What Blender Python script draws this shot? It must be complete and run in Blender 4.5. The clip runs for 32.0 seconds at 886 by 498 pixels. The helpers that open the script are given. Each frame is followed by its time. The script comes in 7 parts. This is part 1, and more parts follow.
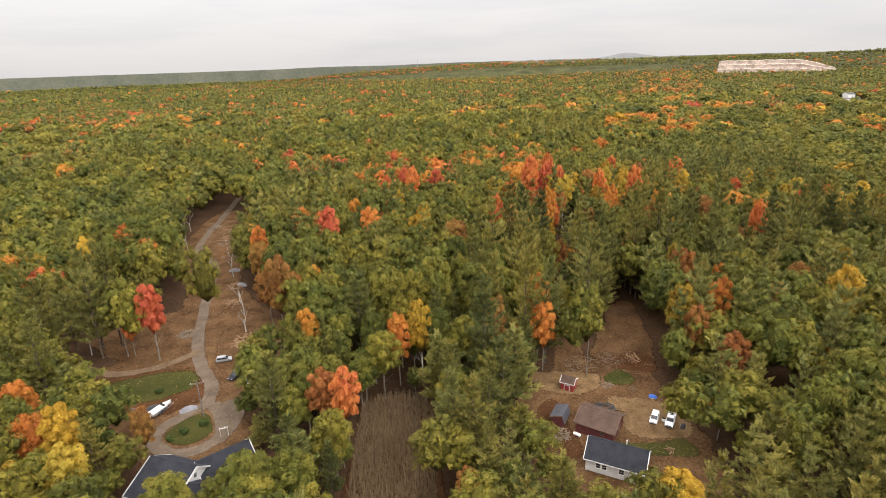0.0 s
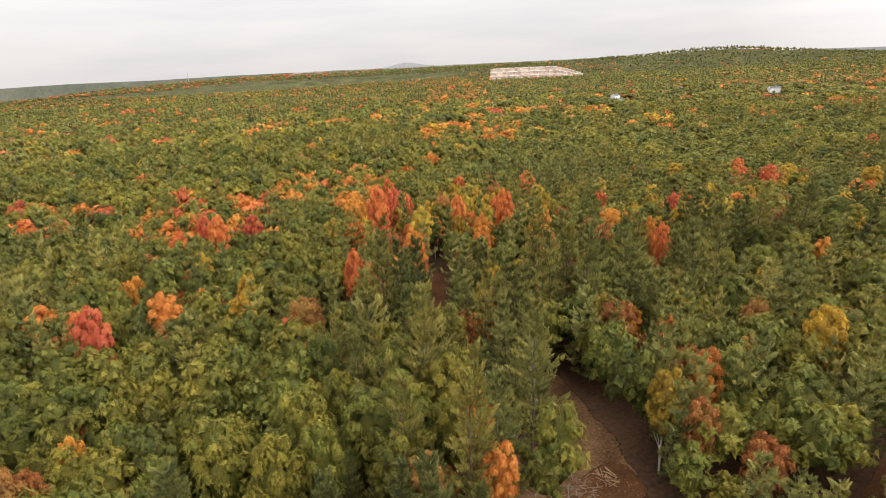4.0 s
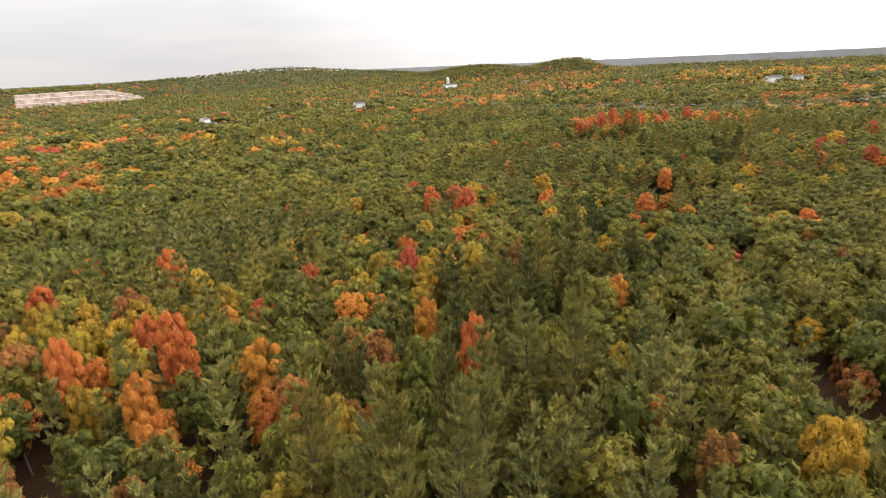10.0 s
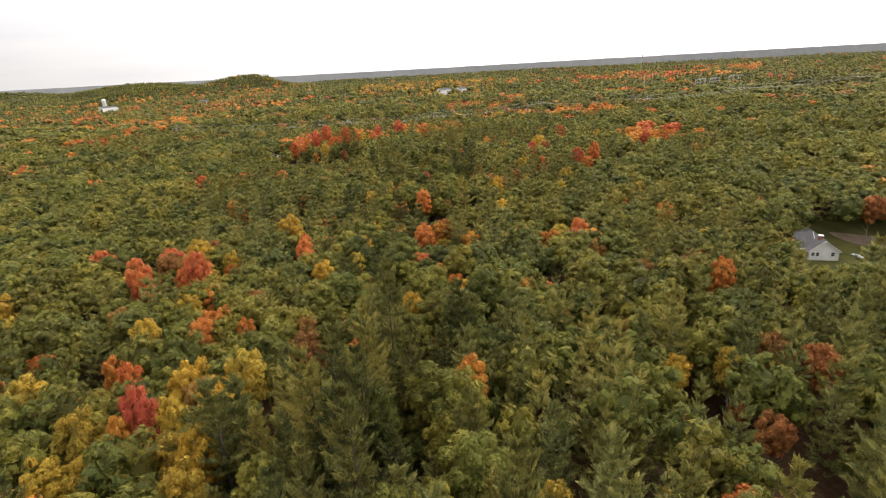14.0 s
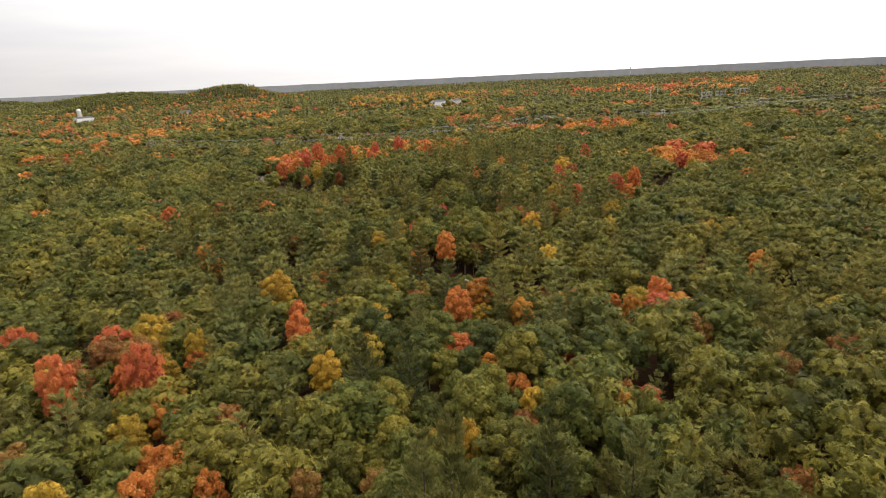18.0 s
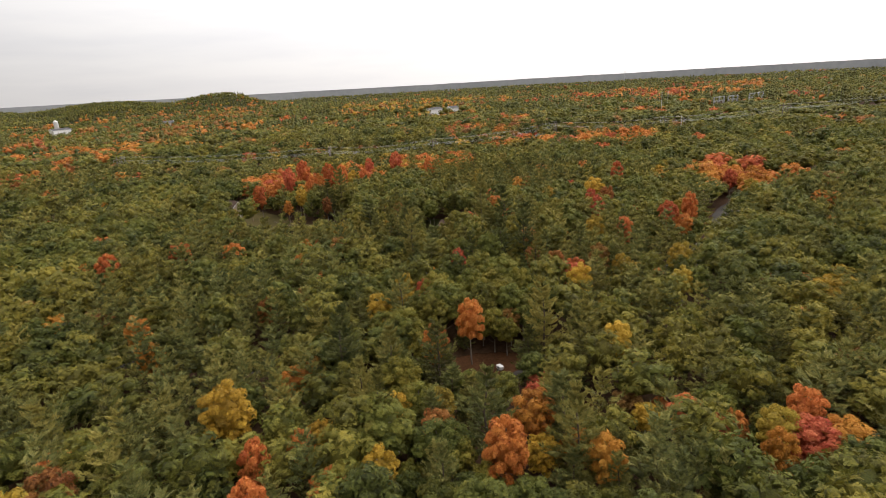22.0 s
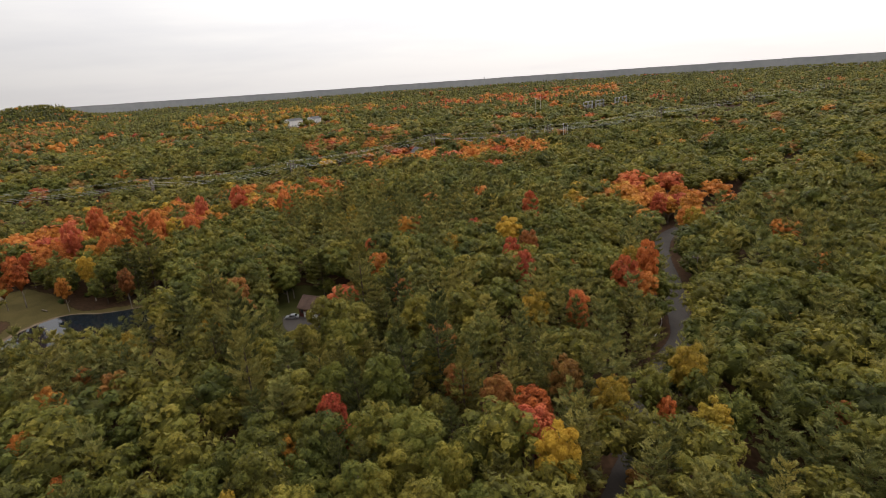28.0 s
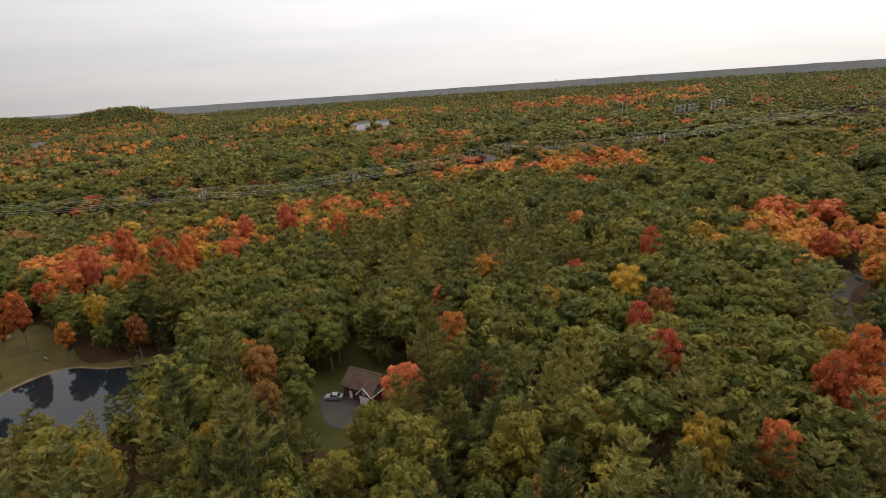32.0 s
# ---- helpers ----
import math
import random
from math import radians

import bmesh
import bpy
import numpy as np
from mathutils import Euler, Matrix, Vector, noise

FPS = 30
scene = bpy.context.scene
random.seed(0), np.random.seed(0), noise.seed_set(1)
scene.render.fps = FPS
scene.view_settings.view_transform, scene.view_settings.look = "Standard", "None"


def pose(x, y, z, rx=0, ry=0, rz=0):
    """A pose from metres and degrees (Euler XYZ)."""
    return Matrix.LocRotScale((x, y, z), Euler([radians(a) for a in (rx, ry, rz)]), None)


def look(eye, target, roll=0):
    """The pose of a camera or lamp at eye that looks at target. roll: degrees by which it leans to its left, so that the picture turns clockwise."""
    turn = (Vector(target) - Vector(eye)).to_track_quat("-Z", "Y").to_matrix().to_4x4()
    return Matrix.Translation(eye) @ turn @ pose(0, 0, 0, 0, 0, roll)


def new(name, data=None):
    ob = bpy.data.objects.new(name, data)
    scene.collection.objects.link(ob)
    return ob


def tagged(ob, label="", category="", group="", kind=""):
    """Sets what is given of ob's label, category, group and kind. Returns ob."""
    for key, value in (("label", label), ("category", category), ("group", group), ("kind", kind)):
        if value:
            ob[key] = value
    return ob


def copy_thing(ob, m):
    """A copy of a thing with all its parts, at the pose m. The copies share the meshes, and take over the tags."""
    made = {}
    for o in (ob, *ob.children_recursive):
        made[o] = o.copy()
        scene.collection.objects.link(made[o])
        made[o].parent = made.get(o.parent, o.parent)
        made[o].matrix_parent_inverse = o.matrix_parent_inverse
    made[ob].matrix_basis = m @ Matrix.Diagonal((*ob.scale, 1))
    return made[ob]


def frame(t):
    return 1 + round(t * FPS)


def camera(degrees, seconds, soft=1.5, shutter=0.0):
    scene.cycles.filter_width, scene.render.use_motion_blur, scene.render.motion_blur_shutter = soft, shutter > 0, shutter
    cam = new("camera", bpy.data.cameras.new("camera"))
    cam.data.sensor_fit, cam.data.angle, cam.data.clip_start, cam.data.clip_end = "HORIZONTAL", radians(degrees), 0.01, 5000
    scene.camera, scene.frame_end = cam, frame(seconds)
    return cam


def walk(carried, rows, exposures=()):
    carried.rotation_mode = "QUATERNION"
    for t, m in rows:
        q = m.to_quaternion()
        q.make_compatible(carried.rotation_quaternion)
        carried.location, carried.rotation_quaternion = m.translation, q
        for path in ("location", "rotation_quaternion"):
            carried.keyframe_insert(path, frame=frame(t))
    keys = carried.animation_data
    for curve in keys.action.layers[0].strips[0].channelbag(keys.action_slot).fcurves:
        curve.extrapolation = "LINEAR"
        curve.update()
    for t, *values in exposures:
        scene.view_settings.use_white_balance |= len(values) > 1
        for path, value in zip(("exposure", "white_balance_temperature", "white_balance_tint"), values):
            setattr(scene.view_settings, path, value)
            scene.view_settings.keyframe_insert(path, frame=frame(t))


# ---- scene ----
cam = camera(77.9, 32.0, 1.0)
# seconds, place, yaw to the left of +y, pitch, roll
PATH = [
    (0.0, 0.00, 0.00, 87.10, -0.20, -19.02, -1.78),
    (0.5, -2.17, 8.27, 86.81, -3.20, -18.93, -1.86),
    (1.0, -4.16, 16.56, 86.57, -5.68, -18.87, -2.02),
    (1.5, -5.84, 24.92, 86.39, -8.89, -18.84, -2.12),
    (2.0, -7.11, 33.42, 86.28, -12.57, -18.83, -2.28),
    (2.5, -8.00, 42.11, 86.24, -14.78, -18.77, -2.50),
    (3.0, -8.55, 50.96, 86.23, -16.71, -18.75, -2.50),
    (3.5, -8.84, 59.85, 86.18, -18.79, -18.74, -2.72),
    (5.5, -4.62, 94.58, 83.85, -29.76, -18.70, -2.34),
    (6.0, -2.21, 102.91, 83.66, -31.69, -18.64, -2.58),
    (6.5, 0.39, 111.15, 83.53, -34.79, -18.64, -2.67),
    (7.0, 3.19, 119.28, 83.42, -39.34, -18.70, -2.72),
    (7.5, 6.24, 127.24, 83.29, -43.55, -18.71, -2.68),
    (8.0, 9.66, 135.04, 83.17, -46.57, -18.66, -2.80),
    (8.5, 13.47, 142.57, 83.03, -49.55, -18.66, -2.87),
    (9.0, 17.65, 149.76, 82.90, -53.92, -18.73, -2.93),
    (9.5, 22.23, 156.60, 82.78, -58.92, -18.75, -2.98),
    (10.0, 27.20, 162.99, 82.69, -63.37, -18.80, -3.09),
    (10.5, 32.51, 168.90, 82.60, -67.18, -18.82, -3.12),
    (11.0, 38.16, 174.33, 82.50, -72.99, -18.95, -3.16),
    (11.5, 44.10, 179.32, 82.38, -79.88, -19.09, -3.11),
    (12.0, 50.27, 183.74, 82.24, -85.51, -19.21, -3.10),
    (12.5, 56.67, 187.64, 82.06, -90.11, -19.25, -3.13),
    (13.0, 63.31, 191.00, 81.82, -93.77, -19.21, -3.27),
    (13.5, 70.14, 193.75, 81.59, -94.73, -19.08, -3.33),
    (14.0, 77.01, 196.09, 81.35, -95.03, -18.91, -3.39),
    (14.5, 83.86, 198.16, 81.16, -95.46, -18.75, -3.40),
    (16.5, 109.71, 203.23, 81.77, -96.50, -18.34, -3.33),
    (17.0, 116.65, 203.89, 81.78, -96.63, -18.10, -2.86),
    (17.5, 123.71, 204.44, 81.81, -96.56, -18.00, -3.03),
    (18.0, 130.86, 204.87, 81.85, -96.56, -17.96, -2.96),
    (18.5, 138.10, 205.19, 81.87, -96.55, -17.88, -3.10),
    (19.0, 145.41, 205.41, 81.89, -96.60, -17.87, -3.28),
    (19.5, 152.75, 205.54, 81.89, -96.72, -17.80, -3.24),
    (20.0, 160.08, 205.56, 81.90, -96.83, -17.74, -3.38),
    (20.5, 167.35, 205.44, 81.97, -96.95, -17.65, -3.42),
    (21.0, 174.51, 205.23, 82.06, -97.03, -17.62, -3.39),
    (21.5, 181.56, 204.96, 82.12, -97.13, -17.49, -3.42),
    (22.0, 188.47, 204.63, 82.20, -97.22, -17.42, -3.47),
    (22.5, 195.30, 204.26, 82.32, -97.77, -17.41, -3.51),
    (23.0, 202.03, 203.80, 82.47, -98.96, -17.49, -3.56),
    (23.5, 208.69, 203.23, 82.59, -101.22, -17.52, -3.62),
    (24.0, 215.29, 202.45, 82.71, -103.60, -17.59, -3.73),
    (24.5, 221.92, 201.44, 82.80, -106.72, -17.68, -3.77),
    (25.0, 228.59, 200.21, 82.86, -109.74, -17.83, -3.89),
    (25.5, 235.31, 198.85, 82.90, -111.12, -17.90, -3.88),
    (27.5, 262.96, 190.01, 82.63, -110.99, -17.68, -3.97),
    (28.0, 269.83, 188.07, 82.60, -110.80, -17.65, -3.95),
    (28.5, 276.67, 186.21, 82.54, -110.68, -17.61, -4.07),
    (29.0, 283.41, 184.44, 82.42, -110.65, -17.59, -4.14),
    (29.5, 290.04, 182.79, 82.28, -110.48, -17.58, -4.25),
    (30.0, 296.53, 181.26, 82.15, -110.33, -17.43, -4.14),
    (30.5, 302.91, 179.91, 82.11, -110.11, -17.49, -4.37),
    (31.0, 309.17, 178.75, 82.07, -109.22, -17.40, -4.29),
    (31.5, 315.30, 177.79, 81.97, -107.17, -17.28, -4.23),
    (32.0, 321.41, 176.93, 81.78, -103.91, -16.95, -4.04),
]
EXPOSURES = [(0.0, 0.12), (7.0, 0.17), (13.0, 0.03), (19.0, -0.27), (25.0, -0.55), (32.0, -0.80)]
walk(cam, [(t, pose(x, y, z, 0, 0, yaw) @ pose(0, 0, 0, 90 + pitch, 0, 0) @ pose(0, 0, 0, 0, 0, roll)) for t, x, y, z, yaw, pitch, roll in PATH], EXPOSURES)

from mathutils import geometry

# ---- world and light: bright overcast afternoon ----
world = bpy.data.worlds.new("overcast_sky")
scene.world = world
world.use_nodes = True
wn, wl = world.node_tree.nodes, world.node_tree.links
wn.clear()
w_out = wn.new("ShaderNodeOutputWorld")
w_bg = wn.new("ShaderNodeBackground")
w_sky = wn.new("ShaderNodeTexSky")
w_sky.sky_type = "NISHITA"
w_sky.sun_disc = False
SUN_EL, SUN_ROT = radians(36), radians(140)
w_sky.sun_elevation, w_sky.sun_rotation = SUN_EL, SUN_ROT
w_tc = wn.new("ShaderNodeTexCoord")
w_map = wn.new("ShaderNodeMapping")
w_map.inputs["Scale"].default_value = (1.6, 1.6, 14.0)
w_noise = wn.new("ShaderNodeTexNoise")
w_noise.inputs["Scale"].default_value = 1.7
w_noise.inputs["Detail"].default_value = 6.0
w_noise.inputs["Roughness"].default_value = 0.55
w_ramp = wn.new("ShaderNodeValToRGB")
w_ramp.color_ramp.elements[0].position = 0.34
w_ramp.color_ramp.elements[0].color = (0.90, 0.875, 0.885, 1)
w_ramp.color_ramp.elements[1].position = 0.56
w_ramp.color_ramp.elements[1].color = (0.99, 0.955, 0.945, 1)
w_scale = wn.new("ShaderNodeVectorMath")
w_scale.operation = "SCALE"
w_scale.inputs["Scale"].default_value = 0.10
w_mix = wn.new("ShaderNodeMix")
w_mix.data_type = "RGBA"
w_mix.inputs["Factor"].default_value = 0.93
wl.new(w_tc.outputs["Generated"], w_map.inputs["Vector"])
wl.new(w_map.outputs["Vector"], w_noise.inputs["Vector"])
wl.new(w_noise.outputs["Fac"], w_ramp.inputs["Fac"])
wl.new(w_sky.outputs["Color"], w_scale.inputs[0])
wl.new(w_scale.outputs["Vector"], w_mix.inputs["A"])
wl.new(w_ramp.outputs["Color"], w_mix.inputs["B"])


def w_math(op, a, b=None, c=None):
    node = wn.new("ShaderNodeMath")
    node.operation = op
    for i, v in enumerate((a, b, c)):
        if v is None:
            continue
        if isinstance(v, (int, float)):
            node.inputs[i].default_value = v
        else:
            wl.new(v, node.inputs[i])
    return node.outputs[0]


w_xyz = wn.new("ShaderNodeSeparateXYZ")
wl.new(w_tc.outputs["Generated"], w_xyz.inputs[0])
w_high = w_math("MULTIPLY_ADD", w_math("MAXIMUM", w_xyz.outputs["Z"], 0.0), 2.0, 1.0)
w_dot = wn.new("ShaderNodeVectorMath")
w_dot.operation = "DOT_PRODUCT"
wl.new(w_tc.outputs["Generated"], w_dot.inputs[0])
w_dot.inputs[1].default_value = (math.sin(SUN_ROT) * math.cos(SUN_EL), math.cos(SUN_ROT) * math.cos(SUN_EL), math.sin(SUN_EL))
w_glow = w_math("MULTIPLY_ADD", w_math("POWER", w_math("MAXIMUM", w_dot.outputs["Value"], 0.0), 1.0), 1.45, 1.0)
w_all = wn.new("ShaderNodeVectorMath")
w_all.operation = "SCALE"
wl.new(w_mix.outputs["Result"], w_all.inputs[0])
wl.new(w_math("MULTIPLY", w_high, w_glow), w_all.inputs["Scale"])
wl.new(w_all.outputs["Vector"], w_bg.inputs["Color"])
w_bg.inputs["Strength"].default_value = 0.76
wl.new(w_bg.outputs["Background"], w_out.inputs["Surface"])

sun_data = bpy.data.lights.new("sun", "SUN")
sun_data.energy, sun_data.angle, sun_data.color = 1.1, radians(14), (1.0, 0.95, 0.88)
sun = new("sun", sun_data)
sun.matrix_world = look((math.sin(SUN_ROT) * 300, math.cos(SUN_ROT) * 300, 235), (0, 0, 0))

# ---- materials ----


def nodes_of(name, rough=0.8, spec=0.3):
    m = bpy.data.materials.new(name)
    m.use_nodes = True
    nt = m.node_tree
    b = nt.nodes["Principled BSDF"]
    b.inputs["Roughness"].default_value = rough
    b.inputs["Specular IOR Level"].default_value = spec
    return m, nt, b


def rgba(c):
    return (c[0], c[1], c[2], 1.0)


def surface(name, dark, light, scale=1.0, fine=12.0, rough=0.85, spec=0.25, bump=0.3, metal=0.0, rand=0.0, edged=False):
    """Two scales of variation, with relief; sizes in metres by object or world place."""
    m, nt, b = nodes_of(name, rough, spec)
    n, l = nt.nodes, nt.links
    geo = n.new("ShaderNodeNewGeometry")
    big, small = n.new("ShaderNodeTexNoise"), n.new("ShaderNodeTexNoise")
    for t, s, d in ((big, scale, 4), (small, fine, 6)):
        t.inputs["Scale"].default_value, t.inputs["Detail"].default_value = s, d
        l.new(geo.outputs["Position"], t.inputs["Vector"])
    add = n.new("ShaderNodeMath")
    add.operation = "MULTIPLY_ADD"
    add.inputs[1].default_value = 0.55
    l.new(small.outputs["Fac"], add.inputs[0])
    half = n.new("ShaderNodeMath")
    half.operation = "MULTIPLY"
    half.inputs[1].default_value = 0.55
    l.new(big.outputs["Fac"], half.inputs[0])
    l.new(half.outputs[0], add.inputs[2])
    fac = add
    if rand:
        info = n.new("ShaderNodeObjectInfo")
        more = n.new("ShaderNodeMath")
        more.operation = "MULTIPLY_ADD"
        more.inputs[1].default_value = rand
        l.new(info.outputs["Random"], more.inputs[0])
        l.new(add.outputs[0], more.inputs[2])
        fac = more
    ramp = n.new("ShaderNodeValToRGB")
    ramp.color_ramp.elements[0].position, ramp.color_ramp.elements[0].color = 0.38, rgba(dark)
    ramp.color_ramp.elements[1].position, ramp.color_ramp.elements[1].color = 0.72 + rand * 0.5, rgba(light)
    l.new(fac.outputs[0], ramp.inputs["Fac"])
    l.new(ramp.outputs["Color"], b.inputs["Base Color"])
    b.inputs["Metallic"].default_value = metal
    if bump:
        bp = n.new("ShaderNodeBump")
        bp.inputs["Strength"].default_value, bp.inputs["Distance"].default_value = bump, 0.08
        l.new(small.outputs["Fac"], bp.inputs["Height"])
        l.new(bp.outputs["Normal"], b.inputs["Normal"])
    if edged:
        # the rim of a patch breaks up into flecks
        rim = n.new("ShaderNodeAttribute")
        rim.attribute_name = "rim"
        flecks = n.new("ShaderNodeTexNoise")
        flecks.inputs["Scale"].default_value, flecks.inputs["Detail"].default_value, flecks.inputs["Roughness"].default_value = 0.6, 8.0, 0.78
        l.new(geo.outputs["Position"], flecks.inputs["Vector"])
        cut = n.new("ShaderNodeMath")
        cut.operation = "MULTIPLY_ADD"
        cut.inputs[1].default_value = 1.0
        l.new(flecks.outputs["Fac"], cut.inputs[0])
        l.new(rim.outputs["Fac"], cut.inputs[2])
        sharp = n.new("ShaderNodeMapRange")
        sharp.inputs["From Min"].default_value, sharp.inputs["From Max"].default_value = 0.86, 0.98
        l.new(cut.outputs[0], sharp.inputs["Value"])
        l.new(sharp.outputs["Result"], b.inputs["Alpha"])
    return m


def foliage(name, colours, other=None, rough=0.7, lacy=5.2):
    """Leaves: colour by tree and by clump, with some light passing through."""
    m = bpy.data.materials.new(name)
    m.use_nodes = True
    nt = m.node_tree
    n, l = nt.nodes, nt.links
    n.clear()
    out = n.new("ShaderNodeOutputMaterial")
    tone = n.new("ShaderNodeAttribute")
    tone.attribute_name = "tone"
    info = n.new("ShaderNodeObjectInfo")
    mix = n.new("ShaderNodeMath")
    mix.operation = "MULTIPLY_ADD"
    mix.inputs[1].default_value = 0.45
    alone = n.new("ShaderNodeAttribute")
    alone.attribute_name = "alone"
    own = n.new("ShaderNodeMath")
    own.operation = "MULTIPLY"
    l.new(info.outputs["Random"], own.inputs[0])
    l.new(alone.outputs["Fac"], own.inputs[1])
    l.new(own.outputs[0], mix.inputs[0])
    closed = n.new("ShaderNodeMath")
    closed.operation = "LESS_THAN"
    closed.inputs[1].default_value = -0.5
    l.new(tone.outputs["Fac"], closed.inputs[0])
    back = n.new("ShaderNodeMath")
    back.operation = "MULTIPLY_ADD"
    back.inputs[1].default_value = 2.0
    l.new(closed.outputs[0], back.inputs[0])
    l.new(tone.outputs["Fac"], back.inputs[2])
    part_tone = n.new("ShaderNodeMath")
    part_tone.operation = "MULTIPLY"
    part_tone.inputs[1].default_value = 0.75
    l.new(back.outputs[0], part_tone.inputs[0])
    l.new(part_tone.outputs[0], mix.inputs[2])
    geo = n.new("ShaderNodeNewGeometry")
    grain = n.new("ShaderNodeTexNoise")
    grain.inputs["Scale"].default_value, grain.inputs["Detail"].default_value, grain.inputs["Roughness"].default_value = 2.4, 3.0, 0.78
    l.new(geo.outputs["Position"], grain.inputs["Vector"])
    shift = n.new("ShaderNodeMath")
    shift.operation = "MULTIPLY_ADD"
    shift.inputs[1].default_value = 0.9
    l.new(grain.outputs["Fac"], shift.inputs[0])
    lower = n.new("ShaderNodeMath")
    lower.operation = "SUBTRACT"
    lower.inputs[1].default_value = 0.43
    l.new(mix.outputs[0], lower.inputs[0])
    l.new(lower.outputs[0], shift.inputs[2])
    bump = n.new("ShaderNodeBump")
    bump.inputs["Strength"].default_value, bump.inputs["Distance"].default_value = 0.9, 0.35
    l.new(grain.outputs["Fac"], bump.inputs["Height"])
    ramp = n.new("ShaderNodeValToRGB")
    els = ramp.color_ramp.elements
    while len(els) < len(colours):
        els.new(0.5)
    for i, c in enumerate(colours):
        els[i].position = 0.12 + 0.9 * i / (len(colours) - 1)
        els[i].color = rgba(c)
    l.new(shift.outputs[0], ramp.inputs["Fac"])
    colour = ramp.outputs["Color"]
    if other:
        # a second range of colour, by tree and by side of the crown
        second = n.new("ShaderNodeValToRGB")
        els = second.color_ramp.elements
        while len(els) < len(other):
            els.new(0.5)
        for i, c in enumerate(other):
            els[i].position = 0.12 + 0.9 * i / (len(other) - 1)
            els[i].color = rgba(c)
        l.new(shift.outputs[0], second.inputs["Fac"])
        many = n.new("ShaderNodeMath")
        many.operation = "MULTIPLY"
        many.inputs[1].default_value = 7.31
        l.new(info.outputs["Random"], many.inputs[0])
        part_of = n.new("ShaderNodeMath")
        part_of.operation = "FRACT"
        l.new(many.outputs[0], part_of.inputs[0])
        by_tree = n.new("ShaderNodeMath")
        by_tree.operation = "MULTIPLY"
        l.new(part_of.outputs[0], by_tree.inputs[0])
        l.new(alone.outputs["Fac"], by_tree.inputs[1])
        given = n.new("ShaderNodeAttribute")
        given.attribute_name = "hue"
        both = n.new("ShaderNodeMath")
        both.operation = "ADD"
        l.new(by_tree.outputs[0], both.inputs[0])
        l.new(given.outputs["Fac"], both.inputs[1])
        sides = n.new("ShaderNodeTexNoise")
        sides.inputs["Scale"].default_value, sides.inputs["Detail"].default_value = 0.16, 1.0
        l.new(geo.outputs["Position"], sides.inputs["Vector"])
        swing = n.new("ShaderNodeMath")
        swing.operation = "MULTIPLY_ADD"
        swing.inputs[1].default_value = 1.4
        l.new(sides.outputs["Fac"], swing.inputs[0])
        l.new(both.outputs[0], swing.inputs[2])
        share = n.new("ShaderNodeMapRange")
        share.inputs["From Min"].default_value, share.inputs["From Max"].default_value = 0.92, 1.65
        l.new(swing.outputs[0], share.inputs["Value"])
        blend = n.new("ShaderNodeMix")
        blend.data_type = "RGBA"
        l.new(share.outputs["Result"], blend.inputs["Factor"])
        l.new(ramp.outputs["Color"], blend.inputs["A"])
        l.new(second.outputs["Color"], blend.inputs["B"])
        colour = blend.outputs["Result"]
    b = n.new("ShaderNodeBsdfPrincipled")
    l.new(bump.outputs["Normal"], b.inputs["Normal"])
    b.inputs["Roughness"].default_value = rough
    b.inputs["Specular IOR Level"].default_value = 0.25
    tr = n.new("ShaderNodeBsdfTranslucent")
    ms = n.new("ShaderNodeMixShader")
    ms.inputs[0].default_value = 0.22
    l.new(colour, b.inputs["Base Color"])
    l.new(colour, tr.inputs["Color"])
    l.new(b.outputs[0], ms.inputs[1])
    l.new(tr.outputs[0], ms.inputs[2])
    lace = n.new("ShaderNodeTexNoise")
    lace.inputs["Scale"].default_value, lace.inputs["Detail"].default_value, lace.inputs["Roughness"].default_value = lacy, 1.0, 0.5
    l.new(geo.outputs["Position"], lace.inputs["Vector"])
    gap = n.new("ShaderNodeMath")
    gap.operation = "GREATER_THAN"
    gap.inputs[1].default_value = 0.535
    l.new(lace.outputs["Fac"], gap.inputs[0])
    open_part = n.new("ShaderNodeMath")
    open_part.operation = "SUBTRACT"
    open_part.use_clamp = True
    l.new(gap.outputs[0], open_part.inputs[0])
    l.new(closed.outputs[0], open_part.inputs[1])
    clear = n.new("ShaderNodeBsdfTransparent")
    through_gaps = n.new("ShaderNodeMixShader")
    l.new(open_part.outputs[0], through_gaps.inputs[0])
    l.new(ms.outputs[0], through_gaps.inputs[1])
    l.new(clear.outputs[0], through_gaps.inputs[2])
    l.new(through_gaps.outputs[0], out.inputs["Surface"])
    return m


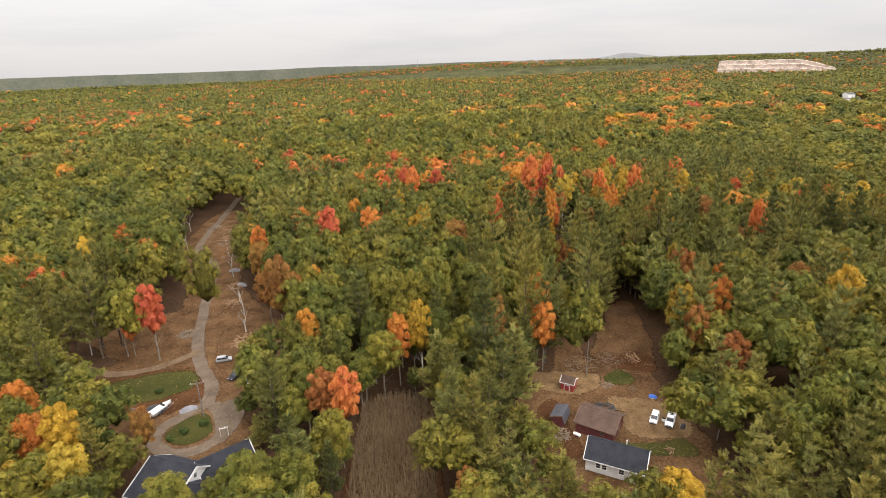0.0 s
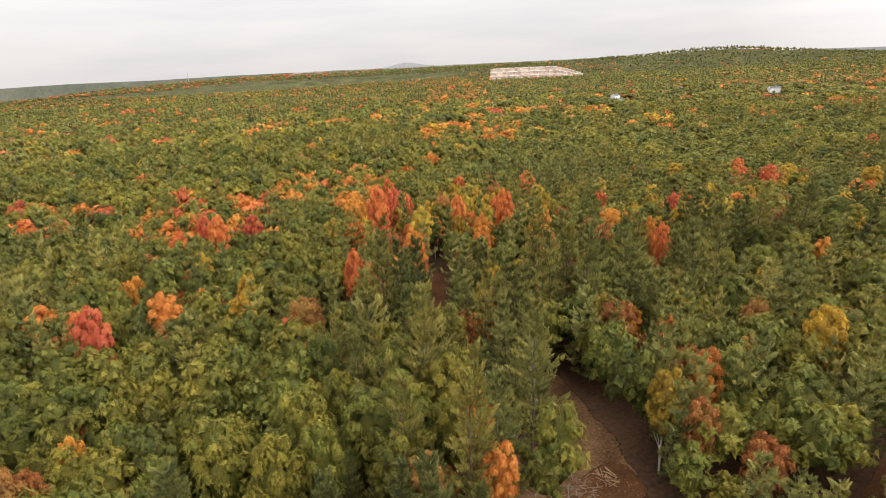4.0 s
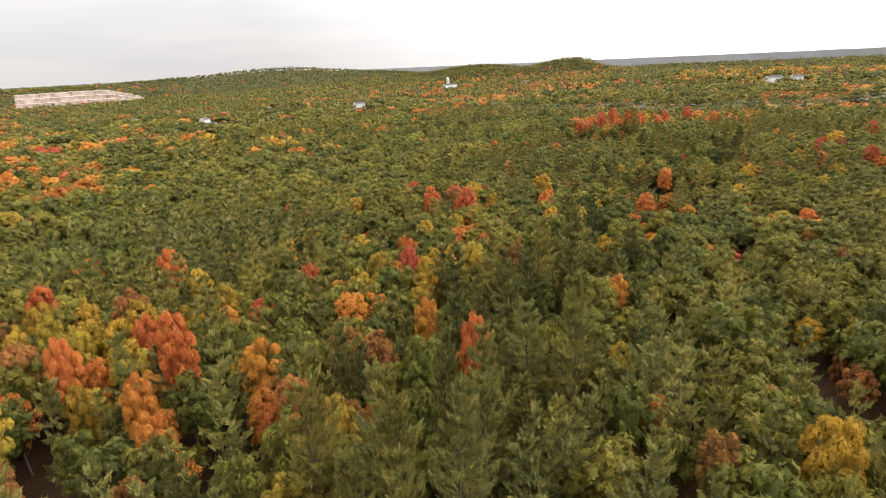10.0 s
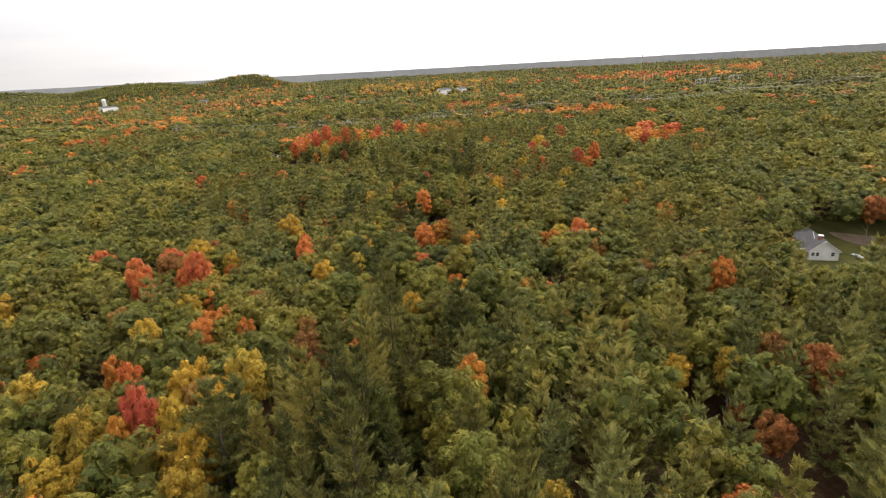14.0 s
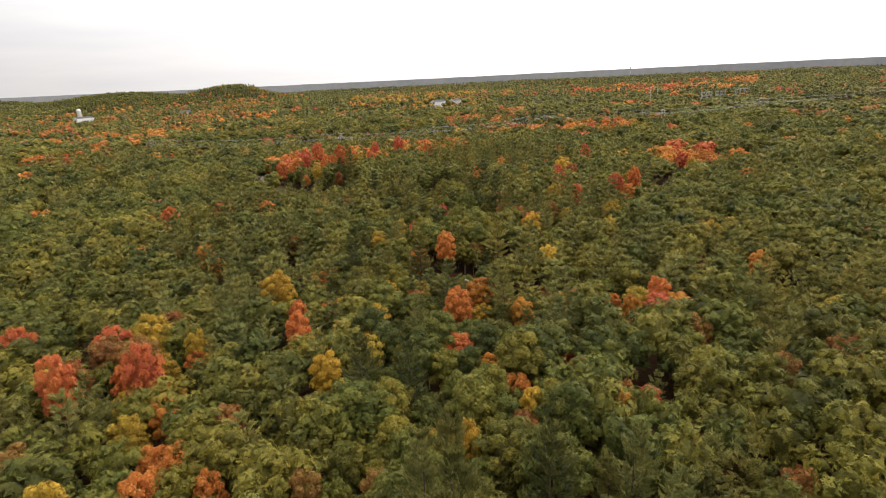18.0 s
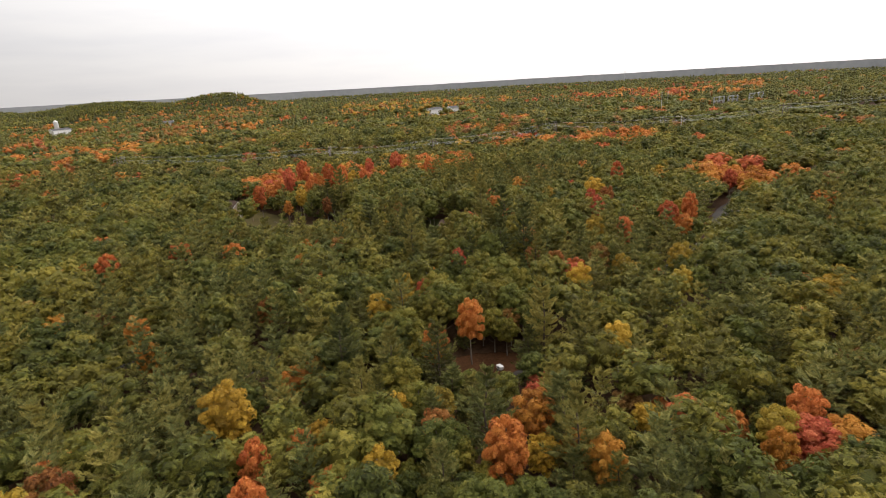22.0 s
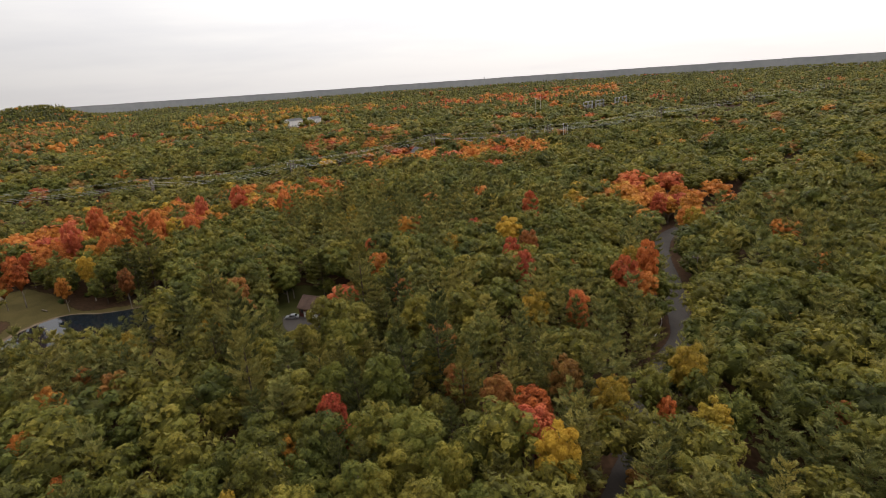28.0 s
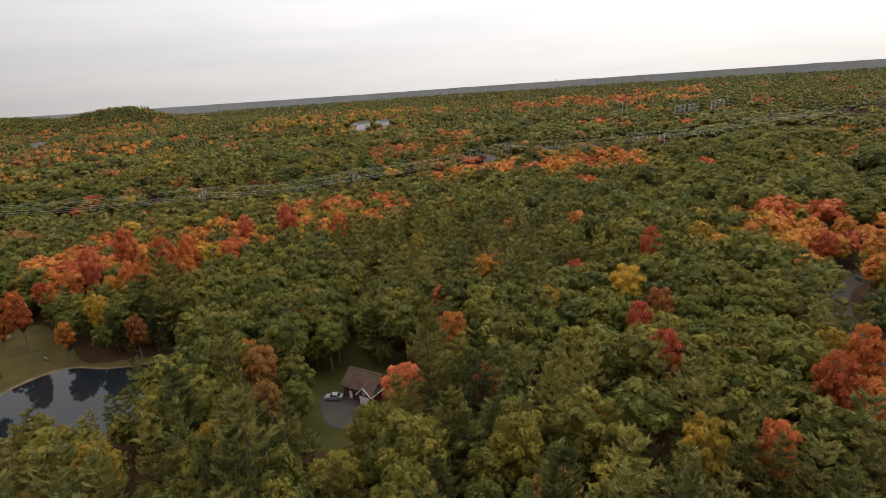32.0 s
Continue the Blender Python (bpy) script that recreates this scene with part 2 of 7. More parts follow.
LEAF = {
    "oak": foliage("oak_leaves", [(0.030, 0.036, 0.006), (0.086, 0.098, 0.014), (0.172, 0.168, 0.026)], [(0.056, 0.050, 0.007), (0.165, 0.140, 0.016), (0.290, 0.232, 0.032)]),
    "pine": foliage("pine_needles", [(0.036, 0.045, 0.012), (0.128, 0.134, 0.034), (0.270, 0.250, 0.072)], [(0.052, 0.047, 0.011), (0.182, 0.158, 0.030), (0.340, 0.276, 0.064)]),
    "red": foliage("red_maple_leaves", [(0.245, 0.060, 0.016), (0.520, 0.140, 0.030), (0.680, 0.255, 0.066)], [(0.205, 0.030, 0.016), (0.445, 0.082, 0.038), (0.590, 0.165, 0.075)]),
    "orange": foliage("orange_maple_leaves", [(0.240, 0.066, 0.014), (0.485, 0.150, 0.026), (0.640, 0.265, 0.056)], [(0.235, 0.092, 0.013), (0.470, 0.200, 0.024), (0.620, 0.315, 0.052)]),
    "yellow": foliage("yellow_leaves", [(0.199, 0.119, 0.014), (0.439, 0.256, 0.023), (0.628, 0.404, 0.048)], [(0.115, 0.086, 0.012), (0.273, 0.193, 0.021), (0.439, 0.325, 0.044)]),
    "rust": foliage("rust_leaves", [(0.118, 0.056, 0.014), (0.245, 0.126, 0.027), (0.360, 0.205, 0.050)], [(0.130, 0.043, 0.012), (0.290, 0.100, 0.024), (0.420, 0.175, 0.048)]),
}
M_BARK = surface("bark", (0.10, 0.082, 0.066), (0.28, 0.235, 0.19), 0.8, 9, 0.95, 0.1)
M_PINEBARK = surface("pine_bark", (0.05, 0.038, 0.030), (0.14, 0.105, 0.08), 0.8, 9, 0.95, 0.1)
M_BIRCH = surface("pale_bark", (0.25, 0.22, 0.19), (0.52, 0.48, 0.42), 0.9, 7, 0.9, 0.15)
M_LITTER = surface("leaf_litter", (0.028, 0.017, 0.010), (0.085, 0.047, 0.026), 0.06, 0.9, 0.95, 0.05, 0.5)
M_CANOPY = surface("distant_woodland_floor", (0.03, 0.034, 0.018), (0.10, 0.095, 0.045), 0.012, 0.09, 0.95, 0.0, 1.0)
M_DIRT = surface("bare_dirt", (0.040, 0.020, 0.009), (0.155, 0.088, 0.042), 0.14, 1.7, 0.95, 0.05, 0.4, edged=True)
M_NEEDLES = surface("needle_covered_ground", (0.040, 0.018, 0.008), (0.10, 0.046, 0.020), 0.13, 2.0, 0.95, 0.05, 0.4, edged=True)
M_GRAVEL = surface("grey_gravel", (0.080, 0.056, 0.038), (0.160, 0.122, 0.088), 0.25, 2.2, 0.92, 0.1, 0.3, edged=True)
M_ASPHALT = surface("asphalt", (0.036, 0.030, 0.026), (0.066, 0.056, 0.049), 0.15, 4.0, 0.85, 0.2, 0.15, edged=True)
M_LAWN = surface("lawn", (0.022, 0.028, 0.006), (0.066, 0.058, 0.015), 0.12, 2.5, 0.95, 0.1, 0.5, edged=True)
M_DRYLAWN = surface("dry_lawn", (0.045, 0.038, 0.011), (0.095, 0.073, 0.025), 0.12, 2.5, 0.95, 0.1, 0.5, edged=True)
M_TRACK = surface("sandy_track", (0.085, 0.054, 0.031), (0.19, 0.132, 0.082), 0.25, 2.2, 0.95, 0.05, 0.3, edged=True)
M_ROCK = surface("quarry_rock", (0.15, 0.11, 0.085), (0.42, 0.34, 0.28), 0.035, 0.22, 0.95, 0.1, 0.6)
M_BENCH = surface("quarry_bench", (0.42, 0.36, 0.30), (0.68, 0.60, 0.53), 0.03, 0.25, 0.95, 0.1, 0.3)

# ---- the lie of the land ----
MID = (150.0, 110.0)


def ease(v, a, b):
    u = np.clip((np.asarray(v, float) - a) / (b - a), 0, 1)
    return u * u * (3 - 2 * u)


def mound(x, y, cx, cy, sx, sy, turn, height):
    c, s = math.cos(turn), math.sin(turn)
    u, v = (x - cx) * c + (y - cy) * s, -(x - cx) * s + (y - cy) * c
    return height * np.exp(-0.5 * ((u / sx) ** 2 + (v / sy) ** 2))


def hills(x, y):
    """The small steep hills towards the east."""
    z = mound(x, y, 2400, 1090, 170, 100, -1.2, 33) + mound(x, y, 1768, 834, 80, 70, -1.2, 27)
    z = z + mound(x, y, 1831, 611, 60, 70, -1.3, 24) + mound(x, y, 1852, 523, 46, 60, -1.35, 22)
    return z + mound(x, y, 1825, 640, 210, 90, -1.25, 8)


KNOLLS = [(461, 628, 7), (559, 889, 6), (630, 682, 8), (590, 513, 8), (1098, 630, 12), (1100, 469, 6), (939, 44, 6)]


def land(x, y):
    """Height of the ground."""
    x, y = np.asarray(x, float), np.asarray(y, float)
    r = np.hypot(x - MID[0], y - MID[1])
    z = 7 * ease(x, 60, 240) * (1 - ease(y, 350, 900))
    z = z - 4 * ease(y, 450, 900) * (1 - ease(r, 2100, 2700))
    z = z - 11 * ease(y, 1200, 1900) * (1 - ease(r, 2250, 2600))
    a = np.degrees(np.arctan2(x - MID[0], y - MID[1]))
    z = z + np.interp(a, [-60, -30, -12, -2, 8, 40, 58, 70, 90, 150], [6, 4, 4, 16, 18, 18, 18, 10, 4, 2]) * ease(r, 2250, 3100)
    z = z - 34 * (ease(a, 56, 66) + 1 - ease(a, -20, -10)) * ease(r, 2450, 2900)
    z = z + 16 * ease(a, -12, 2) * (1 - ease(a, 44, 60)) * ease(r, 2330, 2500)
    z = z + 2.5 * np.sin(x * 0.006 + 1.0) * np.sin(y * 0.0071 + 0.5) * ease(r, 350, 900)
    z = z - 34 * ease(a, 78, 84) * ease(r, 1450, 1900) * (1 - ease(r, 2450, 2900))
    for cx, cy, h in KNOLLS:
        z = z + mound(x, y, cx, cy, 38, 38, 0, h)
    return z + mound(x, y, 2230, 2084, 330, 150, -0.75, 36) + hills(x, y)


def mesh_of(name, verts, faces, mats=(), which=None, smooth=False):
    me = bpy.data.meshes.new(name)
    me.from_pydata([tuple(v) for v in verts], [], [tuple(f) for f in faces])
    for m in mats:
        me.materials.append(m)
    if which is not None:
        me.polygons.foreach_set("material_index", np.asarray(which, dtype=np.int32))
    if smooth:
        me.polygons.foreach_set("use_smooth", np.ones(len(me.polygons), dtype=bool))
    me.update()
    return me


def make_ground():
    radii, step = [0.0], 7.0
    while radii[-1] < 3490:
        radii.append(radii[-1] + step)
        step = min(max(7.0, radii[-1] * 0.035), 46)
    seg = 420
    rings, turns = np.array(radii[1:]), np.arange(seg) * 2 * math.pi / seg
    xs = MID[0] + rings[:, None] * np.sin(turns)
    ys = MID[1] + rings[:, None] * np.cos(turns)
    around = np.stack([xs, ys, land(xs, ys)], 2).reshape(-1, 3)
    verts = [(MID[0], MID[1], float(land(*MID)))] + [tuple(v) for v in around.tolist()]
    faces = [(0, 1 + (k + 1) % seg, 1 + k) for k in range(seg)]
    for i in range(len(rings) - 1):
        o = 1 + i * seg
        faces.extend((o + k, o + (k + 1) % seg, o + seg + (k + 1) % seg, o + seg + k) for k in range(seg))
    far = [0 if math.hypot(verts[f[0]][0] - MID[0], verts[f[0]][1] - MID[1]) < 1250 else 1 for f in faces]
    return mesh_of("ground", verts, faces, [M_LITTER, M_CANOPY], far, smooth=True)


ground = tagged(new("ground", make_ground()), "brown leaf-littered woodland ground reaching the horizon", "ground", kind="structure")

# ---- plan of clearings and ways ----
GRAVEL = [(-108, 290), (-102, 250), (-96, 208), (-88, 194), (-80, 182), (-72, 154), (-64, 128), (-58, 115), (-52, 106), (-50, 98)]
LOOP = [(-50, 99), (-53, 95.5), (-56, 91), (-55.5, 87), (-51, 83.5), (-46, 84.5), (-43.5, 89), (-46, 95), (-49, 99)]
SIDE_ROAD = [(-96, 122), (-82, 113.3), (-73.5, 112.3), (-66, 116), (-61, 122)]
ROAD = [(420, -190), (385, -90), (357, -35), (349, 0), (344, 13), (331, 27), (312, 41), (296, 54), (287, 62), (280, 73), (262, 97), (244, 122), (235.5, 138), (241, 165), (258, 200), (268, 250)]
LANE = [(60, 86), (90, 95), (107, 100), (121, 105), (135, 108), (167, 111), (203, 117), (240, 130)]
TRAIL = [(31, 150), (35, 162), (40, 178), (46, 192), (54, 214)]
CLEARED = [(-106, 262), (-88, 244), (-76, 216), (-73, 196), (-66, 168), (-49, 142), (-39, 130), (-35, 116), (-42, 101), (-38, 90), (-33, 80), (-31, 66), (-40, 59), (-50, 62), (-54, 80), (-62, 88), (-72, 97), (-82, 104), (-84, 112), (-80, 118), (-95, 130), (-108, 140), (-110, 146), (-96, 147), (-80, 144), (-77, 150), (-84, 168), (-93, 184), (-103, 206)]
YARD = [(15, 98), (20, 102), (25.5, 110), (29, 125), (32.5, 125), (33, 111), (37, 120), (42, 130), (48, 142), (53, 141), (51, 121), (47, 108), (45.5, 99), (47.5, 90), (47, 78), (42, 66), (34, 62), (26, 63), (19, 70), (15, 82), (15, 91)]
CORN = [(-17, 97), (-10.5, 100), (-4, 98), (-2, 88), (-2, 62), (-16, 62), (-17, 85)]
POND = [(366, 203), (373, 198), (375.5, 192), (372, 184), (371, 177), (370.5, 169), (365, 164), (357, 165), (347, 169), (345, 183), (351, 195), (359, 203)]
LAWN_EAST = [(364, 207), (378, 206), (388, 217), (402, 224), (409, 212), (398, 201), (384, 194), (377, 188), (375, 178), (374, 168), (366, 161), (345, 165), (343, 185), (349, 200)]
HOUSE_LAWN = [(168, 50), (176, 51), (187, 41), (197, 27), (205, 16), (201, 2), (188, 5), (180, 15), (172, 34)]
RED_YARD = [(331, 139), (343, 144), (351, 140), (350, 128), (344, 122), (333, 121), (330, 130)]
WIRES_WAY = [(560, 330), (522, 182), (534, 110), (588, 2), (562, -80), (573, -193), (611, -343), (660, -520)]


FIELD_WEST = [(-400, 490), (-360, 520), (-395, 590), (-470, 610), (-520, 560)]


def inside(poly, x, y):
    hit = np.zeros(np.shape(x), bool)
    for (x0, y0), (x1, y1) in zip(poly, poly[1:] + poly[:1]):
        cross = (y0 > y) != (y1 > y)
        hit ^= cross & (x < (x1 - x0) * (y - y0) / ((y1 - y0) or 1e-9) + x0)
    return hit


def along(line, x, y):
    """Distance to a way."""
    best = np.full(np.shape(x), 1e9)
    for (x0, y0), (x1, y1) in zip(line, line[1:]):
        dx, dy = x1 - x0, y1 - y0
        u = np.clip(((x - x0) * dx + (y - y0) * dy) / (dx * dx + dy * dy), 0, 1)
        best = np.minimum(best, np.hypot(x - x0 - u * dx, y - y0 - u * dy))
    return best


def smooth_line(pts, n=6, closed=False):
    out, m = [], len(pts)
    for i in range(m if closed else m - 1):
        p = [Vector(pts[(i + k) % m] if closed else pts[min(max(i + k, 0), m - 1)]) for k in (-1, 0, 1, 2)]
        for k in range(n):
            t = k / n
            out.append(0.5 * ((2 * p[1]) + (p[2] - p[0]) * t + (2 * p[0] - 5 * p[1] + 4 * p[2] - p[3]) * t * t + (3 * p[1] - p[0] - 3 * p[2] + p[3]) * t ** 3))
    if not closed:
        out.append(Vector(pts[-1]))
    return out


def way(name, pts, width, mat, lift, label, wobble=0.25):
    line = smooth_line(pts)
    rng = random.Random(len(name))
    verts, faces = [], []
    for i, p in enumerate(line):
        d = (line[min(i + 1, len(line) - 1)] - line[max(i - 1, 0)]).normalized()
        side = Vector((d.y, -d.x))
        for k in range(5):
            q = p + side * ((-0.5, -0.40, 0.0, 0.40, 0.5)[k] * width * 1.12 + (rng.uniform(-wobble, wobble) if k in (0, 4) else 0))
            verts.append((q.x, q.y, float(land(q.x, q.y)) + lift + (0.05 if k == 2 else 0)))
    for i in range(len(line) - 1):
        for k in range(4):
            faces.append((i * 5 + k, i * 5 + k + 1, i * 5 + 6 + k, i * 5 + 5 + k))
    me = rimmed(mesh_of(name, verts, faces, [mat], smooth=True), [0.25 if k % 5 in (0, 4) else 1.0 for k in range(len(verts))])
    return tagged(new(name, me), label, name.split("_")[-1], kind="structure")


def rimmed(me, values):
    at = me.attributes.new("rim", "FLOAT", "POINT")
    at.data.foreach_set("value", np.array(values, dtype=np.float32))
    return me


def patch(name, pts, mat, lift, label, ragged=0.5, flat=None, category="ground", soft=3.4):
    """A flush area of other ground: an uneven outline, filled, with a rim that fades out."""
    line = smooth_line(pts, 8, True)
    n = len(line)
    turn = sum((line[(k + 1) % n].x - line[k].x) * (line[(k + 1) % n].y + line[k].y) for k in range(n))
    inner, outer = [], []
    for k, p in enumerate(line):
        d = (line[(k + 1) % n] - line[k - 1]).normalized()
        side = Vector((d.y, -d.x)) * (1 if turn < 0 else -1)
        off = ragged * noise.noise(Vector((p.x * 0.25, p.y * 0.25, len(label))))
        for ring, more in ((outer, soft * 0.5), (inner, -soft * 0.5)):
            q = p + side * (off + more)
            ring.append(Vector((q.x, q.y, flat if flat is not None else float(land(q.x, q.y)) + lift)))
    faces = [tuple(f) for f in geometry.tessellate_polygon([inner])]
    verts = inner + outer
    for k in range(n):
        j = (k + 1) % n
        faces.append((k, j, n + j, n + k))
    me = mesh_of(name, verts, faces, [mat])
    bm = bmesh.new()
    bm.from_mesh(me)
    for f in bm.faces:
        f.normal_update()
        if f.normal.z < 0:
            f.normal_flip()
    bm.to_mesh(me)
    bm.free()
    rimmed(me, [1.0] * n + [0.0] * n)
    return tagged(new(name, me), label, category, kind="structure")


patch("cleared_ground", CLEARED, M_DIRT, 0.10, "cleared brown dirt ground beside a gravel road", 1.5)
patch("yard_ground", YARD, M_DIRT, 0.10, "bare tan dirt yard scattered with straw and ruts", 1.5)
patch("reed_bed_ground", CORN, M_NEEDLES, 0.08, "brown soil under a bed of dry reeds", 0.6)
patch("pond_lawn", LAWN_EAST, M_DRYLAWN, 0.10, "yellowing mown lawn round a pond", 0.8)
patch("house_lawn", [(166, 52), (178, 54), (196, 48), (214, 36), (219, 16), (212, -6), (190, 0), (178, 14), (168, 36)], M_LAWN, 0.10, "green mown lawn beside a white house", 0.5)
patch("shaded_lawn", [(328, 142), (345, 152), (364, 146), (364, 130), (350, 118), (334, 117), (327, 130)], M_LAWN, 0.10, "shaded green lawn round a red house", 0.5)
patch("glade_grass", [(229, 138), (237, 132.5), (243.5, 135.5), (245, 145), (235, 147), (229, 144)], M_DRYLAWN, 0.08, "thin dull grass in a small woodland glade", 0.8)
way("gravel_road", GRAVEL, 2.7, M_GRAVEL, 0.16, "pale grey gravel road through a clearing")
way("driveway_loop", LOOP, 2.5, M_GRAVEL, 0.20, "grey gravel driveway loop round a grassy island")
way("side_road", SIDE_ROAD, 2.2, M_TRACK, 0.20, "sandy dirt side road")
way("asphalt_road", ROAD[:11], 4.6, M_ASPHALT, 0.14, "winding grey asphalt road through the woods", 0.08)
way("lane_road", ROAD[10:], 2.3, M_ASPHALT, 0.13, "narrow shaded lane under overhanging trees", 0.2)
way("dirt_lane", LANE, 2.4, M_NEEDLES, 0.12, "brown leaf-covered lane between the trees", 0.6)
way("woodland_trail", TRAIL, 4.0, M_NEEDLES, 0.12, "brown needle-covered woodland trail", 0.6)

# ---- trees ----
ICO_V = np.array([(0, 0, -1), (0.7236, -0.5257, -0.4472), (-0.2764, -0.8506, -0.4472), (-0.8944, 0, -0.4472), (-0.2764, 0.8506, -0.4472), (0.7236, 0.5257, -0.4472),
                  (0.2764, -0.8506, 0.4472), (-0.7236, -0.5257, 0.4472), (-0.7236, 0.5257, 0.4472), (0.2764, 0.8506, 0.4472), (0.8944, 0, 0.4472), (0, 0, 1)])
ICO_F = np.array([(0, 2, 1), (0, 1, 5), (0, 3, 2), (0, 4, 3), (0, 5, 4), (1, 2, 6), (2, 3, 7), (3, 4, 8), (4, 5, 9), (5, 1, 10),
                  (1, 6, 10), (2, 7, 6), (3, 8, 7), (4, 9, 8), (5, 10, 9), (6, 7, 11), (7, 8, 11), (8, 9, 11), (9, 10, 11), (10, 6, 11)])
OCT_V = np.array([(1, 0, 0), (0, 1, 0), (-1, 0, 0), (0, -1, 0), (0, 0, 1), (0, 0, -1)], float)
OCT_F = np.array([(0, 1, 4), (1, 2, 4), (2, 3, 4), (3, 0, 4), (1, 0, 5), (2, 1, 5), (3, 2, 5), (0, 3, 5)])


class Leaves:
    """Collects triangles with a tone for each."""

    def __init__(self):
        self.v, self.f, self.t, self.n = [], [], [], 0

    def add(self, v, f, tone):
        self.v.append(v)
        self.f.append(f + self.n)
        self.t.append(np.broadcast_to(tone, len(f)))
        self.n += len(v)

    def blob(self, rng, centre, axes, tone, base=(ICO_V, ICO_F), rough=0.16):
        """An inner mass of leaves, toned darker than the tufts as painted shade between them. Its tone is kept below
        zero, which marks it as closed.
        """
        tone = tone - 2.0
        v = base[0] * (1 + rng.uniform(-rough, rough, (len(base[0]), 1)))
        self.add(v @ axes + centre, base[1], tone)

    def tufts(self, rng, places, normals, size, tone, spread=0.42, long=1.0):
        """Small pointed leaf clumps."""
        k = len(places)
        nrm = normals + rng.normal(0, spread, (k, 3))
        nrm /= np.linalg.norm(nrm, axis=1)[:, None]
        u = np.cross(nrm, rng.normal(0, 1, (k, 3)))
        u /= np.linalg.norm(u, axis=1)[:, None]
        w = np.cross(nrm, u)
        s = size * rng.uniform(0.6, 1.4, (k, 1))
        v = np.stack([places + u * s * 1.15 + nrm * s * 0.25, places - u * s * 0.6 + w * s * 0.8, places - u * s * 0.6 - w * s * 0.8], 1).reshape(-1, 3)
        f = np.arange(k * 3).reshape(-1, 3)
        self.add(v, f, np.clip(np.asarray(tone) + rng.normal(0, 0.19, k), 0, 1))

    def spikes(self, rng, places, dirs, size, tone, spread=0.35):
        """Narrow upright sprays of needles."""
        k = len(places)
        d = dirs + rng.normal(0, spread, (k, 3))
        d /= np.linalg.norm(d, axis=1)[:, None]
        w = np.cross(d, rng.normal(0, 1, (k, 3)))
        w /= np.linalg.norm(w, axis=1)[:, None]
        s = size * rng.uniform(0.6, 1.4, (k, 1))
        v = np.stack([places + d * s * 1.3, places - d * s * 0.3 + w * s * 0.58, places - d * s * 0.3 - w * s * 0.58], 1).reshape(-1, 3)
        self.add(v, np.arange(k * 3).reshape(-1, 3), np.clip(np.asarray(tone) + rng.normal(0, 0.19, k), 0, 1))

    def arrays(self):
        return np.concatenate(self.v), np.concatenate(self.f), np.concatenate(self.t)


def ball(rng, k, up=-0.25):
    d = rng.normal(0, 1, (k * 3, 3))
    d /= np.linalg.norm(d, axis=1)[:, None]
    d = d[d[:, 2] > up]
    return d[:k]


def broadleaf(seed, lobes, tufts, size, tall=13.0, wide=3.4, low=0.32, slim=1.0, core=0.88, full=2.0):
    """Crown of a broad-leaved tree: a dome of rounded boughs, each covered with leaf clumps, with deep gaps between them."""
    rng = np.random.default_rng(seed)
    L = Leaves()
    bottom = tall * low
    mid, half = (tall + bottom) / 2, (tall - bottom) / 2
    # heart of the crown: its low tone paints the shade deep inside
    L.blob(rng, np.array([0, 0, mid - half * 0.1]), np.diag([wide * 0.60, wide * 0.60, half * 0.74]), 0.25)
    k = np.arange(lobes) + 0.5
    zz = 1 - 1.62 * k / lobes
    aa = k * 2.39996 + rng.uniform(0, 6)
    lean = rng.uniform(-0.12, 0.12, 2) * wide
    for z, a in zip(zz, aa):
        out = math.sqrt(max(0.0, 1 - abs(z) ** full)) * rng.uniform(0.62, 0.92)
        r = wide * rng.uniform(0.30, 0.46) * (12 / lobes) ** 0.38
        c = np.array([math.cos(a) * out * wide * slim + lean[0], math.sin(a) * out * wide * slim + lean[1], mid + z * (half - r * 0.8) * rng.uniform(0.84, 1.04)])
        tone = float(np.clip(rng.normal(0.48, 0.12), 0.05, 0.95))
        # bough mass darker than its tufts, shade between leaves put into the tone
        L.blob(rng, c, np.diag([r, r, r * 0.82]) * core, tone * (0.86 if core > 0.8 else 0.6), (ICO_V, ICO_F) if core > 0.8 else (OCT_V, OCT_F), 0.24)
        if tufts:
            d = ball(rng, tufts, -0.3)
            L.tufts(rng, c + d * np.array([r, r, r * 0.84]) * rng.uniform(0.84, 1.10, (len(d), 1)), d + np.array([0, 0, 0.3]), size, tone, 0.36)
    return L.arrays()


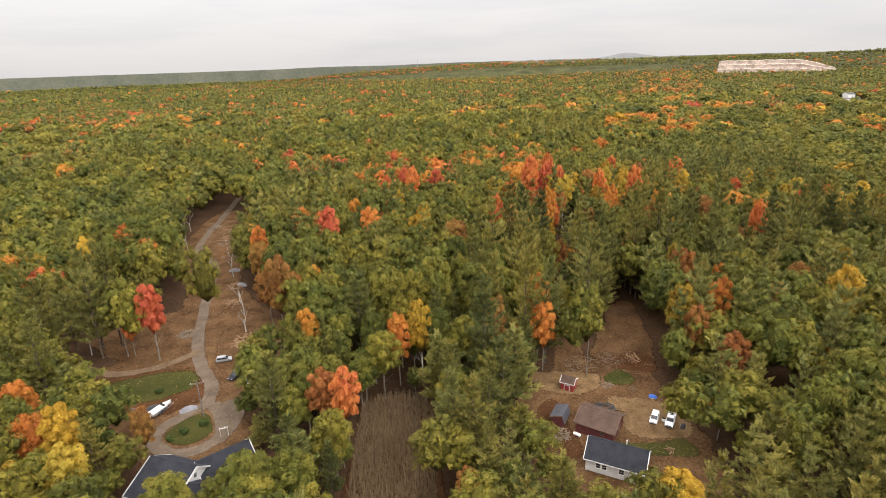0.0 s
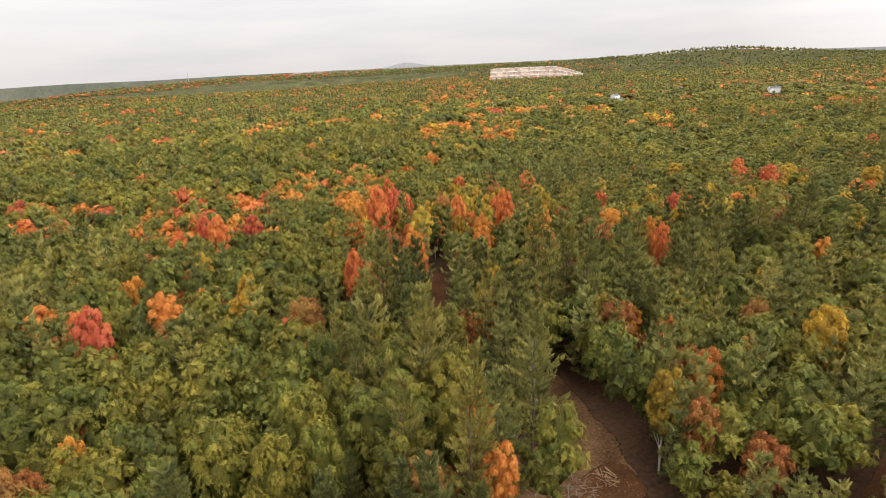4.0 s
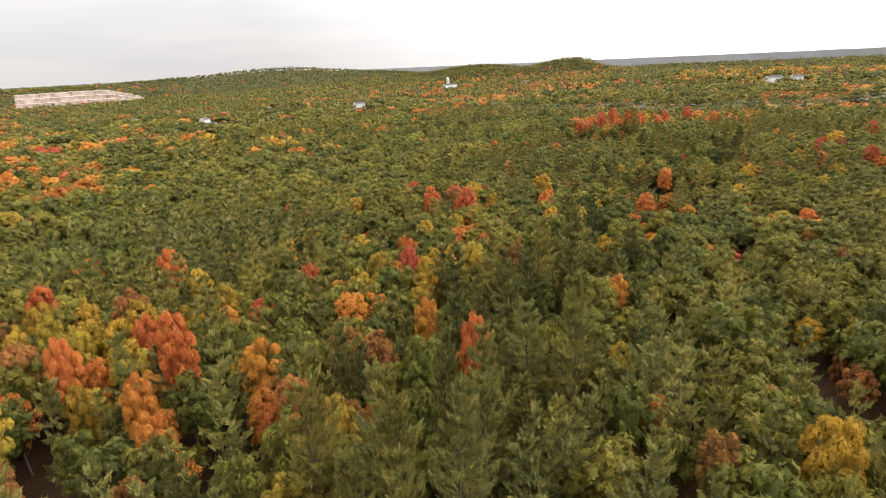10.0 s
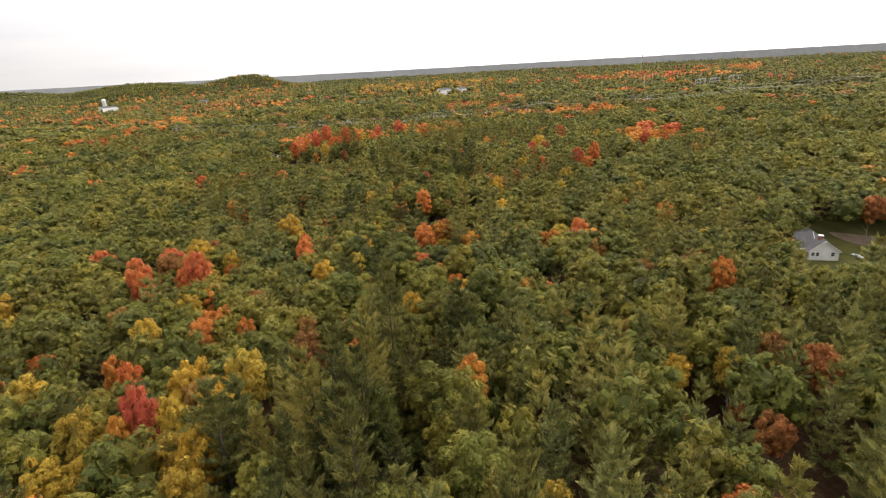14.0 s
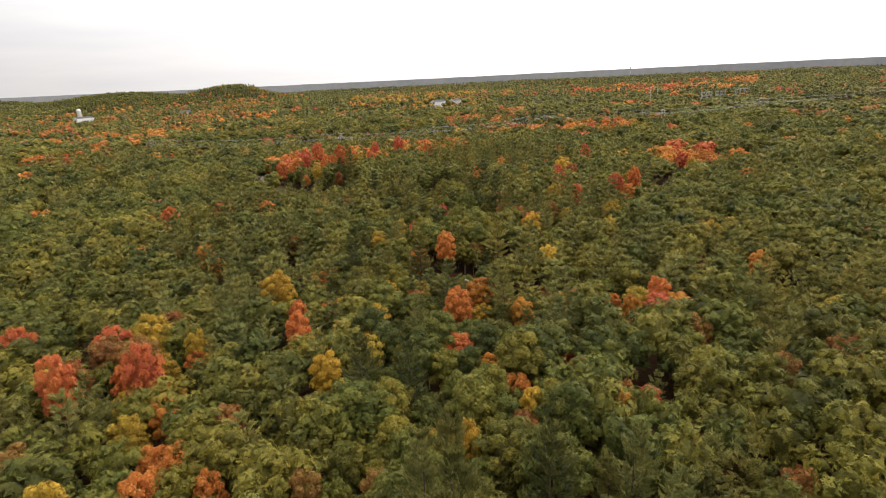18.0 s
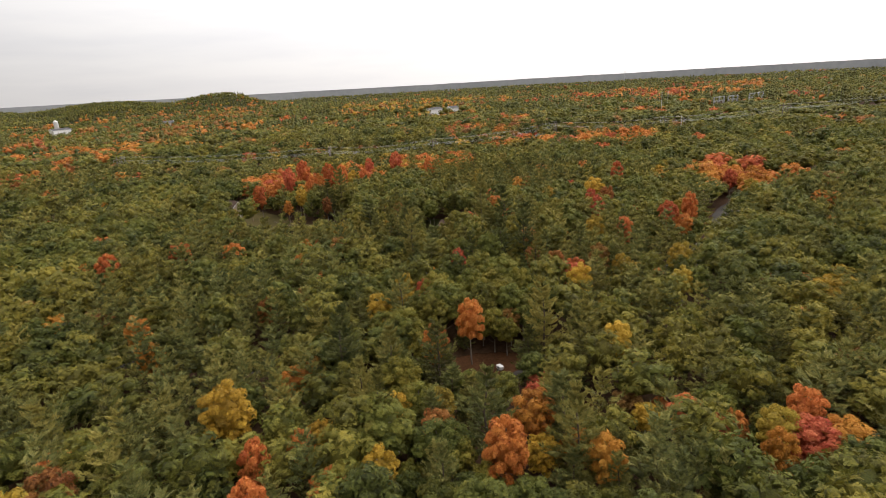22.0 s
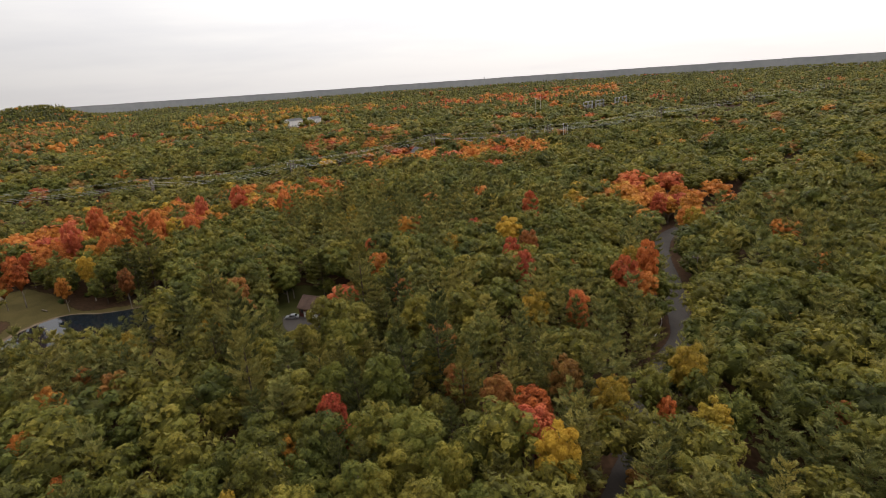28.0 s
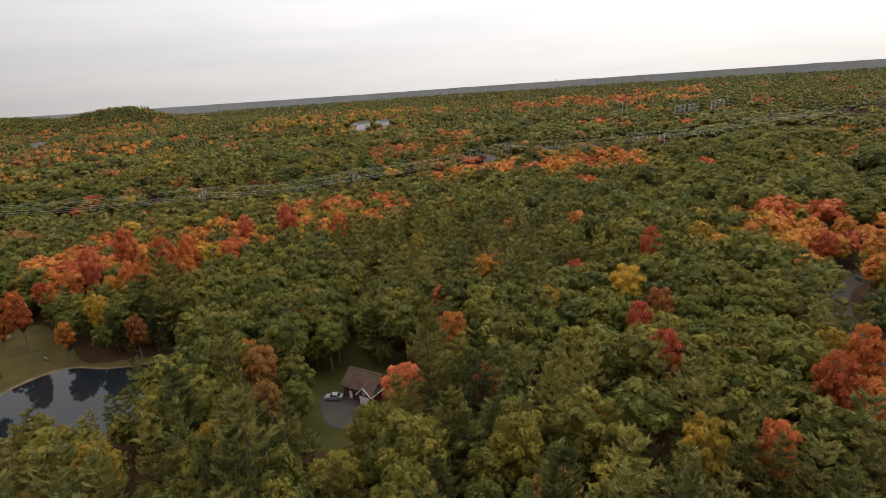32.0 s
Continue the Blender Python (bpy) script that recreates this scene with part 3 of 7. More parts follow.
def conifer(seed, layers, arms, tufts, size, tall=17.0, wide=2.9, low=0.20):
    """Crown of a white pine: separate tiers of flat plumes that turn up at the tips, with gaps between them."""
    rng = np.random.default_rng(seed)
    L = Leaves()
    upv = np.array([0, 0, 1.0])
    lean = rng.uniform(-0.03, 0.03, 2)
    for i in range(layers):
        u = i / max(1, layers - 1)
        z = tall * (low + (0.955 - low) * u)
        reach = wide * (1.08 - 0.86 * u ** 1.2) * (0.75 + 0.25 * min(1, u * 4 + 0.2)) * rng.uniform(0.78, 1.16)
        n = max(3, arms - (1 if u > 0.55 else 0) - (1 if u > 0.85 else 0))
        turn = rng.uniform(0, 6.3)
        for j in range(n):
            a = turn + 6.283 * j / n + rng.uniform(-0.4, 0.4)
            length = reach * rng.uniform(0.6, 1.2)
            dirv = np.array([math.cos(a), math.sin(a), 0.02 + 0.55 * u])
            side = np.array([-math.sin(a), math.cos(a), 0.0])
            foot = np.array([lean[0] * z, lean[1] * z, z + rng.uniform(-0.35, 0.35)])
            c = foot + dirv * length * 0.60
            tone = float(np.clip(rng.normal(0.45, 0.12), 0.05, 0.95))
            thin = 0.62 if tufts > 14 else 0.8 if tufts > 4 else 1.0
            axes = np.stack([dirv * length * 0.46 * thin, side * length * 0.27 * thin, upv * (0.12 + 0.07 * length) * thin])
            # plume core at half tone: shade under the needles put into its colour
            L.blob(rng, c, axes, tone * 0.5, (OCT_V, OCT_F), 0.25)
            if tufts:
                q = rng.uniform(0, 1, (tufts, 1)) ** 0.8
                across = rng.uniform(-1, 1, (tufts, 1)) * 0.40 * (1.12 - 0.75 * q) * length
                bow = (q - 0.35) ** 2 * 0.35 * length
                p = foot + dirv * (0.16 + 0.92 * q) * length + side * across + upv * (bow + rng.uniform(-0.04, 0.18, (tufts, 1)))
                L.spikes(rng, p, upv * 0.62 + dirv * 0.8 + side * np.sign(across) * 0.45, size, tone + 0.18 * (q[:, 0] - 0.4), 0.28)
    top = np.array([lean[0] * tall, lean[1] * tall, tall * 0.95])
    L.spikes(rng, top + rng.normal(0, 0.2, (6, 3)), np.tile(upv, (6, 1)), size * 1.3, 0.6)
    return L.arrays()


def clump(seed, tall, wide, crowns=3, tufts=15, spire=False):
    """A few far crowns standing together, rounded or, for pines, pointed."""
    rng = np.random.default_rng(seed)
    L = Leaves()
    for k in range(crowns):
        a = k * 6.283 / crowns + rng.uniform(0, 1)
        r = wide * rng.uniform(0.75, 1.25)
        top = tall * rng.uniform(0.74, 1.12)
        deep = max(r, tall * 0.24) if not spire else tall * 0.36
        c = np.array([math.cos(a) * wide * 1.3, math.sin(a) * wide * 1.3, top - deep])
        tone = float(np.clip(rng.normal(0.42, 0.17), 0, 1))
        # far crown masses also sit a little darker, as painted inner shade
        if spire:
            for u, q in ((-0.3, 1.0), (0.25, 0.68), (0.7, 0.36)):
                L.blob(rng, c + np.array([0, 0, u * deep]), np.diag([r * q, r * q, deep * 0.32]), tone * 0.85, (OCT_V, OCT_F), 0.3)
        else:
            L.blob(rng, c, np.diag([r, r, deep]) * 0.84, tone * 0.8, (OCT_V, OCT_F), 0.26)
        d = ball(rng, tufts, 0.0)
        L.tufts(rng, c + d * np.array([r * (0.6 if spire else 1.0), r * (0.6 if spire else 1.0), deep]) * 0.98, d, wide * 0.36, tone, 0.4)
    return L.arrays()


def tri_mesh(name, v, f, tone, mats, which=None, alone=1.0, hue=None):
    me = bpy.data.meshes.new(name)
    me.vertices.add(len(v))
    me.vertices.foreach_set("co", np.ascontiguousarray(v, dtype=np.float32).ravel())
    me.loops.add(len(f) * 3)
    me.loops.foreach_set("vertex_index", np.ascontiguousarray(f, dtype=np.int32).ravel())
    me.polygons.add(len(f))
    me.polygons.foreach_set("loop_start", np.arange(0, len(f) * 3, 3, dtype=np.int32))
    me.polygons.foreach_set("use_smooth", np.ones(len(f), dtype=bool))
    if which is not None:
        me.polygons.foreach_set("material_index", np.ascontiguousarray(which, dtype=np.int32))
    for m in mats:
        me.materials.append(m)
    at = me.attributes.new("tone", "FLOAT", "FACE")
    at.data.foreach_set("value", np.ascontiguousarray(tone, dtype=np.float32))
    at = me.attributes.new("alone", "FLOAT", "FACE")
    at.data.foreach_set("value", np.full(len(f), alone, dtype=np.float32))
    if hue is not None:
        at = me.attributes.new("hue", "FLOAT", "FACE")
        at.data.foreach_set("value", np.ascontiguousarray(hue, dtype=np.float32))
    me.update(calc_edges=True)
    me.validate()
    return me


def tube(bm, a, b, ra, rb, n=6):
    a, b = Vector(a), Vector(b)
    d = (b - a).normalized()
    u = d.orthogonal().normalized()
    w = d.cross(u)
    rings = []
    for p, r in ((a, ra), (b, rb)):
        rings.append([bm.verts.new(p + (u * math.cos(6.2832 * k / n) + w * math.sin(6.2832 * k / n)) * r) for k in range(n)])
    for k in range(n):
        bm.faces.new((rings[0][k], rings[0][(k + 1) % n], rings[1][(k + 1) % n], rings[1][k]))
    bm.faces.new(rings[1])
    bm.faces.new(rings[0][::-1])


def bm_mesh(name, bm, mat):
    me = bpy.data.meshes.new(name)
    bm.normal_update()
    bm.to_mesh(me)
    bm.free()
    me.materials.append(mat)
    return me


def trunk_mesh(kind, seed, tall, mat):
    rng = random.Random(seed)
    bm = bmesh.new()
    p, r = Vector((0, 0, -0.4)), 0.24 if kind != "pine" else 0.26
    n = 4
    for i in range(n):
        q = Vector((rng.uniform(-0.2, 0.2), rng.uniform(-0.2, 0.2), tall * (0.86 if kind != "pine" else 0.74) * (i + 1) / n))
        tube(bm, p, q, r, r * 0.78, 5)
        if i > 0:
            for k in range(2):
                a = rng.uniform(0, 6.28)
                reach = tall * (0.16 if kind != "pine" else 0.12)
                up = reach * (0.8 if kind != "pine" else 0.15)
                tube(bm, p, p + Vector((math.cos(a) * reach, math.sin(a) * reach, up)), r * 0.42, r * 0.12, 3)
        p, r = q, r * 0.78
    return bm_mesh("trunk", bm, mat)


KINDS = ["oak", "pine", "red", "orange", "yellow", "rust"]
NAMES = {"oak": "oak_tree", "pine": "white_pine_tree", "red": "red_maple_tree", "orange": "orange_maple_tree", "yellow": "yellow_birch_tree", "rust": "rust_oak_tree"}
LABELS = {
    "oak": "green broad-leaved oak tree with a lobed crown in mixed woods",
    "pine": "tall white pine tree with layered grey-green sprays of needles",
    "red": "crimson red maple tree in full autumn colour",
    "orange": "bright orange maple tree in full autumn colour",
    "yellow": "golden yellow birch tree in autumn leaf",
    "rust": "rusty brown oak tree with thinning autumn leaves",
}
NEAR, CLOSE, MIDDLE, FAR, CLUMP, PAIR = {}, {}, {}, {}, {}, {}
for n_kind, kind in enumerate(KINDS):
    if kind == "pine":
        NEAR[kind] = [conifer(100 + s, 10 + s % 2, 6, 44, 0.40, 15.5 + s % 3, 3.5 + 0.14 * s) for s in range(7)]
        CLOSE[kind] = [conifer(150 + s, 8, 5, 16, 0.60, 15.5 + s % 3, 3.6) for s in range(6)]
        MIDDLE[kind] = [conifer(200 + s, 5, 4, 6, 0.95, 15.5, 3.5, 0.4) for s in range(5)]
        FAR[kind] = [clump(360 + s, 15.5, 2.5, 1, 10, True) for s in range(6)]
        CLUMP[kind] = [clump(300 + s, 15.5, 2.1, 3, 6, True) for s in range(5)]
        PAIR[kind] = [clump(340 + s, 15, 2.5, 2, 3, True) for s in range(4)]
    else:
        t, w, slim = {"oak": (13.8, 3.75, 1.0), "red": (12.5, 3.4, 1.0), "orange": (13.0, 3.3, 1.0), "yellow": (12.8, 3.3, 1.0), "rust": (12.4, 3.4, 1.0)}[kind]
        count = 8 if kind == "oak" else 4
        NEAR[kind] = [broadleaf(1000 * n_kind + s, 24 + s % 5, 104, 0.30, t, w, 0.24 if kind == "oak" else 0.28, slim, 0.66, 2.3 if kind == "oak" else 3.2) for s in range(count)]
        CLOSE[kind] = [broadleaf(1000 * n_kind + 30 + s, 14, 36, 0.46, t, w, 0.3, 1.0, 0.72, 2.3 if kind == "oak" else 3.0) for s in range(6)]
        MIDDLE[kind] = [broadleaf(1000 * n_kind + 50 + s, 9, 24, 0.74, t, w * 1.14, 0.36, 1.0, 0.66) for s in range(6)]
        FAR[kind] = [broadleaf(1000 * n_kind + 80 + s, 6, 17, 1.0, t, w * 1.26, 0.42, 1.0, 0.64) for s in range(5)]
        CLUMP[kind] = [clump(1000 * n_kind + 90 + s, 13, 3.3) for s in range(5)]
        PAIR[kind] = [clump(1000 * n_kind + 140 + s, 13, 3.0, 2, 7) for s in range(4)]

# colour patches: x, y, half-lengths, turn, and the kinds that grow there
TINTS, SPECIAL, GROVES = [], [], []


def tint(x, y, a, b, turn, share, mix):
    TINTS.append((x, y, a, b, turn, share, mix.split()))


def grove(kind, places):
    """Trees in colour among the green ones: their crowns reach the general canopy."""
    GROVES.extend((p[0], p[1], kind, p[2]) for p in places)


def stand(kind, places):
    SPECIAL.extend((p[0], p[1], kind, p[2], p[3] if len(p) > 3 else 1.0) for p in places)


tint(188, 457, 40, 132, -0.64, .42, "orange yellow orange rust")
tint(55, 668, 28, 192, -0.38, .25, "yellow")
tint(-208, 708, 32, 154, -0.35, .4, "orange rust")
tint(-325, 651, 74, 130, -0.31, .45, "red orange rust")
tint(-463, 700, 20, 164, -0.31, .8, "red")
tint(-172, 297, 26, 62, -0.15, .35, "orange rust red")
tint(-611, 2061, 268, 690, -0.59, .3, "rust")
tint(-44, 4288, 235, 1903, -0.95, .35, "rust red")
tint(433, 1107, 74, 539, -0.51, .35, "rust orange")
tint(306, 429, 33, 114, -0.31, .35, "orange yellow")
tint(92, 144, 30, 23, -0.17, .7, "pine")
tint(10, 117, 10, 33, -0.07, .5, "pine")
tint(60, 88, 19, 34, -0.06, .35, "pine")
tint(102, 88, 18, 10, 0.5, .8, "pine")
tint(-23, 140, 28, 42, -0.08, .85, "oak")
tint(-156, 264, 58, 82, -0.13, .6, "oak")
tint(179, 456, 15, 61, -1.10, .6, "orange")
tint(169, 388, 21, 24, -1.05, .55, "orange")
tint(187, 622, 60, 192, -1.17, .3, "yellow orange")
tint(783, 438, 70, 294, -1.38, .35, "orange rust")
tint(819, 663, 62, 190, -1.89, .4, "orange")
tint(-34, 3135, 735, 958, -1.20, .35, "rust red")
tint(635, 2004, 386, 1042, -1.45, .3, "rust orange")
tint(103, 146, 40, 36, -0.71, .55, "pine")
tint(32, 147, 25, 16, -0.62, .5, "pine")
tint(4, 194, 14, 20, -0.64, .85, "oak")
tint(175, 407, 33, 48, -1.30, .5, "orange yellow")
tint(1099, 586, 193, 373, -2.19, .35, "orange rust")
tint(781, 325, 37, 146, -1.75, .4, "orange")
tint(103, 179, 12, 18, -1.09, .6, "oak")
tint(250, 275, 55, 64, -1.24, .7, "oak")
tint(133, 137, 18, 22, -1.11, .6, "pine")
tint(1092, -378, 60, 221, -2.83, .6, "orange red")
tint(1041, 59, 57, 167, -2.50, .5, "orange yellow")
tint(1600, 654, 157, 721, -2.54, .4, "orange")
tint(810, 479, 111, 260, -2.24, .3, "orange rust")
tint(128, 125, 12, 18, -1.73, .6, "pine")
tint(119, 155, 17, 14, -1.71, .45, "pine")
tint(166, 132, 18, 18, -1.76, .85, "oak")
tint(179, 96, 9, 15, -1.78, .9, "oak")
tint(181, 108, 16, 23, -1.77, .85, "oak")
tint(185, 156, 28, 19, -1.77, .8, "oak")
tint(199, 77, 13, 17, -1.80, .6, "pine")
tint(253, 190, 17, 21, -1.85, .65, "pine")
tint(215, 93, 9, 9, -1.83, .7, "pine")
tint(294, 97, 17, 18, -1.93, .6, "pine")
tint(1149, -419, 92, 252, -3.03, .6, "orange red")
tint(1209, 50, 88, 192, -2.71, .6, "orange yellow")
tint(289, 97, 24, 18, -2.08, .6, "pine")
tint(392, 85, 35, 31, -2.21, .55, "pine")
tint(1115, -398, 76, 208, -2.99, .65, "orange red")
tint(1118, 30, 105, 197, -2.63, .5, "orange yellow")
tint(301, 104, 36, 9, -1.92, .5, "pine")
tint(320, 160, 22, 9, -1.92, .5, "pine")
tint(426, -47, 40, 37, -2.20, .9, "oak")
tint(331, 94, 11, 9, -1.97, .6, "oak")
# stands of pines
tint(330, 169, 22, 38, 0.14, 0.65, "pine")
tint(312, 105, 14, 30, -0.50, 0.75, "pine")
tint(262, 190, 20, 20, 0.17, 0.6, "pine")
tint(300, 128, 22, 40, -0.30, 0.5, "pine")
tint(115, 148, 36, 30, -0.10, 0.8, "pine")
tint(138, 142, 20, 28, -0.20, 0.75, "pine")
tint(112, 152, 18, 24, -0.10, 0.8, "pine")
# belts of maples in colour
tint(434, 188, 36, 33, 0.21, 0.8, "red orange orange")
tint(469, 133, 45, 38, -0.03, 0.6, "red orange orange yellow")
tint(523, 16, 34, 68, -0.39, 0.75, "orange red orange")
tint(648, 41, 102, 55, -0.23, 0.4, "orange rust red")
tint(1113, -404, 242, 59, -0.55, 0.7, "orange red")
tint(366, -3, 27, 14, -0.78, 0.85, "orange red orange")
tint(381, 13, 18, 12, -0.66, 0.4, "orange yellow")
tint(343, 4, 14, 9, -0.83, 0.65, "red rust")
tint(352, -21, 21, 11, -0.88, 0.45, "orange")
tint(992, 47, 182, 76, -0.12, 0.4, "orange yellow")
tint(1064, -485, 215, 54, -0.64, 0.4, "orange")
tint(-3, 289, 16, 43, 1.58, 0.6, "orange red orange")
tint(43, 313, 31, 15, 1.38, 0.6, "orange red")
tint(78, 329, 35, 22, 1.26, 0.4, "orange rust")
tint(44, 241, 24, 7, 1.29, 0.6, "red")
tint(-14, 246, 20, 22, 1.65, 0.45, "orange red")
tint(39, 316, 21, 23, 1.41, 0.6, "orange red")
tint(-17, 285, 50, 27, 1.62, 0.55, "orange red orange")
tint(-73, 295, 24, 26, 1.82, 0.5, "orange red")
tint(48, 284, 46, 18, 1.37, 0.7, "red orange")
tint(22, 316, 51, 12, 1.47, 0.5, "orange rust")
tint(47, 272, 30, 13, 1.40, 0.8, "red orange")
tint(67, 307, 13, 11, 1.30, 0.4, "orange")
tint(164, 391, 27, 26, 1.07, 0.6, "orange")

tint(58, 216, 32, 38, 0.0, .62, "yellow orange oak rust yellow oak red orange oak yellow")
tint(70, 178, 24, 16, 0.0, .36, "yellow orange oak oak rust")
tint(126, 192, 24, 20, 0.0, .34, "yellow orange oak yellow")
tint(198, 205, 16, 14, 0.0, .4, "red orange yellow rust")
stand("red", [(-69.0, 117.8, 0.85, 1.35), (-71, 121.5, 0.75, 1.2), (-76.1, 120.3, 0.5, 1.0), (-18, 84, 0.85), (390, 205.5, 0.95), (335.5, 122.5, 0.75, 0.6), (338.5, 121, 0.7, 0.6), (339, 16, 1.1), (352, 9, 1.0)])
stand("orange", [(243, 140.5, 0.74, 1.5), (-80, 89, 0.9), (-69, 77, 0.9), (-30.4, 109.5, 0.9), (-9.8, 104, 0.9), (390, 210, 0.75), (379, 192.5, 0.62), (-105.5, 173.2, 1.0), (-110, 184, 0.9), (199, 108, 0.8), (160, 190, 0.8), (104, 171, 0.9), (335, 12, 1.15), (337, 20, 1.0), (355, 2, 1.1), (345, 22, 1.0), (341, 7, 1.15), (360, -6, 1.1), (348, -8, 1.1), (366, -14, 1.0)])
stand("yellow", [(-99.8, 174.5, 0.9), (-118, 152, 1.0), (-106, 156, 0.9), (385, 187, 0.8), (-60, 70, 0.95), (-66, 66, 0.9), (-63, 76, 0.8), (-5, 105.4, 0.9), (394, 189.5, 0.75), (33, 61.5, 0.95), (330, 16, 0.9)])
stand("rust", [(-46, 134, 0.95), (-104, 180, 0.9), (-53, 80.5, 0.6), (-22, 86, 1.0), (-39.7, 123, 1.15), (197.3, 15.2, 1.0), (372, 176, 0.6), (340.5, 147.5, 0.95)])
stand("oak", [(-73.5, 116.8, 1.0, 1.1), (-59.8, 128.4, 1.15, 1.2), (-97.4, 181, 1.1), (-100.5, 195, 1.1), (-104, 212, 1.1), (-88, 151, 1.0), (-98, 151, 1.1), (-78, 134, 0.9), (31.2, 107, 0.95, 1.15), (382, 181, 0.95), (388, 184, 0.9), (390, 192, 0.8), (-76.6, 121, 1.15), (-75, 160, 1.15), (-53, 75, 0.72), (-41, 63, 1.0), (-35, 92, 1.15), (-38.5, 98, 0.95), (-30, 65, 1.1), (28.1, 106.5, 1.0), (28.5, 61.5, 0.95), (375.5, 184.5, 0.5), (347.5, 143.5, 1.1), (199.8, 20, 1.0), (193, 10, 1.0), (42.5, 82, 1.0), (47, 79, 1.0)])
stand("pine", [(-86, 124, 1.1), (-92, 123, 1.05), (-99, 127, 1.0), (-82.5, 126, 0.85), (384, 176, 1.15), (379, 170, 1.0), (387, 169, 1.1), (-84, 120, 1.05), (-74, 94, 0.95), (-81, 97, 1.0), (-95.8, 117, 1.0), (-58.5, 75, 0.9), (-88, 109, 1.1), (-31, 85, 1.0), (-22.8, 71, 1.0), (-27, 78, 1.0), (-19.5, 116, 1.1), (16, 62, 0.95), (13, 78, 0.95), (380, 183, 0.9), (383, 178, 0.95), (378, 174, 0.8)])
grove("red", [(-41, 182, 1.45), (-36, 171, 1.23), (-24, 235, 0.77), (-21, 199, 1.45), (-15, 170, 0.98), (-14, 176, 0.75), (-14, 265, 1.2), (-11, 194, 1.25), (-11, 229, 0.99), (-10, 183, 1.26), (-2, 288, 1.34), (-1, 230, 1.24), (1, 239, 0.86), (3, 156, 1.21), (3, 167, 1.09), (19, 177, 0.55), (24, 342, 1.26), (38, 225, 1.34), (41, 174, 0.63), (41, 194, 0.55), (42, 243, 1.31), (44, 201, 0.64), (45, 308, 1.45), (48, 220, 0.56), (49, 246, 1.45), (66, 222, 0.7), (80, 252, 0.99), (92, 244, 0.88), (96, 158, 0.55), (103, 212, 0.92), (108, 247, 1.18), (115, 208, 0.55)])
grove("red", [(123, 217, 1.45), (131, 190, 0.84), (135, 241, 0.57), (136, 142, 0.68), (142, 196, 0.79), (159, 221, 1.18), (172, 118, 0.77), (181, 269, 1.38), (184, 124, 0.8), (189, 125, 0.55), (189, 203, 0.58), (192, 145, 0.55), (200, 175, 0.72), (201, 101, 1.02), (202, 210, 1.15), (204, 220, 1.22), (205, 166, 0.55), (206, 98, 0.99), (207, 230, 1.28), (210, 176, 0.55), (211, 114, 0.69), (217, 205, 0.55), (218, 178, 0.55), (226, 131, 0.95), (228, 113, 0.66), (233, 75, 0.95), (245, 334, 1.45), (261, 91, 0.55), (261, 147, 0.55), (265, 111, 0.96), (268, -8, 1.12), (271, 108, 0.78)])
grove("red", [(274, 134, 0.55), (279, 137, 0.55), (293, 84, 0.55), (300, 231, 1.25), (301, 66, 0.93), (304, 57, 0.67), (310, 199, 0.77), (315, 217, 1.27), (316, 83, 0.92), (325, 221, 1.07), (326, 26, 1.16), (328, 80, 0.7), (329, 124, 1.14), (338, 13, 1.24), (343, 251, 0.87), (348, -60, 1.45), (356, -4, 1.43), (364, 74, 0.55), (366, 251, 1.03), (371, 203, 1.45), (375, 90, 0.8), (382, 122, 1), (388, 293, 1.25), (433, 27, 0.86)])
grove("orange", [(-188, 250, 1.45), (-152, 257, 1.42), (-120, 235, 1.26), (-112, 165, 1.45), (-100, 173, 1.29), (-34, 136, 0.78), (-25, 307, 1.45), (-24, 179, 1.31), (-20, 208, 1.08), (-20, 251, 1.12), (-16, 189, 1.32), (-14, 298, 1.4), (-11, 274, 1.45), (-9, 258, 1.16), (-7, 243, 1.33), (8, 312, 1.45), (14, 266, 1.21), (18, 261, 1.45), (20, 184, 0.66), (22, 108, 0.55), (22, 115, 0.83), (22, 294, 1.38), (33, 186, 0.55), (33, 307, 1.29), (38, 148, 0.97), (43, 147, 0.55), (58, 225, 1.4), (61, 110, 0.8), (61, 193, 0.55), (61, 308, 1.45), (63, 224, 0.92), (65, 114, 0.87)])
grove("orange", [(65, 198, 0.58), (66, 136, 0.55), (70, 128, 0.55), (70, 221, 1.05), (72, 209, 0.97), (81, 168, 0.59), (96, 216, 0.76), (97, 129, 0.55), (99, 161, 0.74), (103, 114, 1.12), (104, 107, 1.36), (127, 188, 0.81), (134, 141, 0.55), (148, 159, 0.55), (156, 217, 0.74), (161, 182, 0.55), (162, 115, 0.61), (165, 190, 0.67), (167, 187, 0.95), (169, 124, 0.55), (169, 192, 0.84), (177, 138, 0.55), (178, 124, 0.55), (178, 193, 0.76), (183, 141, 0.55), (185, 194, 0.55), (196, 162, 0.55), (196, 172, 0.55), (200, 97, 1.04), (200, 206, 0.92), (202, 130, 0.55), (207, 132, 0.64)])
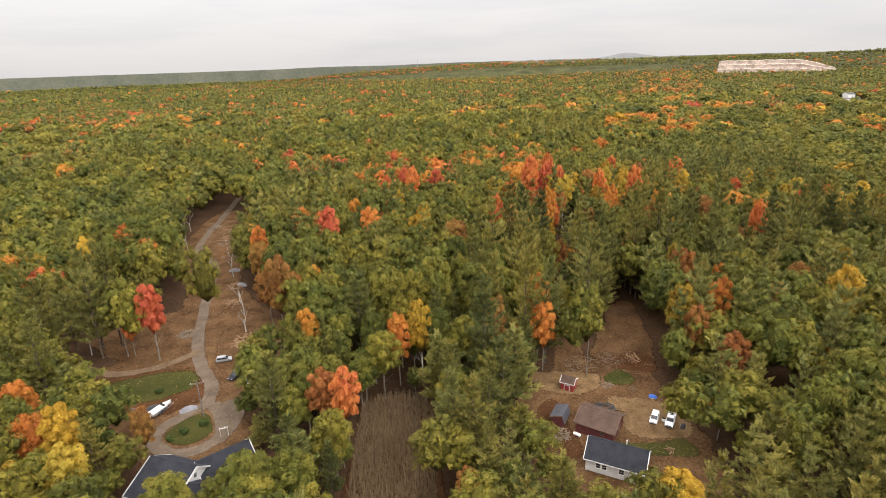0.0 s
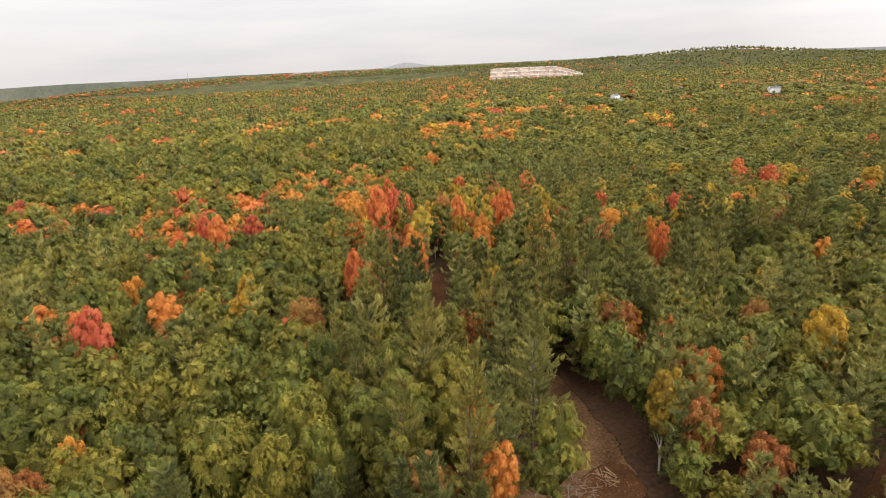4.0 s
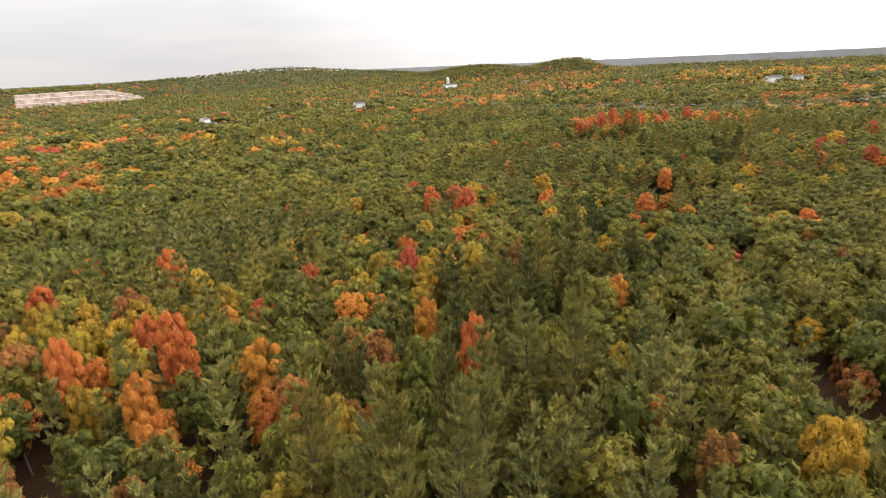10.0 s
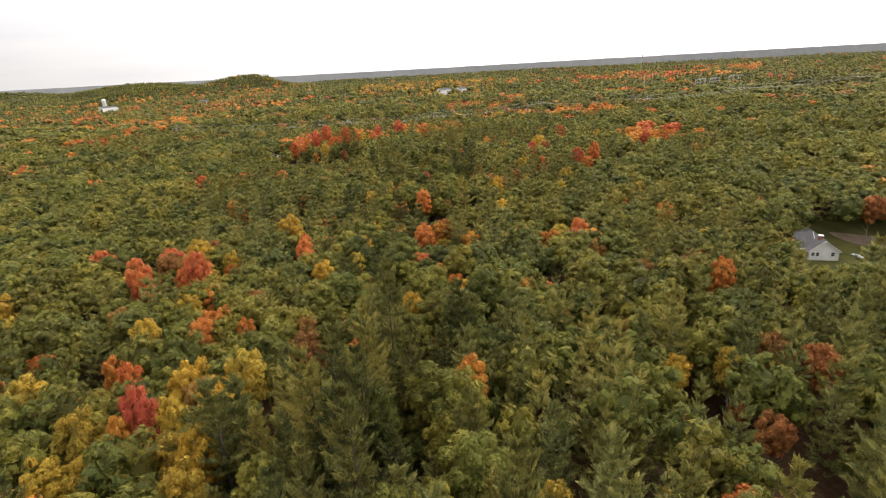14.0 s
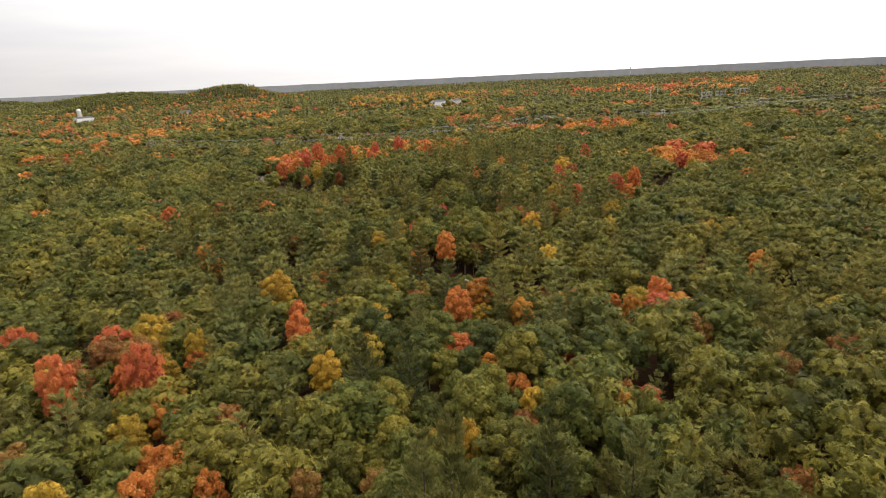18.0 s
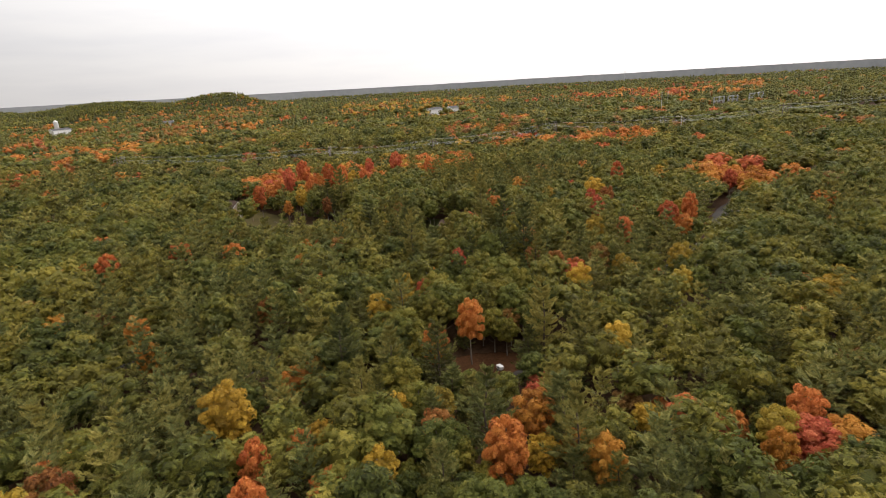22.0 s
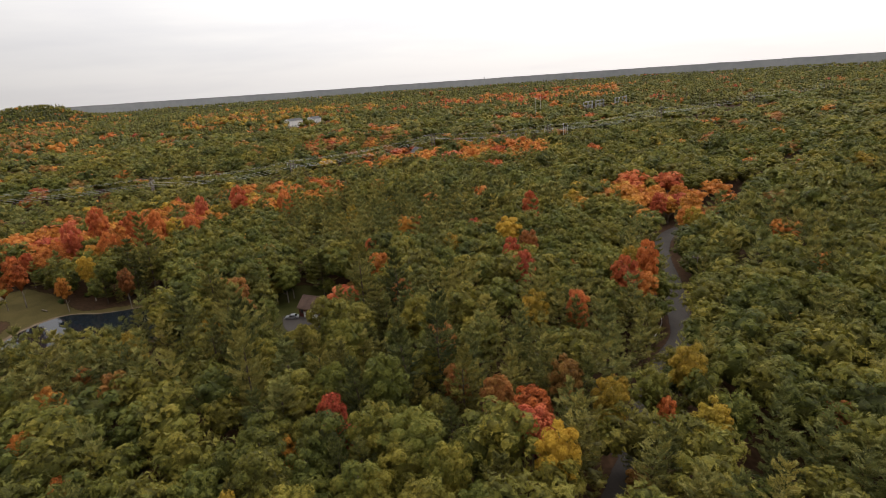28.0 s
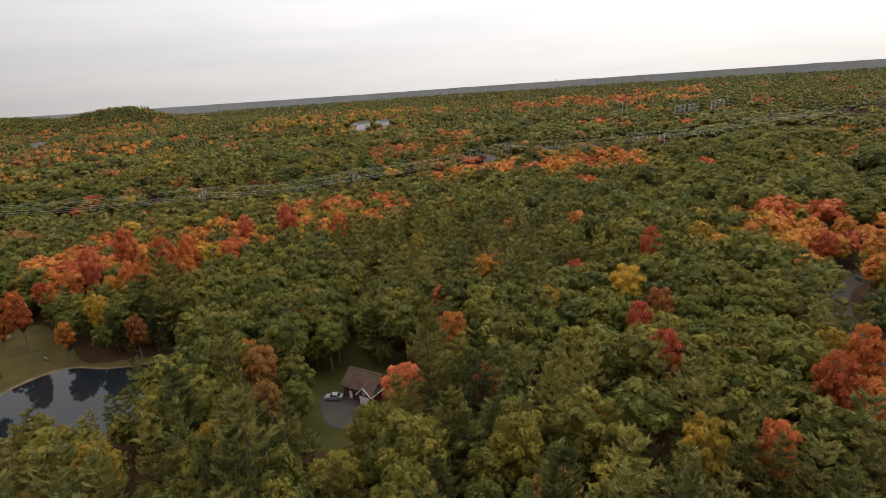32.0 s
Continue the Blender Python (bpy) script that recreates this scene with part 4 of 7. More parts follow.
grove("orange", [(208, 108, 0.58), (213, 137, 1.07), (214, 68, 0.55), (215, 171, 0.55), (220, 33, 1.35), (222, 125, 0.71), (233, 134, 0.73), (233, 174, 0.56), (233, 243, 0.64), (234, 280, 1.33), (237, 171, 0.64), (241, 136, 0.57), (246, 202, 0.55), (247, 65, 0.59), (255, 207, 0.71), (259, 25, 1.45), (271, 231, 0.96), (277, 144, 0.59), (290, 14, 1.2), (292, 178, 0.55), (299, 62, 0.96), (303, 178, 0.65), (303, 198, 1.03), (335, 296, 1.29), (350, 151, 0.8), (353, 222, 1.45), (355, 17, 1.3), (355, 188, 0.66), (362, -53, 1.45), (363, 141, 0.58), (364, -2, 1.45), (368, 272, 1.07)])
grove("orange", [(373, 94, 0.88), (390, 142, 1.38)])
grove("yellow", [(-126, 175, 1.04), (-38, 267, 1.17), (-16, 209, 0.65), (-8, 174, 1), (-6, 185, 0.65), (36, 164, 0.83), (37, 182, 0.8), (42, 155, 0.65), (46, 228, 0.79), (49, 163, 0.72), (52, 109, 0.62), (57, 272, 1.45), (58, 233, 0.63), (62, 212, 0.73), (63, 139, 0.69), (66, 217, 0.67), (70, 244, 0.58), (72, 169, 0.73), (74, 175, 0.64), (79, 234, 1.45), (90, 219, 0.94), (99, 219, 0.75), (107, 136, 0.55), (107, 236, 0.62), (116, 179, 1.22), (119, 104, 0.85), (122, 193, 1.03), (123, 199, 1.01), (124, 184, 1.3), (130, 185, 0.55), (133, 98, 0.76), (137, 105, 0.55)])
grove("yellow", [(141, 109, 0.55), (147, 108, 0.55), (148, 184, 0.55), (157, 111, 0.61), (164, 149, 0.55), (165, 154, 0.55), (171, 137, 0.55), (175, 197, 0.9), (175, 236, 1.08), (177, 172, 0.55), (178, 299, 1.45), (185, 169, 0.55), (189, 200, 1), (192, 161, 0.55), (193, 198, 0.73), (194, 54, 1.45), (200, 168, 0.55), (203, 105, 0.57), (206, 160, 0.55), (207, 137, 0.55), (213, 119, 0.55), (218, 168, 0.55), (219, 157, 0.55), (220, 150, 0.55), (222, 50, 1.2), (240, 47, 1.05), (240, 65, 0.96), (246, 54, 1.26), (250, 159, 0.72), (252, 50, 1.45), (255, 88, 0.88), (256, 158, 0.55)])
grove("yellow", [(257, 112, 0.55), (258, 152, 0.62), (264, 152, 0.56), (265, 83, 0.7), (265, 98, 0.62), (296, 92, 0.75), (305, 9, 0.9), (310, 56, 0.87), (320, 168, 0.64), (321, 154, 0.62), (345, 90, 0.73), (348, 28, 0.72), (353, 43, 0.69), (358, 288, 1.45), (361, 17, 0.8), (364, 80, 0.75), (364, 184, 0.78), (366, 116, 0.7), (366, 293, 1.32), (381, 59, 0.55), (397, 142, 1.1), (405, 105, 0.73), (423, 85, 0.75), (466, 152, 1.05)])
grove("rust", [(-54, 154, 0.91), (-44, 217, 1.26), (-38, 129, 0.56), (-24, 123, 0.61), (-23, 174, 1.23), (11, 108, 0.61), (29, 149, 0.65), (33, 145, 0.7), (36, 108, 0.59), (37, 201, 0.79), (38, 178, 0.91), (45, 155, 0.63), (46, 205, 0.78), (52, 168, 0.57), (53, 103, 0.55), (55, 152, 0.55), (57, 95, 1), (63, 135, 1.05), (65, 117, 1.12), (74, 289, 1.07), (77, 115, 0.55), (77, 170, 0.55), (78, 185, 0.55), (85, 121, 0.55), (90, 155, 0.55), (110, 101, 0.65), (119, 100, 0.83), (129, 86, 1.13), (134, 91, 0.57), (137, 183, 0.57), (150, 169, 0.93), (151, 225, 0.7)])
grove("rust", [(152, 107, 0.55), (157, 161, 0.55), (158, 170, 0.55), (166, 140, 0.58), (170, 210, 0.62), (171, 96, 0.82), (173, 122, 0.73), (175, 81, 0.98), (175, 183, 0.72), (188, 100, 0.55), (214, 151, 0.55), (217, 120, 0.88), (264, 183, 0.67), (267, 176, 0.85), (272, 101, 0.55), (272, 223, 1.41), (274, 112, 0.55), (281, 243, 1.05), (282, 116, 0.55), (295, 113, 0.55), (305, 168, 1.12), (322, 112, 0.55), (331, 147, 0.82), (363, 156, 0.89), (370, 137, 0.61), (392, 91, 0.73)])


WALKED = [(0, 0), (-6, 45), (10, 105), (40, 142), (80, 157), (140, 157), (200, 145), (247, 136)]


def kinds_at(x, y, rng):
    """Kind of tree for each place: woods by broad zones, with scattered autumn colour."""
    n = len(x)
    zone = np.array([noise.noise(Vector((a * 0.011, b * 0.011, 3.0))) + 0.5 * noise.noise(Vector((a * 0.04, b * 0.04, 8.0))) for a, b in zip(x, y)])
    fire = np.array([noise.noise(Vector((a * 0.012, b * 0.012, 21.0))) + 0.6 * noise.noise(Vector((a * 0.05, b * 0.05, 28.0))) for a, b in zip(x, y)])
    k = np.where(zone + rng.normal(0, 0.28, n) > 0.16, 1, 0)
    p = np.clip(0.10 + 0.30 * np.maximum(0, fire), 0, 0.4)
    p = p * (0.22 + 0.52 * ease(along(WALKED, x, y), 190, 330) - 0.5 * ease(along(WALKED, x, y), 1000, 1600))
    turn = rng.uniform(0, 1, n) < p
    far_off = along(WALKED, x, y) > 330
    k = np.where(turn, np.where(far_off, rng.choice([2, 3, 3, 5, 5, 5], n), rng.choice([2, 3, 3, 3, 4, 4, 4, 5, 5], n)), k)
    draw = rng.uniform(0, 1, n)
    for cx, cy, a, b, ang, share, mix in TINTS:
        c, s = math.cos(ang), math.sin(ang)
        u, v = (x - cx) * c + (y - cy) * s, -(x - cx) * s + (y - cy) * c
        m = ((u / a) ** 2 + (v / b) ** 2 < 1) & (draw < share * (0.9 if mix == ["oak"] else 0.97))
        k = np.where(m, rng.choice([KINDS.index(q) for q in mix], n), k)
    return k


def scatter(spacing, r0, r1, seed):
    rng = np.random.default_rng(seed)
    m = int(r1 / spacing) + 1
    gx, gy = np.meshgrid(np.arange(-m, m + 1), np.arange(-m, m + 1))
    x = MID[0] + (gx.ravel() + 0.5 * (gy.ravel() % 2)) * spacing
    y = MID[1] + gy.ravel() * spacing * 0.9
    x = x + rng.uniform(-0.38, 0.38, len(x)) * spacing
    y = y + rng.uniform(-0.38, 0.38, len(x)) * spacing
    r = np.hypot(x - MID[0], y - MID[1])
    ok = (r >= r0) & (r < r1)
    return x[ok], y[ok], rng


NARROW_ROAD, WIDE_ROAD = ROAD[10:], ROAD[:10]
LOW_GROWTH = [
    [(186, 40), (192, 46), (172, 60), (160, 66), (156, 58), (170, 42), (176, 24), (180, 10)],
    [(345, 170), (354, 198), (366, 206), (352, 212), (334, 200), (326, 178), (332, 160)],
    [(326, 122), (332, 142), (345, 144), (330, 152), (314, 140), (314, 124)],
    [(236, 130), (237, 146), (217, 149), (215, 134)],
    [(381, 226), (398, 232), (376, 236), (362, 222), (366, 212)],
]


def low_growth(x, y):
    low = np.zeros(len(x), bool)
    for poly in LOW_GROWTH:
        low |= inside(poly, x, y)
    return low


REED_FRONT = [(-18, 70), (-15, 46), (0, 46), (1, 70)]
HOUSE_FRONT = [(17, 72), (19, 60), (23, 55), (30, 55), (28, 64)]
FAR_SITES = [(241, 138, 9, 4.2), (404, 219, 34, 7), (340, 131, 27, 7)]


WHITE_FRONT = [(189, 44), (172, 57), (166, 52), (176, 36), (186, 24), (196, 27)]


# open ground and low scrub round the lane, the road, the pond and the houses
GLADES = [
    [(102, 101), (108, 97), (116, 98.5), (122, 103), (122, 106.5), (110, 108), (104, 107)],
    [(227, 137), (238, 131), (244, 135), (246, 147), (234, 148), (228, 145)],
    [(318, 131), (324, 127), (347, 124), (355, 132), (345, 136), (324, 136)],
    [(158, 57), (181, 29), (199, 11), (209, 22), (178, 52), (166, 62)],
]


def in_glade(x, y):
    found = np.zeros(len(x), bool)
    for poly in GLADES:
        found |= inside(poly, x, y)
    return found


def tallness(x, y):
    """Height of the trees against their usual one: the canopy stays level while the ground rises, and thins out at the clearings."""
    full = np.clip((18.8 + 1.6 * ease(x, 235, 265) - land(x, y)) / 13.4, 0.9, 1.4)
    away = np.full(np.shape(x), 1e9)
    for poly in (CLEARED, YARD, CORN):
        away = np.minimum(away, along(poly + poly[:1], x, y))
    edge = (1 - ease(away, 4, 26)) * (1 - ease(y, 92, 112)) * (1 - ease(x, 50, 70))
    full = full * (0.84 + 0.16 * np.maximum(ease(along(WIDE_ROAD, x, y), 5, 18), ease(y, 66, 80))) * np.where(low_growth(x, y), 0.8, 1.0)
    full = full * (1 - 0.22 * (1 - ease(along(WIRES_WAY, x, y), 26, 52)))
    return full + (np.minimum(full, 1.0) - full) * edge


def sight_lines(x, y):
    """Gardens and meadows on the open side of the far houses."""
    shut = np.zeros(len(x), bool)
    for px, py, reach, half in FAR_SITES:
        dx, dy = 190 - px, 150 - py
        n = math.hypot(dx, dy)
        u, v = ((x - px) * dx + (y - py) * dy) / n, ((x - px) * dy - (y - py) * dx) / n
        shut |= (u > -half) & (u < reach) & (np.abs(v) < half)
    return shut


def open_ground(x, y):
    """True where no tree stands."""
    shut = np.zeros(len(x), bool)
    for poly in (CLEARED, YARD, CORN, POND, HOUSE_LAWN, RED_YARD):
        shut |= inside(poly, x, y)
    shut |= inside(LAWN_EAST, x, y) | inside(FIELD_WEST, x, y)
    shut |= (along(WIDE_ROAD, x, y) < 3.9) | (along(NARROW_ROAD, x, y) < 1.7) | (along(ROAD[9:11], x, y) < 1.8)
    shut |= (((x - 237) / 6.5) ** 2 + ((y - 138) / 3.8) ** 2 < 1) | (np.hypot(x - 193, y - 36) < 7.5) | (np.hypot(x - 9.8, y - 179.4) < 4.4) | (np.hypot(x - 209.2, y - 208.7) < 3.6) | (np.hypot(x - 342, y - 130) < 6.5)
    shut |= (along(YARD + YARD[:1], x, y) < 1.3) | inside(HOUSE_FRONT, x, y) | inside(REED_FRONT, x, y) | inside(WHITE_FRONT, x, y)
    shut |= sight_lines(x, y)
    shut |= (along(LANE, x, y) < 2.7 - 1.3 * ease(x, 125, 150)) | in_glade(x, y)
    shut |= along(TRAIL, x, y) < 3.2
    shut |= (((x - 52) / 26) ** 2 + ((y - 200) / 32) ** 2 < 1) & (np.sin(x * 0.47) * np.sin(y * 0.41 + 1) > 0.42)
    shut |= along(GRAVEL, x, y) < 3.5
    shut |= along(SIDE_ROAD, x, y) < 3.5
    shut |= along(WIRES_WAY, x, y) < 8
    return shut


def in_view(x, y):
    """The side of the plan on which the woods are built out to the horizon."""
    a = np.degrees(np.arctan2(x - 60, y - 40))
    return (a > -78) & (a < 165)


def build_woods():
    strip = [(-30, 60), (0, 110), (40, 160), (90, 165), (160, 150), (230, 145), (300, 130), (340, 140)]
    x, y, rng = scatter(6.0, 0, 640, 7)
    d = along(strip, x, y)
    keep = ~open_ground(x, y) & (d < 150)
    x2, y2, _ = scatter(8.0, 0, 640, 8)
    d2 = along(strip, x2, y2)
    keep2 = ~open_ground(x2, y2) & (d2 >= 150) & (d2 < 330)
    x3, y3, _ = scatter(10.0, 0, 900, 9)
    d3 = along(strip, x3, y3)
    keep3 = ~open_ground(x3, y3) & (d3 >= 330) & (np.hypot(x3 - MID[0], y3 - MID[1]) < 640)
    x, y = np.concatenate([x[keep], x2[keep2], x3[keep3]]), np.concatenate([y[keep], y2[keep2], y3[keep3]])
    k = kinds_at(x, y, rng)
    sx, sy = np.array([s[0] for s in SPECIAL], float), np.array([s[1] for s in SPECIAL], float)
    sk = np.array([KINDS.index(s[2]) for s in SPECIAL])
    ss = np.array([s[3] for s in SPECIAL], float)
    sh = np.array([s[4] for s in SPECIAL], float)
    dry = ~(inside(POND, sx, sy) | (along(ROAD, sx, sy) < 3.6) | (along(GRAVEL, sx, sy) < 3) | (along(LOOP, sx, sy) < 3) | (along(LANE, sx, sy) < 3.0))
    for bx, by in ((342, 128.6), (337.3, 126.9), (404, 221.5), (193, 35), (185, 13.5), (28.9, 76.5), (28.9, 86.9), (22, 89.3), (26.2, 100.6), (41.5, 88.5), (-45.5, 73.2), (-38.6, 78.2), (-38.2, 70.6), (-36.8, 106.6)):
        dry &= (np.hypot(sx - bx, sy - by) > 6.5) | (ss > 0)
    sx, sy, sk, ss, sh = sx[dry], sy[dry], sk[dry], ss[dry], sh[dry]
    qx, qy = np.array([g[0] for g in GROVES], float), np.array([g[1] for g in GROVES], float)
    qk, qs = np.array([KINDS.index(g[2]) for g in GROVES]), np.array([g[3] for g in GROVES], float)
    free = ~open_ground(qx, qy) & (np.min(np.hypot(qx[:, None] - sx, qy[:, None] - sy), axis=1) > 3.5)
    sx, sy, sk, ss = np.concatenate([sx, qx[free]]), np.concatenate([sy, qy[free]]), np.concatenate([sk, qk[free]]), np.concatenate([ss, qs[free]])
    planted = len(sx) - int(free.sum())
    room = np.where(np.arange(len(sx)) < planted, 3.3, 1.9 + 1.1 * ss)
    far_enough = np.min(np.hypot(x[:, None] - sx, y[:, None] - sy) - room, axis=1) > 0
    x, y, k = x[far_enough], y[far_enough], k[far_enough]
    x, y = np.concatenate([sx, x]), np.concatenate([sy, y])
    k = np.concatenate([sk, k]).astype(int)
    # young trees fill the gaps
    gx, gy, _ = scatter(5.0, 0, 640, 17)
    gap = ~open_ground(gx, gy) & (along(strip, gx, gy) < 150)
    gx, gy = gx[gap], gy[gap]
    away = np.concatenate([np.min(np.hypot(gx[i: i + 400, None] - x, gy[i: i + 400, None] - y), axis=1) for i in range(0, len(gx), 400)])
    gx, gy = gx[away > 2.9], gy[away > 2.9]
    gk = np.where(rng.uniform(0, 1, len(gx)) < 0.1, rng.choice([3, 4, 5, 5], len(gx)), rng.choice([0, 0, 1], len(gx)))
    young = np.concatenate([np.zeros(len(x), bool), np.ones(len(gx), bool)])
    x, y, k = np.concatenate([x, gx]), np.concatenate([y, gy]), np.concatenate([k, gk]).astype(int)
    d = along(strip, x, y)
    seen = in_view(x, y)
    score = d + np.where(seen, 0, 60)
    score[:planted] = np.minimum(score[:planted], 20)
    size = rng.uniform(0.76, 1.2, len(x)) * np.where(d < 150, 1.0, np.where(d < 330, 1.18, 1.42))
    size = np.where(young, size * 0.6, size)
    size = np.where(low_growth(x, y), size * 0.7, size)
    size[: len(ss)] = np.where(ss > 0, np.where(np.arange(len(ss)) < planted, ss, np.clip(ss, 0.82, 1.08)), 0.76 + 0.26 * rng.uniform(0, 1, len(ss)))
    bright = (sk != KINDS.index("oak")) & (np.arange(len(sk)) < planted)
    crowd = np.min(np.hypot(x[:, None] - sx[bright], y[:, None] - sy[bright]), axis=1)
    crowd[: len(ss)] = 99.0
    size = np.where(crowd < 8.5, size * 0.84, size)
    turn = rng.uniform(0, 6.283, len(x))
    z = land(x, y)
    high = np.where((d < 150) & ~young, 0.5 + 0.5 * size, size) * tallness(x, y) * rng.uniform(0.92, 1.06, len(x)) * np.where(k == 1, 0.93, np.where(k > 1, 0.96, 1.0))
    high[:planted] *= sh
    grown = slice(planted, len(ss))
    high[grown] = (15.7 + 2.0 * ease(x[grown], 235, 265) - z[grown]) / 13.0 * rng.uniform(0.92, 1.04, len(ss) - planted) * (0.66 + 0.34 * ease(along(LANE, x[grown], y[grown]), 5, 14))
    single = np.zeros(len(x), bool)
    limits = {"oak": 300, "pine": 290, "red": 110, "orange": 140, "yellow": 140, "rust": 110}
    for i, kind in enumerate(KINDS):
        mine = np.where(k == i)[0]
        mine = mine[np.argsort(score[mine])][: limits[kind]]
        single[mine[score[mine] < 190]] = True
    # each near tree is a thing of its own
    masters = {}
    for i, kind in enumerate(KINDS):
        for s, (v, f, t) in enumerate(NEAR[kind]):
            root = new(NAMES[kind])
            tagged(root, LABELS[kind], "tree", "trees of the woods")
            bark = M_BIRCH if kind == "yellow" else M_PINEBARK if kind == "pine" else M_BARK
            tall = v[:, 2].max()
            tr = new("trunk", trunk_mesh(kind, 40 + s, tall, bark))
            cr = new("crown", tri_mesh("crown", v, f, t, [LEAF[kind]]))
            tr.parent = cr.parent = root
            masters[kind, s] = [root, False]
    for j in np.where(single)[0]:
        kind = KINDS[k[j]]
        s = int(rng.integers(len(NEAR[kind])))
        m = Matrix.LocRotScale((x[j], y[j], z[j]), Euler((0, 0, turn[j])), (size[j] * rng.uniform(0.92, 1.08), size[j], high[j]))
        root, used = masters[kind, s]
        if used:
            copy_thing(root, m)
        else:
            root.matrix_basis = m
            masters[kind, s][1] = True
    for root, used in masters.values():
        if not used:
            for o in (*root.children, root):
                bpy.data.objects.remove(o)
    rest = np.where(~single)[0]
    rest = rest[seen[rest] | (d[rest] < 110)]
    flat = high / size * np.where(d < 150, 1.0, np.where(d < 330, 0.88, 0.74))
    close, near_other, far_other = rest[score[rest] < 100], rest[(score[rest] >= 100) & (score[rest] < 330)], rest[score[rest] >= 330]
    joined("woods_close", CLOSE, x, y, z, k, size, turn, close, rng, "dense mixed autumn woods of oak, pine and maple", flat)
    joined("woods_middle", MIDDLE, x, y, z, k, size, turn, near_other, rng, "middle-distance mixed autumn woods", flat)
    joined("woods_beyond", FAR, x, y, z, k, size, turn, far_other, rng, "distant mixed autumn woods", flat)
    # towards the horizon
    for name, stock, spacing, r0, r1, grow, seed in (("woods_far", CLUMP, 14.5, 640, 1300, 1.4, 11), ("woods_farther", PAIR, 24.0, 1300, 2500, 1.85, 12), ("woods_horizon", PAIR, 38.0, 2500, 3440, 2.4, 13), ("woods_hill", PAIR, 11.0, 1600, 2600, 1.25, 14)):
        fx, fy, frng = scatter(spacing, r0, r1, seed)
        if name == "woods_hill":
            near_hills = (fx > 1600) & (fy > 380) & (fy < 1350)
            fx, fy = fx[near_hills], fy[near_hills]
        keep = in_view(fx, fy) & (along(WIRES_WAY, fx, fy) > 8) & ~far_open(fx, fy) & ((hills(fx, fy) > 7) == (name == "woods_hill"))
        fx, fy = fx[keep], fy[keep]
        fk = kinds_at(fx, fy, frng)
        fk = np.where((fk > 1) & (frng.uniform(0, 1, len(fk)) < (0.85 if name == "woods_hill" else 0.25)), 0, fk)
        fz = land(fx, fy)
        fs = grow * frng.uniform(0.8, 1.2, len(fx))
        ft = frng.uniform(0, 6.283, len(fx))
        joined(name, stock, fx, fy, fz, fk, fs, ft, np.arange(len(fx)), frng, "far woodland canopy reaching the horizon", np.full(len(fx), 1.0 / max(1.0, grow) ** 0.85))


QUARRY = [(985, 2035), (1320, 1835), (1390, 1930), (1290, 2060), (1060, 2190)]


def far_open(x, y):
    return inside(QUARRY, x, y) | inside(FIELD_WEST, x, y) | sight_lines(x, y)


def joined(name, stock, x, y, z, k, size, turn, which, rng, label, flat):
    vs, fs, ts, ms, hs, n = [], [], [], [], [], 0
    for j in which:
        kind = KINDS[k[j]]
        v, f, t = stock[kind][int(rng.integers(len(stock[kind])))]
        c, s = math.cos(turn[j]) * size[j], math.sin(turn[j]) * size[j]
        q = np.empty_like(v)
        q[:, 0] = v[:, 0] * c - v[:, 1] * s + x[j]
        q[:, 1] = v[:, 0] * s + v[:, 1] * c + y[j]
        q[:, 2] = v[:, 2] * size[j] * flat[j] + z[j]
        vs.append(q)
        fs.append(f + n)
        own = rng.uniform(0.06, 0.60)
        # inner masses brighten less, which keeps the shade painted into them
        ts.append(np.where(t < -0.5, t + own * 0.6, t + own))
        ms.append(np.full(len(f), k[j]))
        hs.append(np.full(len(f), rng.uniform(0, 0.75) + 0.45 * (noise.noise(Vector((x[j] * 0.02, y[j] * 0.02, 40.0))) + 0.3)))
        n += len(v)
    if not vs:
        return
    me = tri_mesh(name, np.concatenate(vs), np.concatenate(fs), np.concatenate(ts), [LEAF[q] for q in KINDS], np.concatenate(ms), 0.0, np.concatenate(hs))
    tagged(new(name, me), label, "woods", kind="stuff")


# ---- more materials for built things ----
M_ROOF_DARK = surface("dark_shingles", (0.014, 0.015, 0.019), (0.036, 0.037, 0.044), 0.5, 7, 0.9, 0.2, 0.3)
M_ROOF_GREY = surface("grey_shingles", (0.07, 0.068, 0.068), (0.13, 0.125, 0.125), 0.5, 7, 0.9, 0.2, 0.3)
M_ROOF_BROWN = surface("brown_shingles", (0.055, 0.034, 0.025), (0.105, 0.068, 0.050), 0.5, 7, 0.9, 0.2, 0.3)
M_METAL = surface("weathered_sheet_metal", (0.060, 0.062, 0.072), (0.12, 0.122, 0.135), 0.8, 6, 0.5, 0.4, 0.1, 0.4)
M_WHITE = surface("white_paint", (0.60, 0.59, 0.56), (0.80, 0.79, 0.76), 0.6, 9, 0.6, 0.35, 0.05)
M_SIDING = surface("off_white_siding", (0.50, 0.48, 0.46), (0.68, 0.66, 0.63), 0.6, 8, 0.7, 0.3, 0.15)
M_TAN = surface("tan_siding", (0.32, 0.26, 0.19), (0.46, 0.38, 0.28), 0.6, 8, 0.75, 0.25, 0.1)
M_RED = surface("barn_red_boards", (0.16, 0.022, 0.020), (0.30, 0.05, 0.04), 0.7, 9, 0.8, 0.2, 0.2)
M_DARKRED = surface("dark_red_boards", (0.07, 0.02, 0.02), (0.15, 0.045, 0.04), 0.7, 9, 0.85, 0.2, 0.2)
M_BOARDS = surface("weathered_brown_boards", (0.08, 0.05, 0.035), (0.20, 0.13, 0.095), 0.9, 9, 0.9, 0.15, 0.25)
